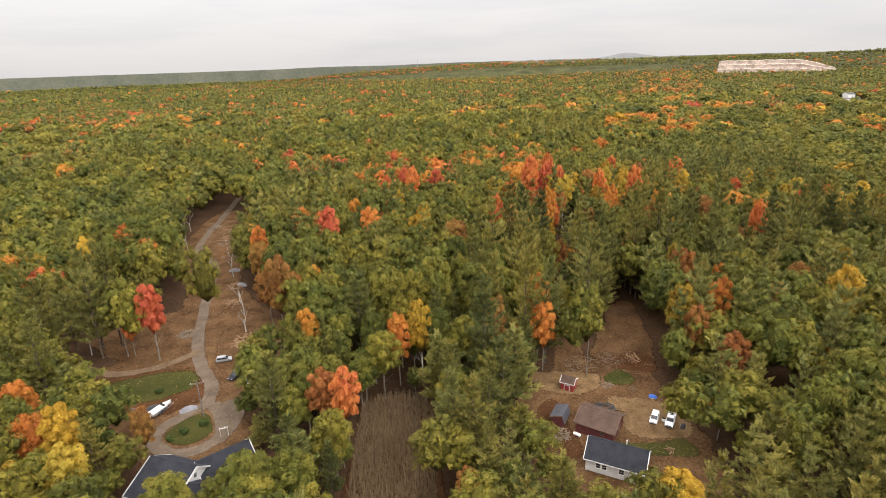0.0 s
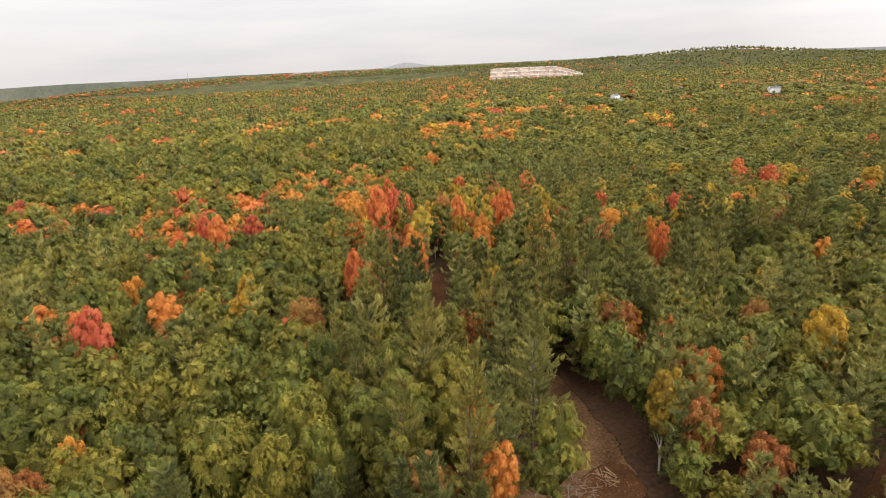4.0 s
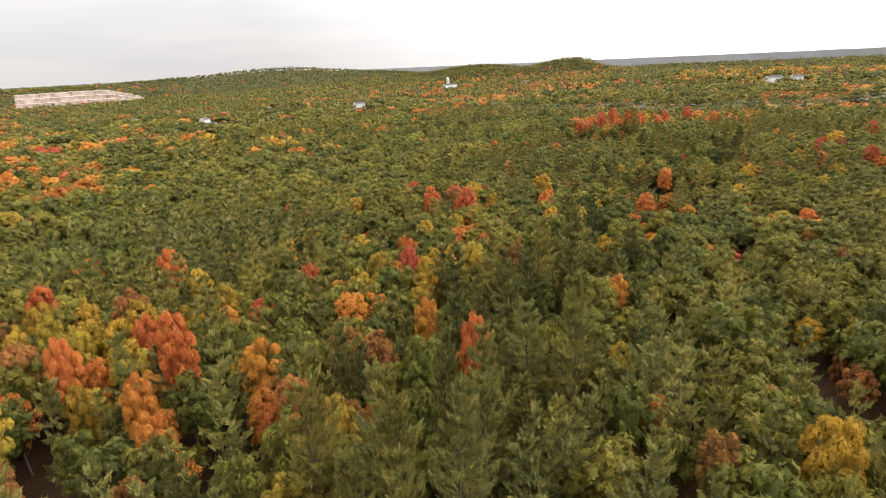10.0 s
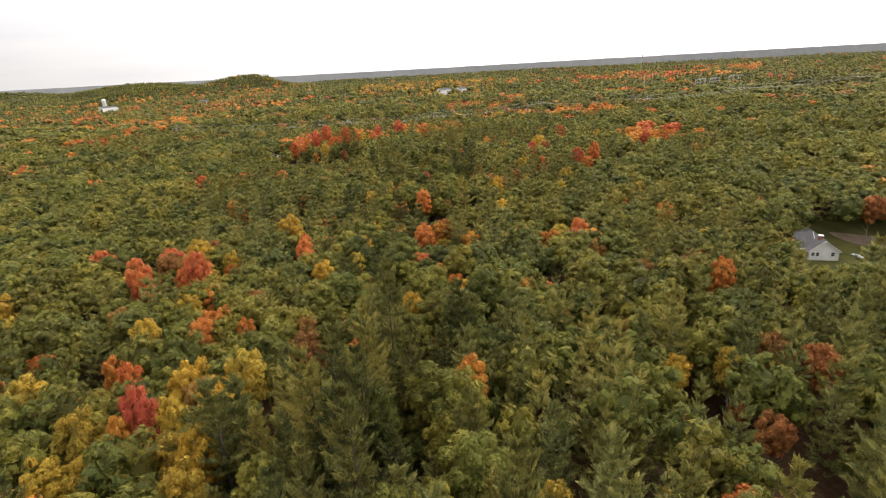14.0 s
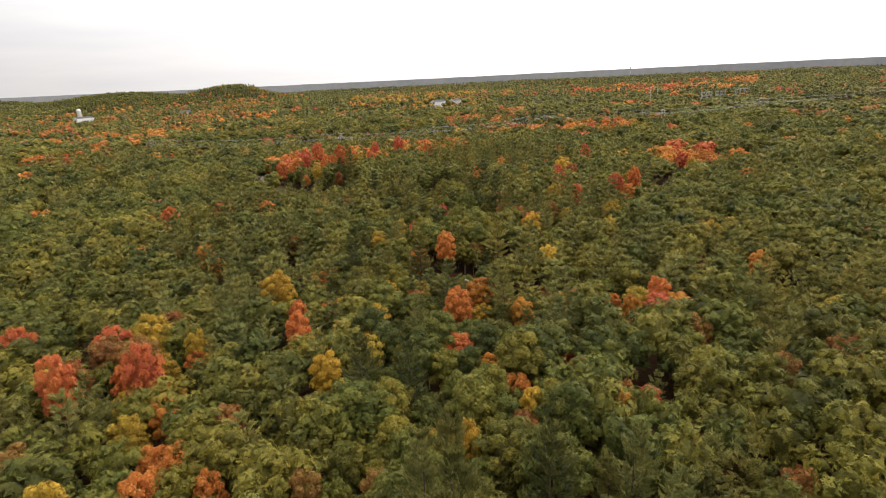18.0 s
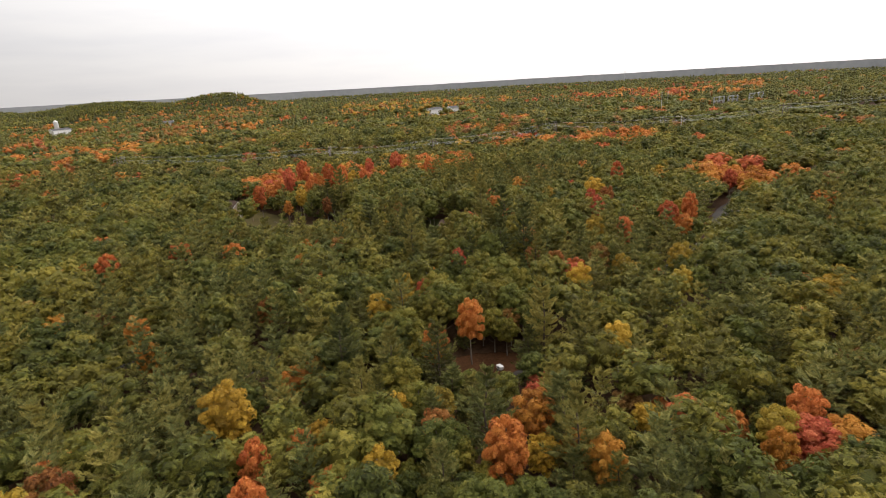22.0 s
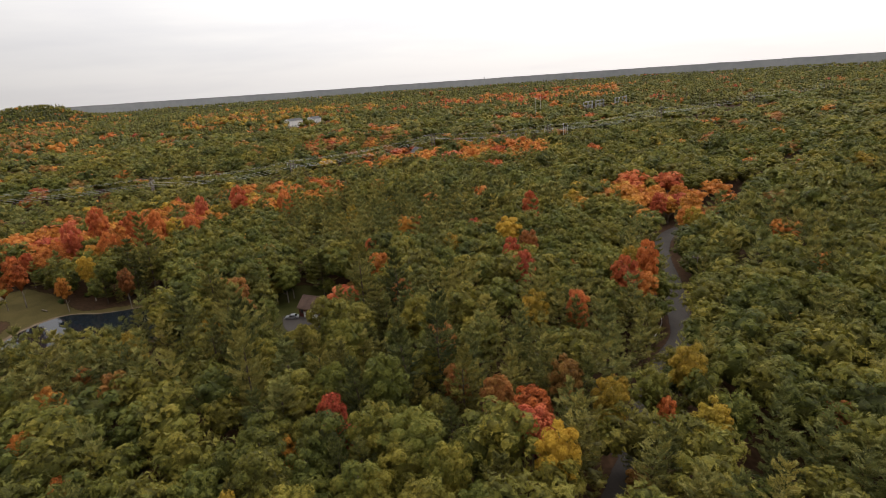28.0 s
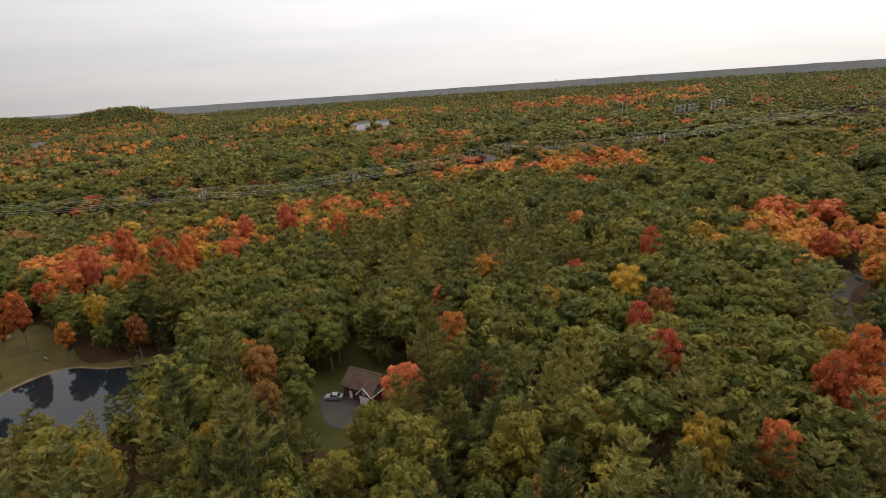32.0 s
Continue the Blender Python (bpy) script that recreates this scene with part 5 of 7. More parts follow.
M_BRICK = surface("chimney_brick", (0.20, 0.08, 0.055), (0.36, 0.17, 0.12), 1.2, 11, 0.9, 0.15, 0.3)
M_GLASS = surface("dark_window_glass", (0.012, 0.014, 0.018), (0.04, 0.045, 0.05), 0.4, 3, 0.08, 0.6, 0.0)
M_BLACK = surface("black_rubber", (0.012, 0.012, 0.012), (0.04, 0.04, 0.04), 1.0, 12, 0.8, 0.25, 0.1)
M_CARWHITE = surface("white_car_paint", (0.70, 0.70, 0.70), (0.80, 0.80, 0.79), 0.5, 6, 0.25, 0.5, 0.0)
M_SILVER = surface("silver_car_paint", (0.34, 0.35, 0.37), (0.48, 0.49, 0.50), 0.5, 6, 0.28, 0.5, 0.0, 0.5)
M_CARDARK = surface("black_car_paint", (0.012, 0.014, 0.02), (0.04, 0.042, 0.05), 0.5, 6, 0.25, 0.5, 0.0)
M_CHROME = surface("dull_steel", (0.35, 0.35, 0.36), (0.6, 0.6, 0.6), 0.8, 9, 0.35, 0.5, 0.05, 0.9)
M_LAMP = surface("lamp_lens", (0.65, 0.65, 0.62), (0.85, 0.85, 0.8), 1.0, 9, 0.15, 0.6, 0.0)
M_REDLENS = surface("red_lamp_lens", (0.30, 0.012, 0.01), (0.45, 0.03, 0.02), 1.0, 9, 0.2, 0.6, 0.0)
M_TARP_GREY = surface("grey_tarpaulin", (0.15, 0.15, 0.165), (0.27, 0.27, 0.285), 0.9, 5, 0.65, 0.3, 0.4)
M_TARP_DARK = surface("black_tarpaulin", (0.014, 0.015, 0.018), (0.05, 0.05, 0.055), 0.9, 5, 0.5, 0.4, 0.4)
M_TARP_BLUE = surface("blue_tarpaulin", (0.02, 0.07, 0.32), (0.05, 0.15, 0.50), 0.9, 5, 0.5, 0.4, 0.4)
M_GELCOAT = surface("white_gelcoat", (0.68, 0.68, 0.66), (0.82, 0.81, 0.79), 0.5, 6, 0.3, 0.5, 0.0)
M_NAVY = surface("navy_stripe", (0.015, 0.02, 0.05), (0.03, 0.035, 0.08), 0.5, 6, 0.3, 0.5, 0.0)
M_POLE = surface("weathered_pole_wood", (0.10, 0.08, 0.065), (0.22, 0.185, 0.155), 0.7, 8, 0.95, 0.1, 0.2)
M_PALEPOLE = surface("pale_grey_pole", (0.42, 0.40, 0.38), (0.62, 0.60, 0.57), 0.7, 8, 0.7, 0.25, 0.05)
M_STEEL = surface("galvanised_steel", (0.28, 0.29, 0.30), (0.46, 0.47, 0.48), 0.4, 4, 0.5, 0.4, 0.05, 0.6)
M_WIRE = surface("aluminium_wire", (0.34, 0.34, 0.34), (0.48, 0.48, 0.47), 0.2, 2, 0.5, 0.4, 0.0, 0.1)
M_BRUSH = surface("cut_brush", (0.11, 0.08, 0.055), (0.28, 0.22, 0.165), 0.8, 8, 0.95, 0.1, 0.2, rand=0.2)
M_LOG = surface("split_logs", (0.16, 0.09, 0.05), (0.36, 0.24, 0.14), 0.9, 8, 0.95, 0.1, 0.2)
M_REED = foliage("dry_reeds", [(0.13, 0.085, 0.048), (0.26, 0.18, 0.10), (0.42, 0.31, 0.18)])
M_STRAW = surface("straw_litter", (0.075, 0.042, 0.018), (0.21, 0.135, 0.068), 0.3, 2.5, 0.95, 0.05, 0.5, edged=True)
M_SAND = surface("sandy_shore", (0.10, 0.07, 0.045), (0.18, 0.135, 0.09), 0.4, 3, 0.95, 0.05, 0.3, edged=True)
M_GREENHEDGE = foliage("shrub_leaves", [(0.03, 0.05, 0.01), (0.06, 0.09, 0.018), (0.11, 0.13, 0.03)])
M_WATER, wt, wb = nodes_of("pond_water", 0.03, 0.3)
wb.inputs["IOR"].default_value = 1.33
wb.inputs["Base Color"].default_value = (0.010, 0.013, 0.016, 1)
w_n = wt.nodes.new("ShaderNodeTexNoise")
w_n.inputs["Scale"].default_value = 1.2
w_b = wt.nodes.new("ShaderNodeBump")
w_b.inputs["Strength"].default_value, w_b.inputs["Distance"].default_value = 0.04, 0.05
wt.links.new(w_n.outputs["Fac"], w_b.inputs["Height"])
wt.links.new(w_b.outputs["Normal"], wb.inputs["Normal"])


IN_METRES = set()


def part(name, bm, mat, parent, label=""):
    ob = new(name, bm_mesh(name, bm, mat))
    ob.parent = parent
    if label:
        tagged(ob, label)
    return ob


PLAN = 1.3  # metres for each unit of the plan


def thing(name, label, category, x, y, z=None, yaw=0.0, group="", own_size=False):
    """A thing at a place of the plan. own_size: built in metres, not in units of the plan."""
    ob = new(name)
    if own_size:
        IN_METRES.add(ob)
    ob.matrix_basis = pose(x, y, float(land(x, y)) + 0.1 if z is None else z, 0, 0, yaw)
    return tagged(ob, label, category, group)


def boxed(bm, x0, x1, y0, y1, z0, z1, bevel=0.0, tilt=None):
    r = bmesh.ops.create_cube(bm, size=1)
    m = Matrix.Translation(((x0 + x1) / 2, (y0 + y1) / 2, (z0 + z1) / 2)) @ Matrix.Diagonal((x1 - x0, y1 - y0, z1 - z0, 1))
    if tilt is not None:
        m = tilt @ m
    bmesh.ops.transform(bm, matrix=m, verts=r["verts"])
    if bevel:
        edges = list({e for v in r["verts"] for e in v.link_edges})
        bmesh.ops.bevel(bm, geom=edges, offset=bevel, segments=1, affect="EDGES")
    return bm


def solid(bm, outline, axis, a, b):
    """A side outline (u, z) drawn out along x or y from a to b."""
    ends = []
    for w in (a, b):
        ends.append([bm.verts.new((w, u, z) if axis == "x" else (u, w, z)) for u, z in outline])
    n = len(outline)
    fs = [bm.faces.new(ends[0]), bm.faces.new(ends[1][::-1])]
    for k in range(n):
        fs.append(bm.faces.new((ends[0][k], ends[1][k], ends[1][(k + 1) % n], ends[0][(k + 1) % n])))
    bmesh.ops.recalc_face_normals(bm, faces=fs)
    return bm


def window_on(house, side, u, z, w, h, half_len, half_wid, frame_mat):
    """side: s, n, e or w of the house."""
    ob = new("window")
    ob.parent = house
    w, h = w / 1.2, h / 1.2
    yaw = {"s": 0, "e": 90, "n": 180, "w": 270}[side]
    off = half_wid if side in "sn" else half_len
    ob.matrix_basis = pose(0, 0, 0, 0, 0, yaw) @ pose(u, -off, z)
    bm = bmesh.new()
    t = 0.09
    boxed(bm, -w / 2 - t, w / 2 + t, -0.05, 0.04, h / 2, h / 2 + t)
    boxed(bm, -w / 2 - t, w / 2 + t, -0.08, 0.04, -h / 2 - t, -h / 2)
    boxed(bm, -w / 2 - t, -w / 2, -0.05, 0.04, -h / 2, h / 2)
    boxed(bm, w / 2, w / 2 + t, -0.05, 0.04, -h / 2, h / 2)
    boxed(bm, -w / 2, w / 2, -0.035, 0.04, -0.03, 0.03)
    me = bm_mesh("frame", bm, frame_mat)
    f = new("frame", me)
    f.parent = ob
    bm = bmesh.new()
    boxed(bm, -w / 2, w / 2, -0.02, 0.03, -h / 2, h / 2)
    g = new("pane", bm_mesh("pane", bm, M_GLASS))
    g.parent = ob
    return ob


def gable_house(name, label, x, y, yaw, length, width, eave, ridge, walls, roof, trim=None, windows=(), doors=(), chimney=None, z=None, over=0.35, category="house", group="", skew=0.0):
    """A house with a ridge along its length. skew moves the ridge across the width."""
    trim = trim or M_WHITE
    root = thing(name, label, category, x, y, z, yaw, group)
    L, W = length / 2, width / 2
    bm = bmesh.new()
    solid(bm, [(-W, -0.3), (W, -0.3), (W, eave), (skew, ridge - 0.05), (-W, eave)], "x", -L, L)
    part("wall", bm, walls, root)
    for sgn, nm in ((-1, "south"), (1, "north")):
        run = W + sgn * -skew if sgn < 0 else W - skew
        run = (skew + W) if sgn < 0 else (W - skew)
        slope = (ridge - eave) / run
        e = run + over
        y_e, z_e = skew + sgn * e, ridge - slope * e
        bm = bmesh.new()
        solid(bm, [(skew, ridge), (y_e, z_e), (y_e, z_e + 0.16), (skew, ridge + 0.16)], "x", -L - over, L + over)
        part("roof", bm, roof, root)
        # courses of shingles stand out as thin steps
        bm = bmesh.new()
        k = 0.45
        while k < e - 0.1:
            yy, zz = skew + sgn * k, ridge - slope * k + 0.165
            boxed(bm, -L - over, L + over, yy - 0.03, yy + 0.03, zz - 0.01, zz + 0.012)
            k += 0.45
        part("shingle_course", bm, roof, root)
        for sx in (-1, 1):
            bm = bmesh.new()
            xx = sx * (L + over)
            solid(bm, [(skew, ridge - 0.08), (y_e, z_e - 0.08), (y_e, z_e + 0.19), (skew, ridge + 0.19)], "x", xx - 0.05, xx + 0.05)
            part("rake_board", bm, trim, root)
        bm = bmesh.new()
        boxed(bm, -L - over, L + over, y_e - 0.06, y_e + 0.06, z_e - 0.06, z_e + 0.1)
        part("gutter", bm, trim, root)
    bm = bmesh.new()
    boxed(bm, -L - over, L + over, skew - 0.14, skew + 0.14, ridge + 0.1, ridge + 0.2, 0.03)
    part("ridge_cap", bm, roof, root)
    for side, u, zz, w, h in windows:
        window_on(root, side, u, zz, w, h, L, W, trim)
    for side, u, w, h, mat in doors:
        w, h = w / PLAN, h / PLAN
        d = new("door")
        d.parent = root
        d.matrix_basis = pose(0, 0, 0, 0, 0, {"s": 0, "e": 90, "n": 180, "w": 270}[side]) @ pose(u, -(W if side in "sn" else L), 0)
        bm = bmesh.new()
        boxed(bm, -w / 2, w / 2, -0.06, 0.02, 0.02, h, 0.015)
        for k in range(1, 4):
            boxed(bm, -w / 2 + 0.08, w / 2 - 0.08, -0.075, -0.055, h * k / 4 - 0.03, h * k / 4 + 0.03)
        o = new("leaf", bm_mesh("leaf", bm, mat))
        o.parent = d
        bm = bmesh.new()
        boxed(bm, -w / 2 - 0.12, -w / 2, -0.07, 0.02, 0, h + 0.12)
        boxed(bm, w / 2, w / 2 + 0.12, -0.07, 0.02, 0, h + 0.12)
        boxed(bm, -w / 2, w / 2, -0.07, 0.02, h, h + 0.12)
        o = new("door_frame", bm_mesh("door_frame", bm, trim))
        o.parent = d
    if chimney:
        cx, cy, cw, ct = chimney
        bm = bmesh.new()
        boxed(bm, cx - cw / 2, cx + cw / 2, cy - cw / 2, cy + cw / 2, eave, ct)
        c = part("chimney", bm, M_BRICK, root, "red brick chimney")
        bm = bmesh.new()
        boxed(bm, cx - cw * 0.62, cx + cw * 0.62, cy - cw * 0.62, cy + cw * 0.62, ct, ct + 0.16)
        part("cap", bm, M_WHITE, c)
    return root


# ---- vehicles ----
def wheel_set(root, places, radius, width=0.22):
    for px, py in places:
        w = new("wheel")
        w.parent = root
        w.matrix_basis = pose(px, py, radius, 0, 90, 0)
        bm = bmesh.new()
        bmesh.ops.create_cone(bm, cap_ends=True, segments=14, radius1=radius, radius2=radius, depth=width)
        bmesh.ops.bevel(bm, geom=[e for e in bm.edges if len(e.link_faces) == 2 and any(len(f.verts) > 4 for f in e.link_faces)], offset=0.04, segments=1, affect="EDGES")
        t = new("tyre", bm_mesh("tyre", bm, M_BLACK))
        t.parent = w
        bm = bmesh.new()
        bmesh.ops.create_cone(bm, cap_ends=True, segments=10, radius1=radius * 0.6, radius2=radius * 0.55, depth=width + 0.03)
        t = new("rim", bm_mesh("rim", bm, M_CHROME))
        t.parent = w


def car(name, label, x, y, yaw, paint, kind="suv", z=None):
    """A car that faces -y of its own. kind: suv, sedan or pickup."""
    root = thing(name, label, "car" if kind != "pickup" else "pickup truck", x, y, z, yaw, own_size=True)
    n = {"suv": 4.6, "sedan": 4.4, "pickup": 5.4}[kind]
    a, b = -n / 2, n / 2
    W = 0.9 if kind != "pickup" else 0.96
    low = [(a, 0.45), (a + 0.1, 0.32), (b - 0.1, 0.32), (b, 0.5), (b, 0.95), (b - 0.1, 1.02), (a + 1.25, 1.02), (a + 0.25, 0.88), (a, 0.75)]
    bm = bmesh.new()
    solid(bm, low, "x", -W, W)
    bmesh.ops.bevel(bm, geom=bm.edges[:], offset=0.05, segments=2, affect="EDGES")
    part("body", bm, paint, root)
    cab = {"suv": (a + 1.0, a + 1.75, b - 0.45, b - 0.15, 1.72), "sedan": (a + 1.25, a + 2.0, b - 1.25, b - 0.55, 1.45), "pickup": (a + 1.45, a + 2.1, a + 3.3, a + 3.55, 1.78)}[kind]
    f0, f1, r1, r0, top = cab
    bm = bmesh.new()
    solid(bm, [(f0, 1.0), (r0, 1.0), (r1, top - 0.06), (f1, top - 0.06)], "x", -W + 0.1, W - 0.1)
    bmesh.ops.bevel(bm, geom=bm.edges[:], offset=0.04, segments=1, affect="EDGES")
    part("glazing", bm, M_GLASS, root, "dark tinted glass")
    bm = bmesh.new()
    boxed(bm, -W + 0.14, W - 0.14, f1 - 0.05, r1 + 0.05, top - 0.07, top + 0.03, 0.05)
    part("roof", bm, paint, root)
    for sx in (-1, 1):
        for (p0, z0), (p1, z1) in (((f0, 1.0), (f1, top - 0.03)), ((r0, 1.0), (r1, top - 0.03)), (((f1 + r1) / 2, 1.0), ((f1 + r1) / 2, top - 0.03))):
            bm = bmesh.new()
            tube(bm, (sx * (W - 0.09), p0, z0), (sx * (W - 0.13), p1, z1), 0.05, 0.05, 5)
            part("pillar", bm, paint, root)
    if kind == "pickup":
        bm = bmesh.new()
        boxed(bm, -W, W, b - 0.08, b, 0.95, 1.35, 0.02)
        part("tailgate", bm, paint, root)
        for sx in (-1, 1):
            bm = bmesh.new()
            boxed(bm, sx * (W - 0.04) - 0.04, sx * (W - 0.04) + 0.04, a + 3.6, b - 0.08, 0.95, 1.35, 0.02)
            part("bed_side", bm, paint, root)
    for sx in (-1, 1):
        bm = bmesh.new()
        boxed(bm, sx * 0.62 - 0.2, sx * 0.62 + 0.2, a - 0.01, a + 0.1, 0.62, 0.8, 0.03)
        part("headlight", bm, M_LAMP, root)
        bm = bmesh.new()
        boxed(bm, sx * 0.72 - 0.1, sx * 0.72 + 0.1, b - 0.06, b + 0.02, 0.7, 0.92, 0.02)
        part("tail_light", bm, M_REDLENS, root)
        bm = bmesh.new()
        boxed(bm, sx * (W + 0.08) - 0.09, sx * (W + 0.08) + 0.09, f0 + 0.25, f0 + 0.4, 1.02, 1.18, 0.03)
        part("mirror", bm, paint, root)
    bm = bmesh.new()
    boxed(bm, -W + 0.15, W - 0.15, a - 0.04, a + 0.08, 0.38, 0.52, 0.02)
    boxed(bm, -0.5, 0.5, a - 0.02, a + 0.06, 0.62, 0.76, 0.01)
    part("grille", bm, M_BLACK, root)
    wheel_set(root, [(sx * (W - 0.08), yy) for sx in (-1, 1) for yy in (a + 0.85, b - 0.95)], 0.35)
    return root


# ---- trees without leaves, brush and stuff ----
def bare_tree(label, x, y, tall, seed, mat=None, leaf=None):
    rng = random.Random(seed)
    root = thing("bare_tree", label, "tree", x, y, float(land(x, y)), rng.uniform(0, 360))
    bm, tips = bmesh.new(), []

    def grow(p, d, length, r, depth):
        q = p + d * length
        tube(bm, p, q, r, r * 0.7, 5 if depth < 2 else 3)
        tips.append(q)
        if depth < 4:
            for _ in range(2 if depth < 3 else 3):
                e = (d + Vector((rng.uniform(-0.6, 0.6), rng.uniform(-0.6, 0.6), rng.uniform(-0.15, 0.4)))).normalized()
                grow(p + d * length * rng.uniform(0.6, 1.0), e, length * rng.uniform(0.55, 0.8), r * 0.6, depth + 1)

    grow(Vector((0, 0, -0.3)), Vector((rng.uniform(-0.1, 0.1), rng.uniform(-0.1, 0.1), 1)).normalized(), tall * 0.36, tall * 0.016, 0)
    part("trunk", bm, mat or M_BIRCH, root)
    if leaf:
        L, r2 = Leaves(), np.random.default_rng(seed)
        pts = np.array([tuple(t) for t in tips[1:]])
        pts = np.repeat(pts, 6, axis=0) + r2.normal(0, 0.35, (len(pts) * 6, 3))
        L.tufts(r2, pts, np.tile(np.array([0, 0, 1.0]), (len(pts), 1)), 0.2, 0.5, 0.8)
        c = new("thin_leaves", tri_mesh("thin_leaves", *L.arrays(), [LEAF[leaf]]))
        c.parent = root
    return root


def pile(name, label, category, x, y, radius, high, count, mat, seed, length=1.2, thick=0.05):
    """A heap of sticks or logs."""
    rng = random.Random(seed)
    root = thing(name, label, category, x, y)
    bm = bmesh.new()
    for _ in range(count):
        a, r = rng.uniform(0, 6.28), radius * math.sqrt(rng.random())
        z = high * (1 - r / radius) * rng.random() + thick
        p = Vector((math.cos(a) * r, math.sin(a) * r, z))
        d = Vector((rng.uniform(-1, 1), rng.uniform(-1, 1), rng.uniform(-0.25, 0.35))).normalized() * length * rng.uniform(0.4, 1)
        p.z = max(p.z, abs(d.z) / 2 + 0.02)
        tube(bm, p - d / 2, p + d / 2, thick * rng.uniform(0.6, 1.3), thick * rng.uniform(0.4, 1), 5)
    part("stick" if thick < 0.08 else "log", bm, mat, root)
    return root


def shrub(x, y, r, seed, kind=None):
    rng = np.random.default_rng(seed)
    root = thing("shrub", "low rounded green shrub" if kind is None else "low shrub in autumn colour", "shrub", x, y, float(land(x, y)))
    L = Leaves()
    for _ in range(6):
        c = np.array([*(rng.uniform(-0.5, 0.5, 2) * r), rng.uniform(0.3, 0.8) * r])
        L.blob(rng, c, np.eye(3) * r * 0.45, 0.3, (OCT_V, OCT_F))
        d = ball(rng, 40, -0.3)
        L.tufts(rng, c + d * r * 0.55, d, 0.16, float(rng.uniform(0.3, 0.7)))
    bm = bmesh.new()
    for k in range(4):
        tube(bm, (0, 0, -0.1), (rng.uniform(-0.3, 0.3) * r, rng.uniform(-0.3, 0.3) * r, r * 0.6), 0.04, 0.02, 4)
    part("stem", bm, M_BARK, root)
    c = new("foliage", tri_mesh("foliage", *L.arrays(), [M_GREENHEDGE if kind is None else LEAF[kind]]))
    c.parent = root
    return root


def utility_pole(x, y, tall, yaw, label, mat=None, arms=1, r=0.16, group="utility poles"):
    root = thing("utility_pole", label, "pole", x, y, float(land(x, y)), yaw, group)
    bm = bmesh.new()
    tube(bm, (0, 0, -0.5), (0, 0, tall), r, r * 0.65, 8)
    part("pole", bm, mat or M_POLE, root)
    for k in range(arms):
        zz = tall - 0.6 - 2.2 * k
        bm = bmesh.new()
        boxed(bm, -1.3 * (r / 0.16), 1.3 * (r / 0.16), -0.08, 0.08, zz - 0.08, zz + 0.08)
        part("crossarm", bm, mat or M_POLE, root)
        for sx in (-1.15, 0, 1.15):
            bm = bmesh.new()
            tube(bm, (sx * r / 0.16, 0, zz + 0.08), (sx * r / 0.16, 0, zz + 0.34), 0.06, 0.04, 6)
            part("insulator", bm, M_PALEPOLE, root)
    return root


# ---- first clearing: gravel road, loop drive and its house ----
patch("needle_ground", [(-84, 100), (-66, 95), (-56, 97), (-52, 103), (-58, 113), (-70, 112), (-84, 108)], M_NEEDLES, 0.14, "reddish needle-covered ground", 0.8)
patch("clearing_lawn", [(-78, 106), (-66, 111.5), (-59, 112), (-56, 106), (-63, 101), (-72, 102)], M_LAWN, 0.17, "worn green lawn beside a dirt road", 0.7)
patch("island_grass", [(-54, 88), (-53, 92.3), (-49.6, 95.5), (-46, 91), (-46.5, 87.5), (-50, 86)], M_LAWN, 0.24, "grassy island inside a driveway loop", 0.3, soft=1.4)
patch("front_drive", [(-47, 99), (-43, 100), (-41, 92), (-43, 86), (-50, 82), (-53, 82), (-52, 84.5), (-45.5, 86), (-44.5, 92)], M_GRAVEL, 0.17, "grey gravel parking before a house", 0.3, soft=1.4)
patch("log_yard", [(-58, 134), (-42, 130), (-38, 118), (-42, 108), (-50, 110), (-56, 120)], M_DIRT, 0.14, "churned reddish dirt log yard", 0.8, soft=1.8)

gable_house("house", "dark-roofed house with white trim beside a driveway loop", -45.6, 73.4, -19, 8.8, 9.6, 3.0, 5.7, M_SIDING, M_ROOF_DARK, skew=1.2,
            windows=[("e", -1.0, 3.2, 0.8, 0.9), ("e", 0.9, 4.3, 0.8, 0.9), ("s", -2.5, 1.6, 1.0, 1.2), ("s", 1.5, 1.6, 1.0, 1.2)], doors=[("s", 3.6, 0.95, 2.05, M_WHITE)])
gable_house("house_wing", "dark-roofed wing of a house", -38.6, 78.2, 38, 8.5, 5.6, 2.7, 4.5, M_SIDING, M_ROOF_DARK, windows=[("e", 0, 1.7, 1.4, 1.2), ("s", 1.0, 1.6, 1.0, 1.1)], category="house")
gable_house("house_wing", "low dark-roofed wing with a row of white windows", -38.2, 70.6, -8, 6.5, 5.4, 2.6, 4.2, M_SIDING, M_ROOF_DARK,
            windows=[("s", -2.0, 1.6, 0.9, 1.1), ("s", 0.0, 1.6, 0.9, 1.1), ("s", 2.0, 1.6, 0.9, 1.1)], category="house")


def porch_arch(x, y):
    root = thing("garden_arch", "pale wooden garden arch with planters", "arch", x, y, None, 20, own_size=True)
    for sx in (-0.9, 0.9):
        bm = bmesh.new()
        boxed(bm, sx - 0.07, sx + 0.07, -0.07, 0.07, 0, 2.3, 0.01)
        part("post", bm, M_PALEPOLE, root)
    bm = bmesh.new()
    boxed(bm, -1.1, 1.1, -0.1, 0.1, 2.3, 2.45, 0.02)
    part("beam", bm, M_PALEPOLE, root)
    for k in range(4):
        bm = bmesh.new()
        boxed(bm, -0.9 + k * 0.6 - 0.04, -0.9 + k * 0.6 + 0.04, -0.4, 0.4, 2.45, 2.53)
        part("slat", bm, M_PALEPOLE, root)


porch_arch(-42.6, 88.2)


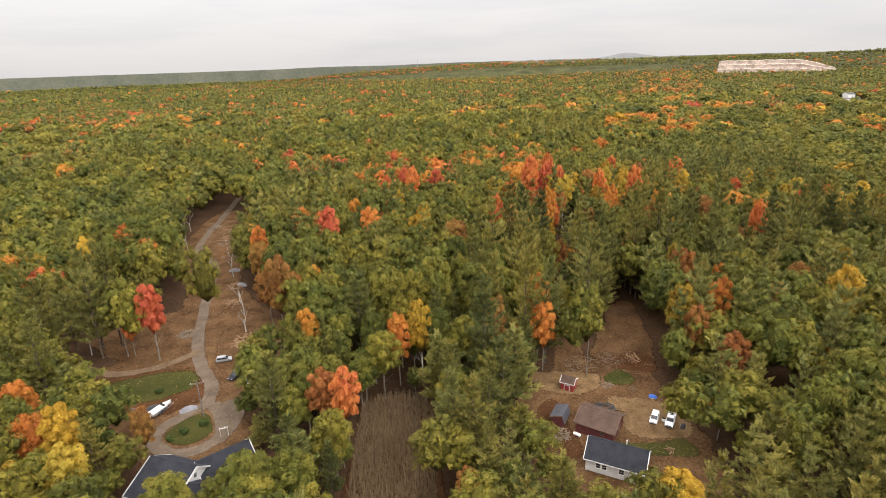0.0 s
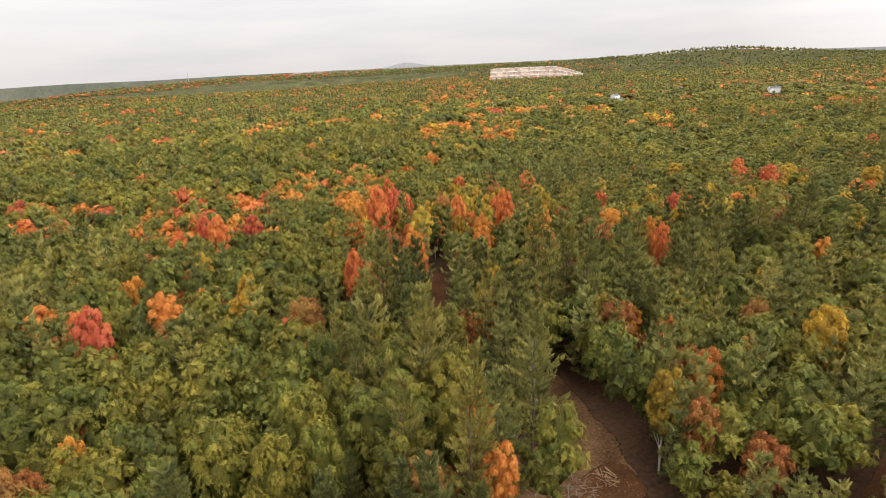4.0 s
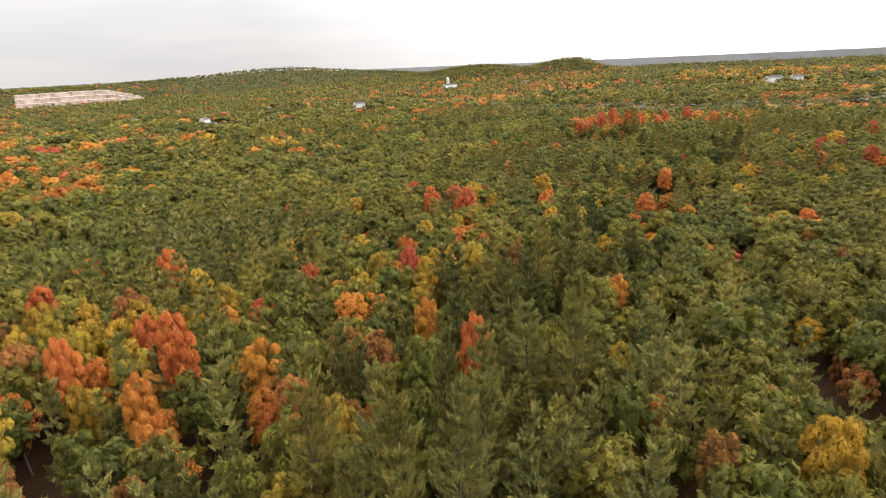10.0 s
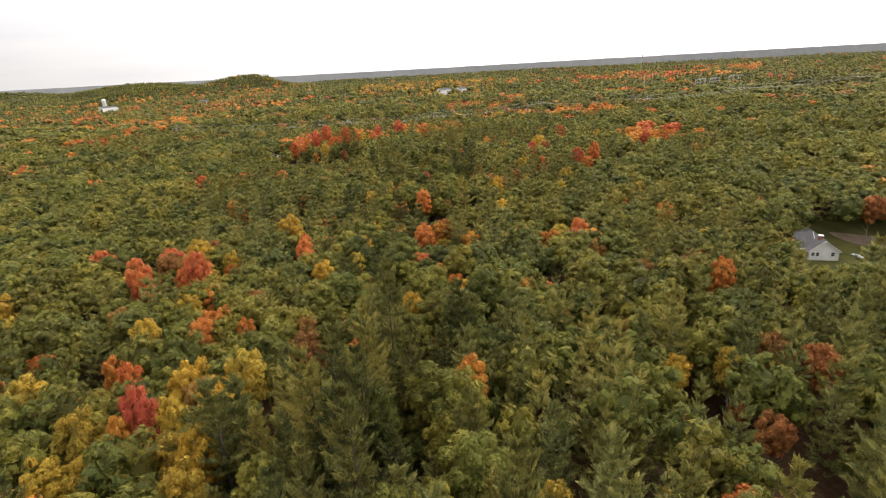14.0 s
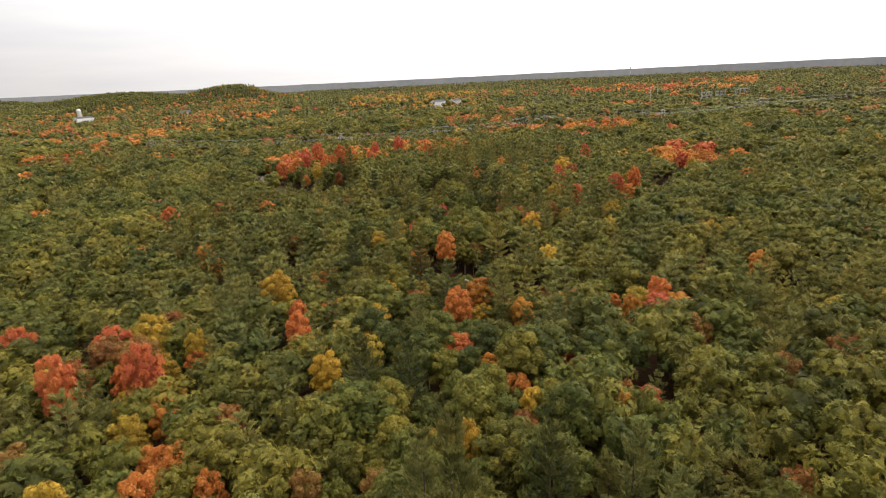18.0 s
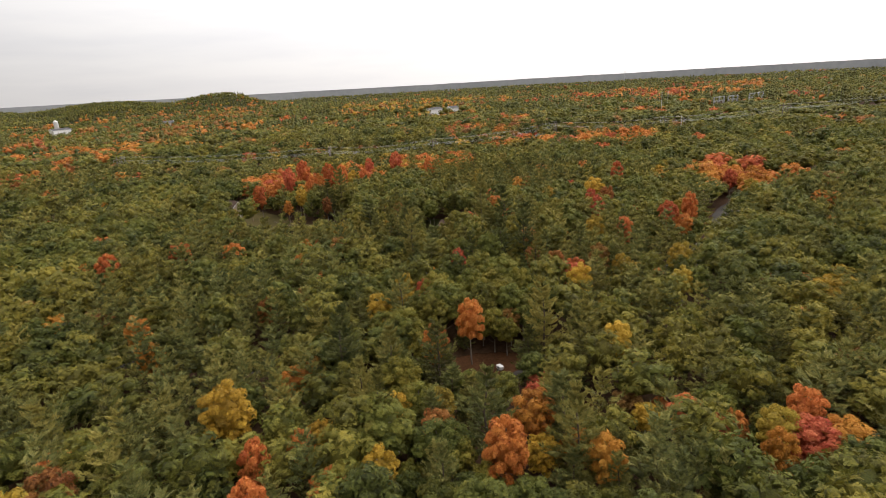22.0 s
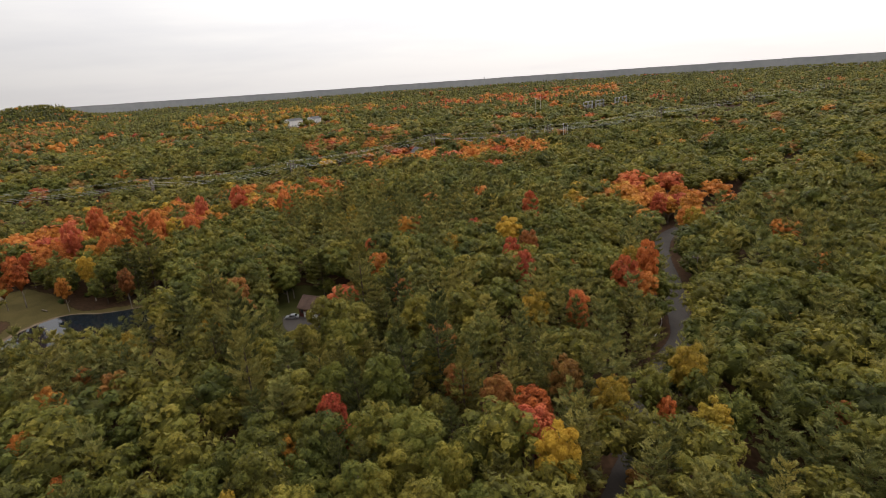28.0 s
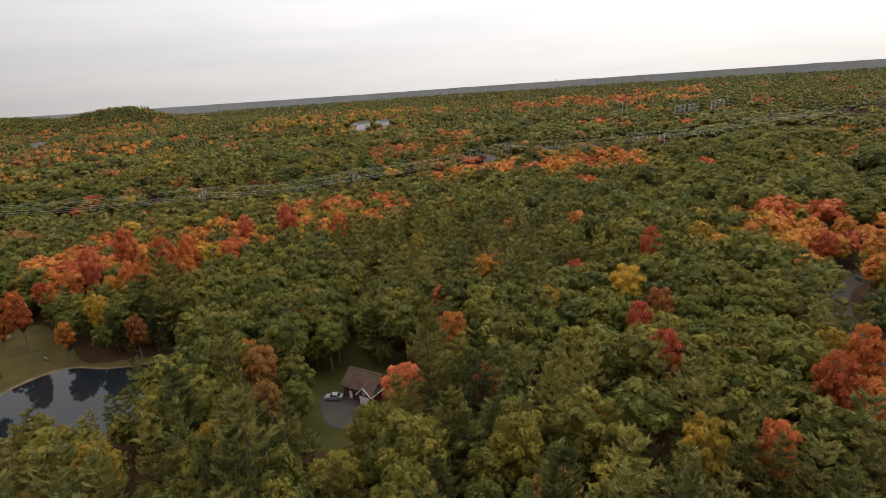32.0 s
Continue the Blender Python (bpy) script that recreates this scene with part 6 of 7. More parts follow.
def motor_boat(x, y, yaw):
    root = thing("motor_boat", "white motor boat with dark stripe on a trailer", "boat", x, y, None, yaw, own_size=True)
    bm, rings = bmesh.new(), []
    for k in range(9):
        u = k / 8
        yy = -3.1 + 6.3 * u
        w = 1.12 * (1 - max(0, u - 0.45) ** 1.8 * 3.0) if u > 0.45 else 1.12
        w = max(w, 0.05)
        keel, chine, deck = 0.55 + 0.5 * max(0, u - 0.6) ** 1.5 * 3, 0.85 + 0.35 * u * u, 1.5 + 0.28 * u
        rings.append([bm.verts.new(p) for p in ((-w, yy, deck), (-w * 0.86, yy, chine), (0, yy, keel), (w * 0.86, yy, chine), (w, yy, deck))])
    for r0, r1 in zip(rings, rings[1:]):
        for k in range(4):
            bm.faces.new((r0[k], r0[k + 1], r1[k + 1], r1[k]))
    bm.faces.new(rings[0][::-1])
    bmesh.ops.recalc_face_normals(bm, faces=bm.faces)
    part("hull", bm, M_GELCOAT, root)
    bm, rows = bmesh.new(), []
    for k in range(9):
        u = k / 8
        yy = -3.1 + 6.3 * u
        w = max(1.12 * (1 - max(0, u - 0.45) ** 1.8 * 3.0) if u > 0.45 else 1.12, 0.05)
        drop = 0.4 if 0.1 < u < 0.55 else 0.0
        z = 1.5 + 0.28 * u + 0.02
        rows.append([bm.verts.new(p) for p in ((-w, yy, z), (-w * 0.75, yy, z + 0.03), (-w * 0.72, yy, z - drop), (w * 0.72, yy, z - drop), (w * 0.75, yy, z + 0.03), (w, yy, z))])
    for r0, r1 in zip(rows, rows[1:]):
        for k in range(5):
            bm.faces.new((r0[k], r0[k + 1], r1[k + 1], r1[k]))
    bmesh.ops.recalc_face_normals(bm, faces=bm.faces)
    part("deck", bm, M_GELCOAT, root)
    for sx in (-1, 1):
        bm = bmesh.new()
        boxed(bm, sx * 1.03 - 0.1, sx * 1.03 + 0.1, -3.0, 0.6, 1.12, 1.28, 0.02)
        part("stripe", bm, M_NAVY, root, "dark blue hull stripe")
        bm = bmesh.new()
        boxed(bm, sx * 0.4 - 0.25, sx * 0.4 + 0.25, -0.9, -0.3, 1.2, 1.75, 0.06)
        part("seat", bm, M_WHITE, root)
    bm = bmesh.new()
    boxed(bm, -0.85, 0.85, -0.03, 0.03, 0, 0.55, 0.01, pose(0, 0.45, 1.62, -35))
    part("windshield", bm, M_GLASS, root, "raked dark windshield")
    bm = bmesh.new()
    boxed(bm, -0.25, 0.25, -3.65, -3.1, 1.15, 1.95, 0.1)
    boxed(bm, -0.1, 0.1, -3.5, -3.25, 0.4, 1.2, 0.03)
    part("outboard_motor", bm, M_WHITE, root)
    bm = bmesh.new()
    for sx in (-0.75, 0.75):
        boxed(bm, sx - 0.05, sx + 0.05, -2.8, 1.8, 0.45, 0.57)
        tube(bm, (sx, 1.8, 0.5), (0, 3.9, 0.5), 0.05, 0.05, 5)
    for yy in (-2.5, -0.5, 1.5):
        boxed(bm, -0.8, 0.8, yy - 0.05, yy + 0.05, 0.4, 0.5)
    tube(bm, (0, 3.7, 0), (0, 3.7, 0.6), 0.05, 0.05, 5)
    part("trailer_frame", bm, M_STEEL, root)
    wheel_set(root, [(-0.95, -1.2), (0.95, -1.2), (-0.95, -0.4), (0.95, -0.4)], 0.33)


motor_boat(-58.7, 96.8, -25)


def covered_vehicle(name, label, category, x, y, yaw, n, w, h, mat, seed):
    """A vehicle or boat under a draped cover, weighed down at the hem."""
    root = thing(name, label, category, x, y, None, yaw, own_size=True)
    rng = random.Random(seed)
    bm, rows = bmesh.new(), []
    for i in range(13):
        u = i / 12
        prof = h * (0.55 + 0.45 * math.sin(math.pi * min(1, max(0, u * 1.25 - 0.12))) ** 0.7)
        wid = w / 2 * (0.55 + 0.45 * math.sin(math.pi * (0.12 + 0.76 * u)))
        row = []
        for k in range(9):
            v = k / 8 * 2 - 1
            z = prof * (1 - abs(v) ** 3.2) + rng.uniform(-0.03, 0.03)
            row.append(bm.verts.new((v * wid + rng.uniform(-0.03, 0.03), (u - 0.5) * n, max(0.0, z))))
        rows.append(row)
    for r0, r1 in zip(rows, rows[1:]):
        for k in range(8):
            bm.faces.new((r0[k], r0[k + 1], r1[k + 1], r1[k]))
    bm.faces.new(rows[0][::-1])
    bm.faces.new(rows[-1])
    bmesh.ops.recalc_face_normals(bm, faces=bm.faces)
    part("cover", bm, mat, root)
    bm = bmesh.new()
    for sx in (-1, 1):
        tube(bm, (sx * w * 0.5, -n * 0.4, 0.05), (sx * w * 0.5, n * 0.4, 0.05), 0.03, 0.03, 5)
    part("rope", bm, M_PALEPOLE, root)


covered_vehicle("covered_car", "car under a grey cover beside a drive", "car", -53.2, 96.9, -60, 4.4, 2.0, 1.35, M_TARP_GREY, 3)
covered_vehicle("covered_boat", "small boat under a black tarpaulin beside a motor boat", "boat", -61.2, 97.0, -25, 4.8, 2.0, 1.5, M_TARP_DARK, 4)
car("car", "silver estate car parked on bare dirt", -53.0, 116.6, 106, M_SILVER, "suv")
car("pickup_truck", "black pickup truck parked by a gravel road", -47.6, 109.4, -22, M_CARDARK, "pickup")
car("car", "white car half hidden by an oak", -43.6, 106.6, -40, M_CARWHITE, "sedan")


def red_trailer(x, y, yaw):
    root = thing("utility_trailer", "small red utility trailer on reddish ground", "trailer", x, y, None, yaw, own_size=True)
    bm = bmesh.new()
    for sx in (-0.7, 0.7):
        boxed(bm, sx - 0.06, sx + 0.06, -1.3, 1.3, 0.45, 0.7, 0.01)
    for yy in (-1.25, -0.4, 0.4, 1.25):
        boxed(bm, -0.7, 0.7, yy - 0.05, yy + 0.05, 0.45, 0.55)
    tube(bm, (0, 1.3, 0.5), (0, 2.5, 0.45), 0.06, 0.05, 6)
    tube(bm, (0, 2.3, 0), (0, 2.3, 0.45), 0.05, 0.05, 5)
    part("frame", bm, M_RED, root)
    for k in range(5):
        bm = bmesh.new()
        boxed(bm, -0.66 + k * 0.27, -0.43 + k * 0.27, -1.25, 1.25, 0.56, 0.6)
        part("plank", bm, M_BOARDS, root)
    wheel_set(root, [(-0.9, -0.2), (0.9, -0.2)], 0.32)


red_trailer(-64.8, 97.2, 70)
utility_pole(-49.2, 94.6, 8.5, 20, "brown utility pole with a lamp beside a drive", arms=1)
utility_pole(-78, 120.3, 8.5, 60, "weathered utility pole beside a dirt road", arms=1)
pile("woodpile", "heap of cut logs and slabs on churned dirt", "woodpile", -49.5, 126.5, 4.6, 1.6, 130, M_LOG, 5, 2.0, 0.13)
pile("woodpile", "scattered split logs on churned dirt", "woodpile", -44.8, 124.5, 3.6, 1.1, 90, M_LOG, 6, 1.6, 0.11)
pile("brush_pile", "grey heap of cut branches beside a gravel road", "brush pile", -68, 131.4, 2.6, 1.3, 90, M_BRUSH, 7, 2.6, 0.05)
for k, (px, py, rr) in enumerate(((-88, 216, 4), (-80, 204, 4), (-90, 226, 4), (-78, 192, 3), (-66, 164, 3), (-84, 210, 5), (-63, 150, 2.5), (-99, 232, 3))):
    pile("brush_pile", "pale heap of slash strewn over cleared ground", "brush pile", px, py, rr, 0.8, 70, M_BRUSH if k % 2 else M_LOG, 20 + k, 2.6, 0.07)
for k, (px, py) in enumerate(((-64.5, 164.2), (-71.5, 177.5))):
    covered_vehicle("covered_trailer", "trailer load under a pale grey cover", "trailer", px, py, 70 + 30 * k, 4.5, 1.9, 1.4, M_TARP_GREY, 30 + k)


def torn_shed(x, y, yaw):
    root = gable_house("shed", "old shed with a patched pale roof among trees", x, y, yaw, 6.0, 4.2, 2.0, 3.0, M_BOARDS, M_METAL, M_BOARDS, doors=[("s", 0, 0.9, 1.8, M_BOARDS)], category="shed")
    for k in range(4):
        bm = bmesh.new()
        boxed(bm, -2.6 + k * 1.5, -1.5 + k * 1.5, -1.6, -0.5, 0, 0.03, 0, pose(0, 0, 2.95, 22))
        part("patch", bm, M_WHITE if k % 2 else M_TARP_GREY, root)


torn_shed(-36.8, 106.6, -8)
for k, (px, py, tall, lf) in enumerate(((-38.1, 113.1, 11, "rust"), (-36.0, 115.0, 12, "rust"), (-42.2, 114.8, 8, None), (-52.6, 131.5, 12, None), (-56.5, 142, 11, None), (-97, 200, 12, None), (-92, 184, 10, None), (-105, 215, 13, None), (-108, 228, 12, None),
                                        (17, 165, 11, None), (-70, 172, 13, "rust"), (116, 168, 11, "rust"), (-88, 122, 10, None))):
    bare_tree("pale bare-branched tree with thin rusty leaves" if lf else "pale bare tree with grey branches", px, py, tall, 60 + k, M_BIRCH, lf)
shrub(-51, 89.5, 1.1, 1), shrub(-48, 92, 1.3, 2), shrub(-52.5, 87.5, 0.8, 3), shrub(-62.5, 103.5, 0.9, 4)

for k, (px, py, tall) in enumerate(((9.8, 179.4, 12), (209.2, 208.7, 11), (342.1, 144.5, 12))):
    bare_tree("grey leafless tree standing in the woods", px, py, tall, 140 + k, M_BIRCH, None)

# ---- bed of dry reeds ----


def reed_bed():
    rng = np.random.default_rng(31)
    xs, ys = rng.uniform(-18, 0, 15000), rng.uniform(61, 101, 15000)
    ok = inside(CORN, xs, ys)
    xs, ys = xs[ok], ys[ok]
    n = len(xs)
    h = rng.uniform(1.2, 2.4, n)
    a = rng.uniform(0, 6.28, n)
    lean = rng.normal(0, 0.25, (n, 2))
    zb = land(xs, ys)
    w = rng.uniform(0.07, 0.17, n)
    v = np.stack([np.stack([xs - np.cos(a) * w, ys - np.sin(a) * w, zb], 1), np.stack([xs + np.cos(a) * w, ys + np.sin(a) * w, zb], 1), np.stack([xs + lean[:, 0], ys + lean[:, 1], zb + h], 1)], 1).reshape(-1, 3)
    me = tri_mesh("dry_reeds", v, np.arange(n * 3).reshape(-1, 3), rng.uniform(0, 1, n), [M_REED])
    tagged(new("dry_reeds", me), "dense bed of dry brown reeds", "reeds", kind="stuff")


reed_bed()

# ---- litter on the open ground ----


def ground_litter(name, label, area, count, mat, size, seed):
    """Fallen leaves and chips lying on bare ground."""
    rng = np.random.default_rng(seed)
    xs0, ys0 = [p[0] for p in area], [p[1] for p in area]
    xs, ys = rng.uniform(min(xs0), max(xs0), count), rng.uniform(min(ys0), max(ys0), count)
    drift = np.array([noise.noise(Vector((a * 0.16, b * 0.16, seed))) + 0.5 * noise.noise(Vector((a * 0.6, b * 0.6, seed))) for a, b in zip(xs, ys)])
    ok = inside(area, xs, ys) & (drift > rng.uniform(-0.45, 0.45, count)) & (along(GRAVEL, xs, ys) > 1.7)
    xs, ys = xs[ok], ys[ok]
    L = Leaves()
    places = np.stack([xs, ys, land(xs, ys) + 0.24], 1)
    L.tufts(rng, places, np.tile(np.array([0, 0, 1.0]), (len(xs), 1)), size, 0.45, 0.35)
    v, f, t = L.arrays()
    tagged(new(name, tri_mesh(name, v, f, np.clip(t + rng.normal(0, 0.25, len(t)), 0, 1), [mat], None, 0.0)), label, "litter", kind="stuff")


M_CHIPS = foliage("pale_chips", [(0.08, 0.05, 0.028), (0.20, 0.14, 0.085), (0.40, 0.32, 0.22)])
ground_litter("fallen_leaves", "rusty fallen leaves strewn over a yard", YARD, 9000, LEAF["rust"], 0.13, 61)
ground_litter("wood_chips", "pale wood chips and straw strewn over a yard", YARD, 8000, M_CHIPS, 0.12, 62)
ground_litter("fallen_leaves", "rusty fallen leaves strewn over a clearing", CLEARED, 16000, LEAF["rust"], 0.15, 63)
ground_litter("wood_chips", "pale wood chips strewn over a clearing", CLEARED, 14000, M_CHIPS, 0.14, 64)

# ---- second clearing: yard with house, barn and sheds ----
patch("yard_straw", [(20, 101), (27, 98), (33, 101), (33, 106), (25, 107), (19, 106)], M_STRAW, 0.15, "pale straw-strewn ground beside a shed", 0.9)
patch("yard_grass", [(30, 83), (37, 82), (43, 82.5), (44, 79), (36, 79), (33, 80)], M_LAWN, 0.15, "thin green grass behind a house", 0.7, soft=1.8)
patch("yard_parking", [(34, 96), (43, 95), (46, 88), (44, 83.5), (36, 84), (33, 90)], M_STRAW, 0.14, "sandy parking place in a yard", 0.8)
patch("yard_moss", [(35, 104), (38, 107), (41, 105), (40, 102), (36, 101.5)], M_LAWN, 0.16, "small green weedy patch", 0.6, soft=2.0)
patch("yard_brown", [(18, 92), (22, 96), (23, 88), (24, 84), (23, 79), (18, 82)], M_NEEDLES, 0.14, "dark brown trodden ground by sheds", 0.7, soft=1.8)
patch("yard_brown", [(36, 112), (47, 114), (47, 106), (42, 107), (38, 108)], M_NEEDLES, 0.15, "reddish brown leaf-covered ground in a yard", 0.9, soft=1.8)
gable_house("house", "single-storey pale house with a dark shingle roof", 28.9, 76.5, -27, 9.4, 5.8, 2.6, 4.7, M_SIDING, M_ROOF_DARK,
            windows=[("s", -2.6, 1.5, 0.85, 1.1), ("s", -1.6, 1.5, 0.85, 1.1), ("s", 1.2, 1.5, 0.9, 1.1), ("e", 0, 1.5, 0.9, 1.1), ("w", 0, 1.5, 0.9, 1.1)], doors=[("s", 3.2, 0.95, 2.03, M_WHITE), ("n", 0.5, 0.95, 2.03, M_WHITE)])
vent = thing("roof_vent", "white vent pipe on a dark roof", "vent", 30.6, 77.2, 3.9)
bm = bmesh.new()
tube(bm, (0, 0, 0), (0, 0, 0.9), 0.09, 0.09, 8)
part("pipe", bm, M_WHITE, vent)
bm = bmesh.new()
tube(bm, (0, 0, 0.9), (0, 0, 1.0), 0.15, 0.12, 8)
part("cap", bm, M_WHITE, vent)
gable_house("barn", "low dark red barn with a worn brown roof", 28.9, 86.9, -34, 7.0, 6.4, 2.3, 3.9, M_DARKRED, M_ROOF_BROWN, M_BOARDS, doors=[("e", 0.3, 2.0, 2.0, M_BOARDS)], windows=[("s", 1.5, 1.3, 0.7, 0.6)], category="barn")
gable_house("shed", "small dark shed with a grey metal roof", 22.0, 89.6, 62, 3.6, 2.2, 1.9, 2.5, M_DARKRED, M_METAL, M_BOARDS, skew=-0.9, doors=[("s", -0.6, 0.9, 1.9, M_BOARDS), ("s", 0.8, 0.9, 1.9, M_BOARDS)], category="shed")
gable_house("shed", "little red shed with white trim and brown roof", 26.2, 100.6, -30, 2.7, 2.5, 1.9, 2.7, M_RED, M_ROOF_BROWN, M_SIDING, doors=[("s", 0.0, 1.3, 1.7, M_RED)], category="shed", over=0.2)
car("car", "white car parked on sandy ground", 40.1, 88.8, -31, M_CARWHITE, "suv")
work_truck = car("pickup_truck", "white work pickup loaded with dark gear", 42.8, 87.9, -31, M_CARWHITE, "pickup")
pile("gear_heap", "dark gear lying on a pickup bed", "gear", 43.45, 89.05, 0.6, 0.45, 24, M_TARP_DARK, 9, 0.9, 0.07).location.z = 0.85
open_door = new("door")
open_door.parent = work_truck
open_door.matrix_basis = pose(-0.95, -1.15, 0.45, 0, 0, 0)
bm = bmesh.new()
boxed(bm, -0.95, 0, -0.05, 0.05, 0, 0.75, 0.03)
o = new("door_panel", bm_mesh("door_panel", bm, M_CARWHITE))
o.parent = open_door
bm = bmesh.new()
boxed(bm, -0.85, -0.1, -0.03, 0.03, 0.75, 1.2, 0.02)
o = new("pane", bm_mesh("pane", bm, M_GLASS))
o.parent = open_door
covered_vehicle("garden_tractor", "small garden tractor under a dark cover", "tractor", 44.6, 86.4, -35, 2.0, 1.3, 0.9, M_TARP_DARK, 12)
tank = thing("propane_tank", "white horizontal propane tank on feet", "tank", 24.1, 84.7, None, -38, own_size=True)
bm = bmesh.new()
for k, (u, r) in enumerate(((-1.0, 0.02), (-0.95, 0.22), (-0.8, 0.36), (-0.5, 0.4), (0.5, 0.4), (0.8, 0.36), (0.95, 0.22))):
    nxt = ((-0.95, 0.22), (-0.8, 0.36), (-0.5, 0.4), (0.5, 0.4), (0.8, 0.36), (0.95, 0.22), (1.0, 0.02))[k]
    tube(bm, (u, 0, 0.62), (nxt[0], 0, 0.62), r, nxt[1], 12)
part("shell", bm, M_WHITE, tank)
for sx in (-0.6, 0.6):
    bm = bmesh.new()
    boxed(bm, sx - 0.06, sx + 0.06, -0.3, 0.3, -0.1, 0.4)
    part("foot", bm, M_STEEL, tank)
bm = bmesh.new()
tube(bm, (0, 0, 1.0), (0, 0, 1.16), 0.14, 0.12, 8)
part("valve_dome", bm, M_PALEPOLE, tank)
covered_vehicle("tarpaulin", "crumpled bright blue tarpaulin over a small heap", "tarpaulin", 42.6, 96.2, 60, 2.0, 1.6, 0.7, M_TARP_BLUE, 14)
pile("brush_pile", "pale heap of brush beside a shed", "brush pile", 21.2, 85.4, 1.9, 1.2, 80, M_BRUSH, 41, 1.8, 0.05)
pile("brush_pile", "pale sticks heaped on a yard", "brush pile", 34.5, 100.8, 1.3, 0.8, 30, M_BRUSH, 42, 1.6, 0.05)
pile("woodpile", "dark scrap heap behind a barn", "scrap heap", 31.6, 92.6, 2.4, 1.1, 70, M_TARP_DARK, 43, 1.6, 0.1)
pile("woodpile", "pale planks lying by a barn", "woodpile", 34.2, 91.0, 2.0, 0.5, 24, M_LOG, 44, 2.4, 0.07)
pile("woodpile", "stack of pale poles at the edge of a yard", "woodpile", 43.5, 111.6, 1.7, 0.5, 20, M_LOG, 45, 2.6, 0.08)
pile("brush_pile", "pale twigs strewn over a yard", "brush pile", 37.8, 111.2, 3.4, 0.3, 60, M_BRUSH, 46, 1.8, 0.05)
pile("brush_pile", "pale litter of sticks on bare ground", "brush pile", 31.0, 110.0, 3.6, 0.3, 60, M_BRUSH, 47, 1.6, 0.05)
pile("woodpile", "few pale logs on a yard", "woodpile", 39.5, 80.0, 0.9, 0.35, 9, M_LOG, 48, 0.9, 0.14)
post = thing("garden_post", "thin weathered post with a hoop in a yard", "post", 38.6, 97.2)
bm = bmesh.new()
tube(bm, (0, 0, -0.2), (0, 0, 2.6), 0.05, 0.035, 6)
part("pole", bm, M_POLE, post)
bm = bmesh.new()
for k in range(14):
    a0, a1 = k * 6.2832 / 14, (k + 1) * 6.2832 / 14
    tube(bm, (math.cos(a0) * 0.7, math.sin(a0) * 0.7, 1.7), (math.cos(a1) * 0.7, math.sin(a1) * 0.7, 1.7), 0.03, 0.03, 4)
tube(bm, (-0.7, 0, 1.7), (0.7, 0, 1.7), 0.02, 0.02, 4)
part("hoop", bm, M_POLE, post)
utility_pole(31.1, 104.8, 9.0, 0, "slender weathered pole standing in a yard", M_POLE, 0, 0.12)

# ---- white house by the lane ----
patch("house_drive", [(206, 19), (199, 10), (190, 6), (187, 10), (192, 16), (197, 20)], M_GRAVEL, 0.16, "grey gravel drive beside a lawn", 0.3, soft=1.4)
gable_house("house", "white house with a grey shingle roof on a lawn", 193.2, 34.6, -18, 12.0, 7.4, 2.4, 5.2, M_WHITE, M_ROOF_GREY, M_WHITE,
            windows=[("w", -2.6, 1.5, 0.9, 1.1), ("w", -1.5, 1.5, 0.9, 1.1), ("w", 2.2, 1.5, 1.0, 1.2), ("n", -3, 1.5, 1.1, 1.2), ("n", 1, 1.5, 1.1, 1.2)], doors=[("n", 3.6, 0.95, 2.05, M_WHITE)], chimney=(-3.5, 0.4, 0.9, 6.0))
gable_house("house_wing", "white cross wing with a grey shingle roof", 195.0, 40.2, 72, 9.0, 7.0, 2.6, 5.9, M_WHITE, M_ROOF_GREY, M_WHITE, windows=[("n", 0, 1.5, 1.0, 1.1)], category="house")
gable_house("garage", "grey-roofed outbuilding on a lawn", 185.0, 13.5, 60, 8.0, 6.0, 2.6, 4.2, M_WHITE, M_ROOF_GREY, M_WHITE, windows=[("w", 0, 1.5, 1.0, 1.0)], doors=[("n", 0, 2.4, 2.1, M_SIDING)], category="garage")


def flower_bed(x, y):
    rng = np.random.default_rng(77)
    root = thing("flower_bed", "bed of white flowers on a lawn", "flower bed", x, y, float(land(x, y)) + 0.1)
    L = Leaves()
    p = rng.uniform(-1, 1, (160, 3)) * np.array([2.4, 1.2, 0.0]) + np.array([0, 0, 0.3])
    L.tufts(rng, p, np.tile(np.array([0, 0, 1.0]), (160, 1)), 0.24, 0.4, 0.5)
    o = new("leaves", tri_mesh("leaves", *L.arrays(), [M_GREENHEDGE]))
    o.parent = root
    L = Leaves()
    p = rng.uniform(-1, 1, (70, 3)) * np.array([2.2, 1.0, 0.1]) + np.array([0, 0, 0.55])
    L.tufts(rng, p, np.tile(np.array([0, 0, 1.0]), (70, 1)), 0.18, 0.4, 0.4)
    o = new("blossoms", tri_mesh("blossoms", *L.arrays(), [M_WHITE]))
    o.parent = root


flower_bed(186.8, 26.4)

# ---- the road: parked trailer, guard rails ----
patch("verge", [(239, 146), (245, 146), (247, 138), (244, 129), (237, 129), (235, 137)], M_NEEDLES, 0.11, "brown leaf-covered road verge", 0.6)
sign = thing("box_trailer", "small white box trailer parked by the road", "trailer", 239.4, 135.5, None, 25, own_size=True)
bm = bmesh.new()
boxed(bm, -0.9, 0.9, -0.6, 0.6, 0.45, 1.35, 0.06)
part("box", bm, M_WHITE, sign)
bm = bmesh.new()
boxed(bm, -0.5, 0.3, -0.62, 0.62, 0.8, 1.1, 0.01)
part("stripe", bm, M_BLACK, sign)
bm = bmesh.new()
tube(bm, (0.9, 0, 0.5), (1.7, 0, 0.45), 0.05, 0.04, 6)
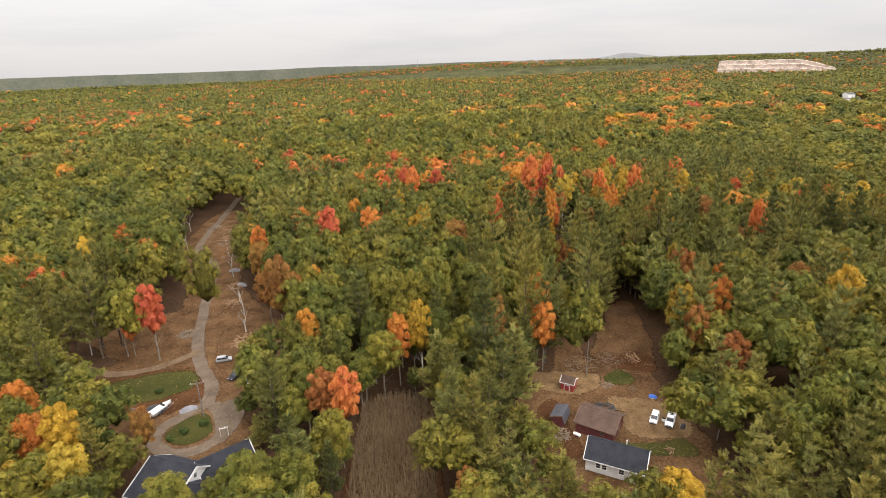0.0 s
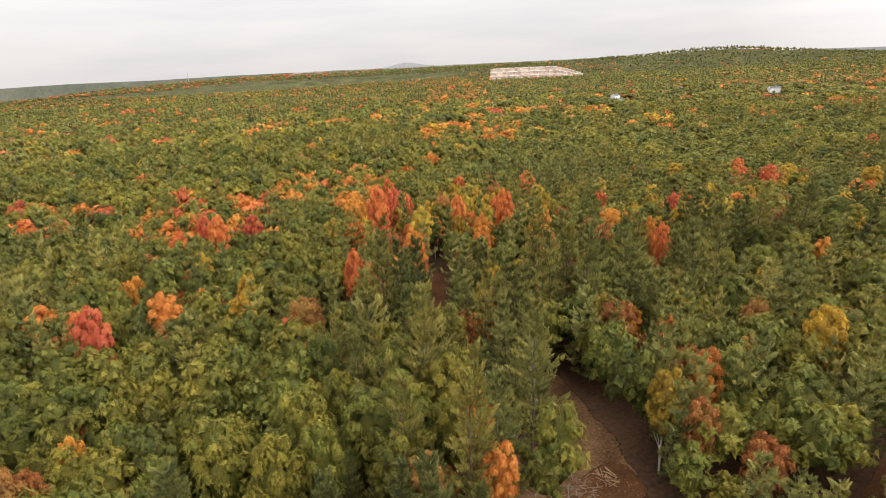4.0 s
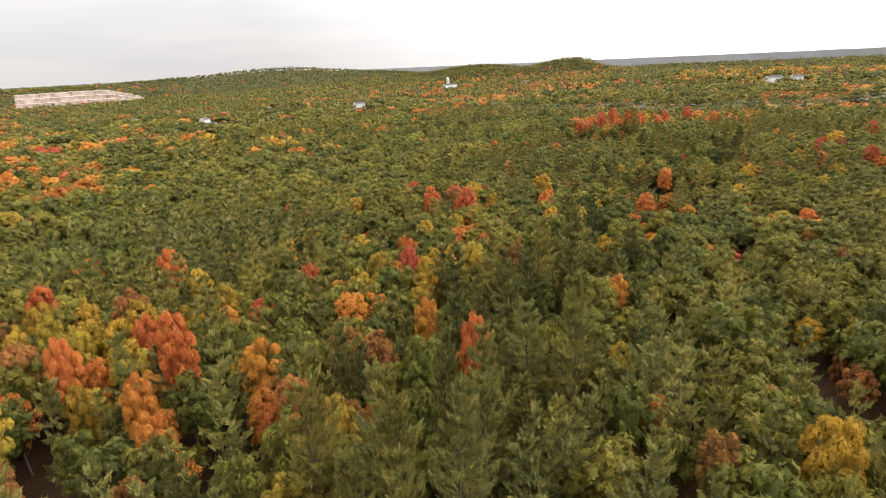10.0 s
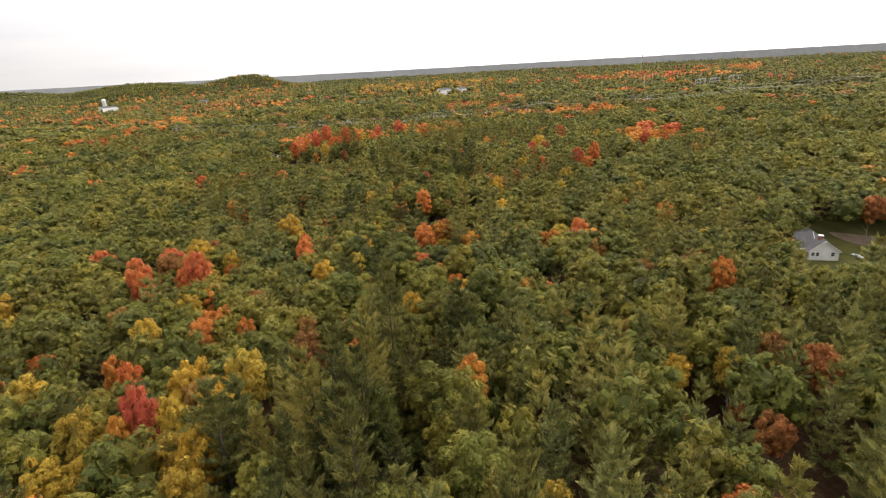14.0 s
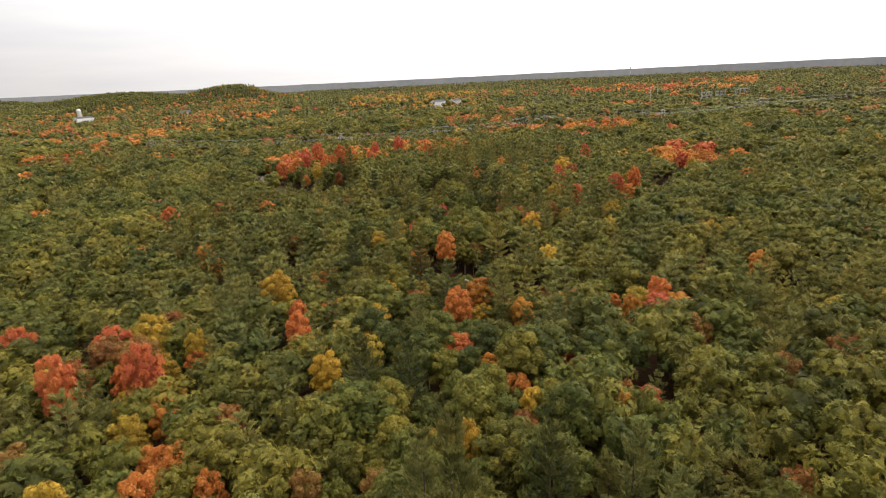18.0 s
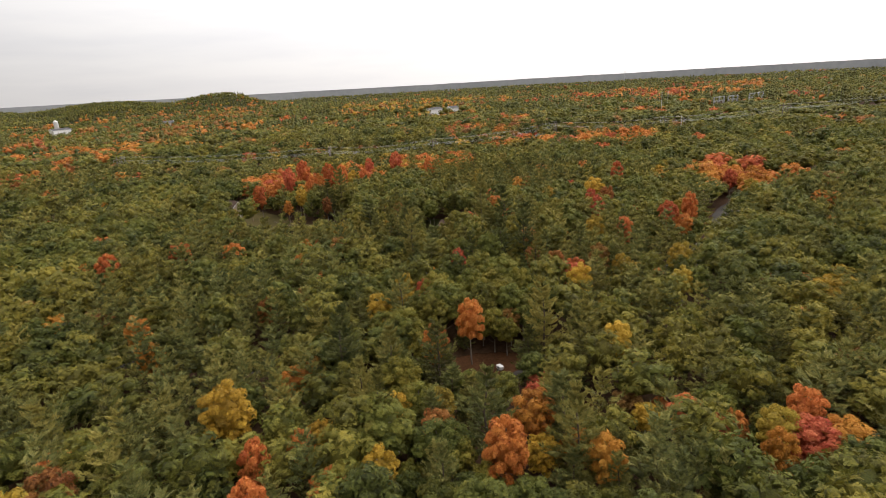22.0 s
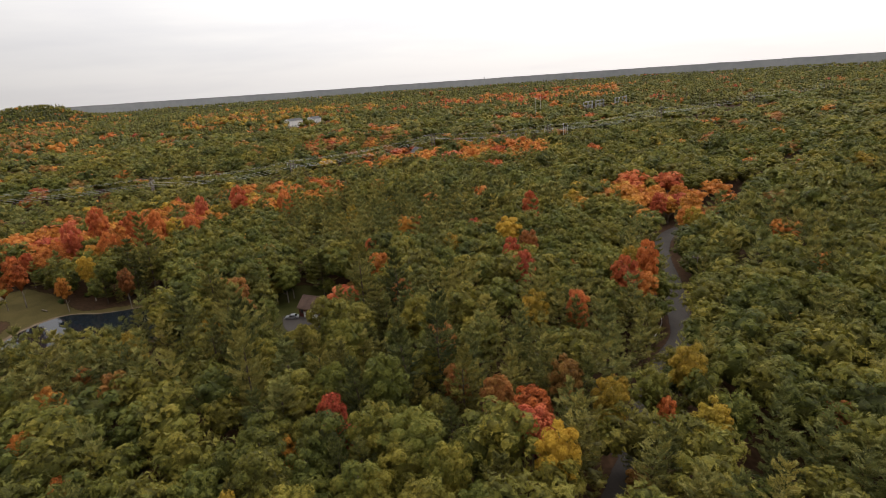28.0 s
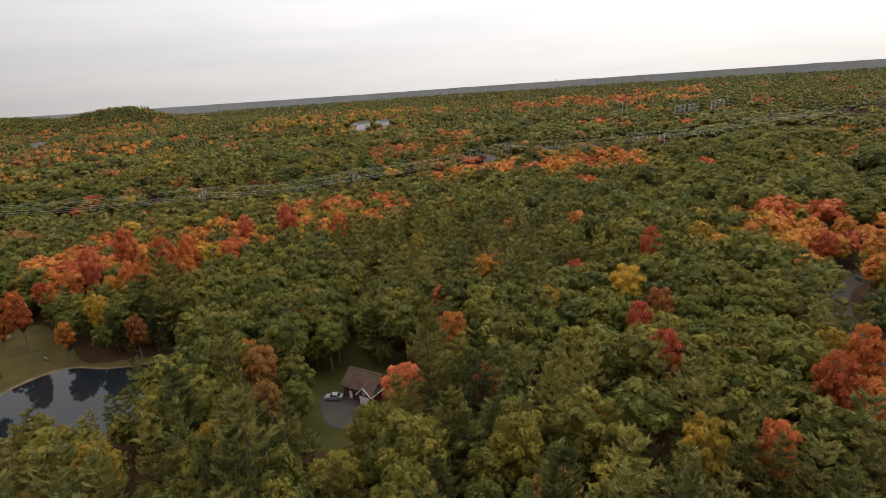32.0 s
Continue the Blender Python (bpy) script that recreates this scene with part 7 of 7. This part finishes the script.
tube(bm, (1.6, 0, 0), (1.6, 0, 0.45), 0.04, 0.04, 5)
part("drawbar", bm, M_STEEL, sign)
wheel_set(sign, [(0, -0.72), (0, 0.72)], 0.3)


def guard_rail(line, label):
    pts = [Vector(p) for p in smooth_line(line, 6)]
    x0, y0 = pts[0].x, pts[0].y
    root = thing("guard_rail", label, "guard rail", x0, y0, 0.0)
    bm = bmesh.new()
    for a, b in zip(pts, pts[1:]):
        for dz in (0.52, 0.66):
            tube(bm, (a.x - x0, a.y - y0, float(land(a.x, a.y)) + dz + 0.15), (b.x - x0, b.y - y0, float(land(b.x, b.y)) + dz + 0.15), 0.09, 0.09, 4)
    part("rail", bm, M_PALEPOLE, root)
    for p in pts[::2]:
        bm = bmesh.new()
        z = float(land(p.x, p.y))
        boxed(bm, p.x - x0 - 0.08, p.x - x0 + 0.08, p.y - y0 - 0.08, p.y - y0 + 0.08, z - 0.2, z + 0.85)
        part("post", bm, M_POLE, root)


guard_rail([(283.5, 75.5), (288.5, 68.5), (293.5, 61.5), (300, 56)], "pale steel guard rail along a road bend")
guard_rail([(276, 71), (281, 64), (287, 57), (293, 51)], "pale guard rail on the inner side of a bend")
for k, (px, py) in enumerate(((292, 48), (318, 47), (335, 31), (305, 40))):
    utility_pole(px, py, 9.5, 40, "grey roadside utility pole in the woods", M_POLE, 1, 0.15)

# ---- red house, pond and tan house ----
patch("house_forecourt", [(343, 138), (334, 138), (330, 133), (334, 130), (338, 131.5), (342, 134.5)], M_ASPHALT, 0.16, "dark asphalt forecourt of a red house", 0.2, soft=1.4)
red = gable_house("house", "dark red house with a brown shingle roof and garage", 340.9, 129.6, 44, 7.0, 5.6, 2.6, 4.7, M_DARKRED, M_ROOF_BROWN, M_BOARDS,
                  windows=[("n", -2.6, 1.6, 0.8, 1.0), ("n", -0.9, 1.6, 0.8, 1.0), ("e", 0.4, 1.6, 0.9, 1.0)], doors=[("n", -1.75, 0.95, 2.05, M_WHITE)])
gable_house("garage", "dark red garage wing with a white door", 338.0, 129.4, -46, 3.6, 3.0, 2.2, 3.6, M_DARKRED, M_ROOF_BROWN, M_WHITE, windows=[("w", 0, 2.6, 0.6, 0.7)], doors=[("w", 0.0, 2.5, 2.2, M_WHITE)], category="garage", over=0.25)
car("car", "grey car parked on a dark forecourt", 341.2, 136.0, 160, M_SILVER, "sedan")
patch("pond_shore", [(POND[i][0] + (POND[i][0] - 363) * 0.10, POND[i][1] + (POND[i][1] - 186) * 0.10) for i in range(len(POND))], M_SAND, 0.14, "sandy shore round a pond", 0.4, soft=1.4)
patch("pond_water", POND, M_WATER, 0.18, "dark still pond mirroring the trees", 0.15, category="water", soft=0.5)
bench = thing("bench", "low weathered plank bench on a lawn by a pond", "bench", 383.5, 199.5, None, 40, own_size=True)
bm = bmesh.new()
boxed(bm, -1.6, 1.6, -0.25, 0.25, 0.4, 0.47, 0.01)
part("seat", bm, M_POLE, bench)
for sx in (-1.3, 1.3):
    bm = bmesh.new()
    boxed(bm, sx - 0.08, sx + 0.08, -0.22, 0.22, 0, 0.4)
    part("leg", bm, M_POLE, bench)
gable_house("house", "tan house with a brown roof and brick chimney", 404.0, 221.5, 40, 12.0, 9.0, 3.4, 7.4, M_TAN, M_ROOF_BROWN, M_WHITE,
            windows=[("w", -1.8, 1.7, 1.1, 1.3), ("w", 1.8, 1.7, 1.1, 1.3), ("w", 0, 4.4, 0.9, 1.1), ("n", -3, 1.7, 1.1, 1.3), ("n", 2, 1.7, 1.1, 1.3), ("s", -3, 1.7, 1.1, 1.3)], doors=[("w", 0, 0.95, 2.05, M_WHITE)], chimney=(3.5, 0.6, 1.1, 9.2))
for k, (px, py, lf) in enumerate(((385, 171, "yellow"), (383.5, 174, "rust"), (386, 168.5, "rust"))):
    bare_tree("pale thin birch with sparse leaves beside a pond", px, py, 11, 90 + k, M_BIRCH, lf)
for k, (px, py, q) in enumerate(((388, 196, None), (390, 190, None), (386, 181, None), (384, 178, "rust"), (391, 185, None), (381, 170, "rust"))):
    shrub(px, py, 1.3, 50 + k, q)

# ---- power line with wires, and the switchyard ----
POLES = [(560, 330, 16), (522, 182, 16), (534, 110, 15), (588, 2, 16), (562, -80, 16), (573, -193, 18), (611, -343, 18), (660, -520, 18)]


def line_tower(x, y, tall, yaw):
    """A wooden H-frame: two poles, crossarm and bracing."""
    root = thing("transmission_frame", "dark wooden two-pole transmission frame above the trees", "pylon", x, y, float(land(x, y)), yaw, "power line frames")
    for sx in (-2.2, 2.2):
        bm = bmesh.new()
        tube(bm, (sx, 0, -0.5), (sx, 0, tall), 0.36, 0.26, 8)
        part("pole", bm, M_POLE, root)
    bm = bmesh.new()
    boxed(bm, -6.2, 6.2, -0.18, 0.18, tall - 2.0, tall - 1.6)
    part("crossarm", bm, M_POLE, root)
    for sx in (-1, 1):
        bm = bmesh.new()
        tube(bm, (sx * -2.2, 0, tall - 8), (sx * 2.2, 0, tall - 3), 0.13, 0.13, 5)
        part("brace", bm, M_POLE, root)
    for sx in (-5.6, 0, 5.6):
        bm = bmesh.new()
        tube(bm, (sx, 0, tall - 2.0), (sx, 0, tall - 3.4), 0.14, 0.14, 6)
        part("insulator", bm, M_PALEPOLE, root)
    return root


def wire(a, b, sag, label, radius=0.045):
    root = thing("power_wire", label, "wire", 0, 0, 0.0)
    n = 16
    a, b = Vector(a), Vector(b)
    side = (b - a).cross(Vector((0, 0, 1))).normalized()
    verts, faces = [], []
    for k in range(n + 1):
        p = a.lerp(b, k / n) - Vector((0, 0, sag * 4 * (k / n) * (1 - k / n)))
        for q in (side * radius, -side * radius, Vector((0, 0, radius * 1.5))):
            verts.append(p + q)
    for k in range(n):
        for m in range(3):
            faces.append((k * 3 + m, k * 3 + (m + 1) % 3, k * 3 + 3 + (m + 1) % 3, k * 3 + 3 + m))
    root.name = "power_wire"
    strand = new("strand", mesh_of("strand", verts, faces, [M_WIRE]))
    strand.parent = root


def power_line():
    heads = []
    for i, (x, y, tall) in enumerate(POLES):
        x0, y0, _ = POLES[max(0, i - 1)]
        x1, y1, _ = POLES[min(len(POLES) - 1, i + 1)]
        yaw = math.degrees(math.atan2(y1 - y0, x1 - x0)) + 90
        line_tower(x, y, tall, yaw)
        c, s = math.cos(math.radians(yaw)), math.sin(math.radians(yaw))
        z = float(land(x, y)) + tall - 3.4
        heads.append([(x + c * u, y + s * u, z) for u in (-5.6, 0, 5.6)] + [(x + c * u, y + s * u, z + 3.3) for u in (-2.2, 2.2)])
    for h0, h1 in zip(heads, heads[1:]):
        for k, (p, q) in enumerate(zip(h0, h1)):
            # the arms keep their order along the line
            wire(p, q, 2.4, "pale sagging power line wire over the woods", 0.042 if k < 3 else 0.03)


power_line()
for k, (px, py, tall) in enumerate(((552, -70, 15), (546, -84, 16), (556, -92, 15), (570, -98, 15), (706, -156, 27), (736, -180, 26), (606, -225, 18), (655, -300, 19), (668, -317, 20), (690, -338, 19), (598, -322, 19), (643, -309, 19))):
    utility_pole(px, py, tall, 80 + 7 * k, "tall grey power pole near a switchyard", M_PALEPOLE if k < 6 else M_POLE, 2 if k > 5 else 1, 0.18, "switchyard poles")


def gantry(x, y, yaw, bays, span, tall):
    root = thing("switchyard_gantry", "grey steel lattice switchyard gantry", "gantry", x, y, float(land(x, y)), yaw, "switchyard gantries")
    for i in range(bays + 1):
        bm = bmesh.new()
        u = i * span
        for dx, dy in ((-0.5, -0.5), (0.5, -0.5), (0.5, 0.5), (-0.5, 0.5)):
            tube(bm, (u + dx, dy, -0.3), (u + dx * 0.5, dy * 0.5, tall), 0.26, 0.22, 4)
        for k in range(8):
            z0, z1 = tall * k / 8, tall * (k + 1) / 8
            s = 1 if k % 2 else -1
            tube(bm, (u - 0.45 * s, -0.45, z0), (u + 0.4 * s, -0.4, z1), 0.07, 0.07, 4)
            tube(bm, (u - 0.45 * s, 0.45, z0), (u + 0.4 * s, 0.4, z1), 0.07, 0.07, 4)
        part("column", bm, M_STEEL, root)
    for zz in (tall * 0.97, tall * 0.7):
        bm = bmesh.new()
        for dz in (-0.45, 0.45):
            tube(bm, (0, 0, zz + dz), (bays * span, 0, zz + dz), 0.2, 0.2, 4)
        n = bays * 4
        for k in range(n):
            s = 1 if k % 2 else -1
            tube(bm, (k * span / 4, 0, zz - 0.45 * s), ((k + 1) * span / 4, 0, zz + 0.45 * s), 0.08, 0.08, 4)
        part("beam", bm, M_STEEL, root)
    for k in range(bays * 2):
        bm = bmesh.new()
        tube(bm, ((k + 0.5) * span / 2, 0, tall * 0.66), ((k + 0.5) * span / 2, 0, tall * 0.5), 0.2, 0.16, 6)
        part("insulator", bm, M_PALEPOLE, root)


gantry(742, -240, -62, 2, 11, 15)
gantry(748, -288, -62, 3, 11, 16)
gantry(760, -270, -62, 2, 11, 14)
gable_house("control_building", "low pale switchyard control building", 690, -285, -40, 16, 8, 3.2, 3.9, M_WHITE, M_METAL, M_WHITE, doors=[("n", 0, 1.0, 2.1, M_STEEL)], windows=[("n", 4, 1.8, 1.2, 1.0)], category="building")

# ---- far houses, barns, masts ----
FAR_HOUSES = [(463, 632, 20, 11, 7, 4.6, 7.2, 0), (455, 618, 25, 24, 6, 2.4, 3.4, 0), (446, 634, 20, 8, 6, 2.6, 4.2, 0), (559, 889, 60, 12, 8, 4, 6.5, 1), (383, 884, 45, 8, 6, 4, 6.5, 0), (620, 690, 50, 14, 8, 4, 6.5, 0), (640, 672, 50, 11, 7, 3.5, 6, 0),
              (590, 513, 70, 12, 8, 4.5, 7, 0), (1094, 627, 70, 30, 12, 4, 7, 0), (1100, 469, 80, 20, 11, 4.5, 8, 1), (930, 58, 100, 20, 10, 4.5, 7.5, 0), (948, 30, 95, 16, 10, 4, 7, 0)]
FAR_SITES.extend((h[0], h[1], 85 if k < 3 else 64, 0.5 * h[3] + 3) for k, h in enumerate(FAR_HOUSES))
FAR_SITES.extend(((586, 14, 20, 6), (590, -30, 20, 6), (747, -262, 45, 24)))
for k, (px, py, yaw, n, w, ev, rd, m) in enumerate(FAR_HOUSES):
    wins = [(sd, u, zz, 1.3, 1.5) for sd in "sw" for u in ((-n * 0.3, -n * 0.1, n * 0.1, n * 0.3) if sd == "s" else (-w * 0.22, w * 0.22)) for zz in ((1.8,) if ev < 6 else (1.8, 4.8))]
    gable_house("house", "distant white house with a grey roof among autumn trees" if m == 0 else "distant tan house with a brown roof among trees", px, py, -yaw + 40, n, w, ev * 1.7, rd + ev * 0.55, M_WHITE if m == 0 else M_TAN, M_ROOF_GREY, M_WHITE, windows=wins, doors=[("s", 0, 1.4, 2.2, M_BOARDS)])
for px, py, yaw in ((586, 14, 10), (590, -30, 20), (540, -60, 30)):
    gable_house("house", "pale house glimpsed between orange maples", px, py, yaw, 11, 8, 4.5, 7.5, M_WHITE, M_ROOF_GREY, M_WHITE, windows=[("w", -2, 1.8, 1.1, 1.3), ("w", 2, 1.8, 1.1, 1.3), ("w", 0, 4.6, 1.0, 1.1)], doors=[("w", 0, 1.0, 2.1, M_BOARDS)])
silo = thing("silo", "pale domed farm silo above trees", "silo", 1112, 640, float(land(1112, 640)))
bm = bmesh.new()
tube(bm, (0, 0, -0.5), (0, 0, 20), 3.4, 3.4, 18)
part("drum", bm, M_PALEPOLE, silo)
bm = bmesh.new()
tube(bm, (0, 0, 20), (0, 0, 22), 3.5, 2.2, 18)
tube(bm, (0, 0, 22), (0, 0, 22.8), 2.2, 0.4, 18)
part("dome", bm, M_WHITE, silo)


def mast(x, y, tall, r, label, base):
    root = thing("mast", label, "mast", x, y, base)
    bm = bmesh.new()
    for k in range(3):
        a = k * 2.0944
        tube(bm, (math.cos(a) * r, math.sin(a) * r, -3), (math.cos(a) * r * 0.5, math.sin(a) * r * 0.5, tall), r * 0.35, r * 0.3, 4)
    part("leg", bm, M_STEEL, root)
    bm = bmesh.new()
    for k in range(10):
        z = tall * (k + 0.5) / 10
        for j in range(3):
            a0, a1 = j * 2.0944, (j + 1) * 2.0944
            q = r * (1 - 0.5 * z / tall)
            tube(bm, (math.cos(a0) * q, math.sin(a0) * q, z), (math.cos(a1) * q, math.sin(a1) * q, z + tall / 12), r * 0.2, r * 0.2, 3)
    part("brace", bm, M_STEEL, root)


mast(-100, 3254, 55, 1.5, "slender steel mast on a wooded ridge", float(land(-100, 3254)))
mast(3110, -1275, 58, 3.2, "tall chimney-like mast on the horizon", float(land(3110, -1275)))
patch("west_field", FIELD_WEST, M_LAWN, 0.4, "green field beyond the woods", 2.0)

# ---- quarry ----


def quarry():
    rng = random.Random(8)
    root = thing("quarry", "pale tan quarry face cut in terraces", "quarry", 1155, 1950, 0.0, -31.4)
    levels = [(-20, 0), (-8, 26), (6, 50), (20, 76), (33, 96)]
    for i in range(4):
        z0, d0 = levels[i]
        z1, d1 = levels[i + 1]
        bm, rows = bmesh.new(), []
        n = 60
        for k in range(n + 1):
            u = -178 + 356 * k / n
            right = max(0, (u - 60) / 118)
            bow = 26 * (u / 178) ** 2 - 0
            jut = noise.noise(Vector((u * 0.05, i * 7.0, 0))) * 7 + noise.noise(Vector((u * 0.2, i * 3.0, 5))) * 3
            top = z1 - right ** 1.4 * (10 + 7 * i) + noise.noise(Vector((u * 0.08, i * 5.0, 9))) * 2.2
            low = z0 - 2 - (right ** 1.4 * (10 + 7 * max(0, i - 1)) if i else 0)
            lip = d0 + 7 + jut - bow
            rows.append([bm.verts.new((u, d0 - bow + jut - 3, low)), bm.verts.new((u, lip - 3 + rng.uniform(-1.5, 1.5), (low + top) / 2 + rng.uniform(-1, 1))), bm.verts.new((u, lip, max(low + 1, top))), bm.verts.new((u, d1 + 14 - bow, max(low + 1.2, top + 0.6)))])
        for r0, r1 in zip(rows, rows[1:]):
            for k in range(3):
                f = bm.faces.new((r0[k], r1[k], r1[k + 1], r0[k + 1]))
                f.material_index = 1 if k == 2 or (k == 0 and i == 0) else 0
        bmesh.ops.recalc_face_normals(bm, faces=bm.faces)
        part("terrace", bm, M_ROCK, root).data.materials.append(M_BENCH)
    bm = bmesh.new()
    rows = []
    for j, yy in enumerate((-70, -45, -20, 14)):
        rows.append([bm.verts.new((-185 + 370 * k / 24, yy - 26 * ((-185 + 370 * k / 24) / 178) ** 2, -19.5 + rng.uniform(-0.6, 0.6))) for k in range(25)])
    for r0, r1 in zip(rows, rows[1:]):
        for k in range(24):
            bm.faces.new((r0[k], r0[k + 1], r1[k + 1], r1[k]))
    part("pit_floor", bm, M_BENCH, root)


quarry()

# ---- the last blue-grey ridge behind everything, its eastern haze painted into the colour ----
M_RIDGE = surface("far_woods_painted_haze", (0.225, 0.230, 0.236), (0.285, 0.285, 0.285), 0.004, 0.03, 0.95, 0.0, 0.0)
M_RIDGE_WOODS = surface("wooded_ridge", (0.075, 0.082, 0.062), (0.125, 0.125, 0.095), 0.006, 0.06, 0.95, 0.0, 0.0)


def far_ridge():
    verts, faces, n, r = [], [], 300, 3500
    for k in range(n + 1):
        deg = -70 + 240 * k / n
        a = math.radians(deg)
        top = float(np.interp(deg, [-70, -37, -20, -8, 0, 30, 55, 75, 95, 117, 170], [44, 44, 42, 44, 50, 51, 46, 31, 22, 22, 30]))
        top += 26 * math.exp(-0.5 * ((deg - 16.6) / 1.3) ** 2) + 5 * math.exp(-0.5 * ((deg + 13) / 3) ** 2)
        top += 1.6 * noise.noise(Vector((a * 30, 0, 2))) + 1.0 * noise.noise(Vector((a * 160, 0, 4)))
        for rr, z in ((r - 25, -70), (r, top - 9), (r + 3, top), (r + 60, -70)):
            verts.append((MID[0] + rr * math.sin(a), MID[1] + rr * math.cos(a), z))
    for k in range(n):
        for j in range(3):
            faces.append((k * 4 + j, k * 4 + j + 1, k * 4 + 5 + j, k * 4 + 4 + j))
    # only the eastern faces take the colour paled by painted haze
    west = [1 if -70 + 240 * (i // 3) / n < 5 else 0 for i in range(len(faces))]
    tagged(new("backdrop", mesh_of("backdrop", verts, faces, [M_RIDGE, M_RIDGE_WOODS], west)), "wooded ridge along the horizon, blue-grey haze painted on its eastern part", "backdrop", kind="structure")


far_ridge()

build_woods()

# ---- from units of the plan to metres ----
for ob in list(scene.objects):
    if ob.parent is None and ob.type in ("MESH", "EMPTY"):
        if ob in IN_METRES:
            ob.location = ob.location * PLAN
        else:
            ob.matrix_basis = Matrix.Scale(PLAN, 4) @ ob.matrix_basis
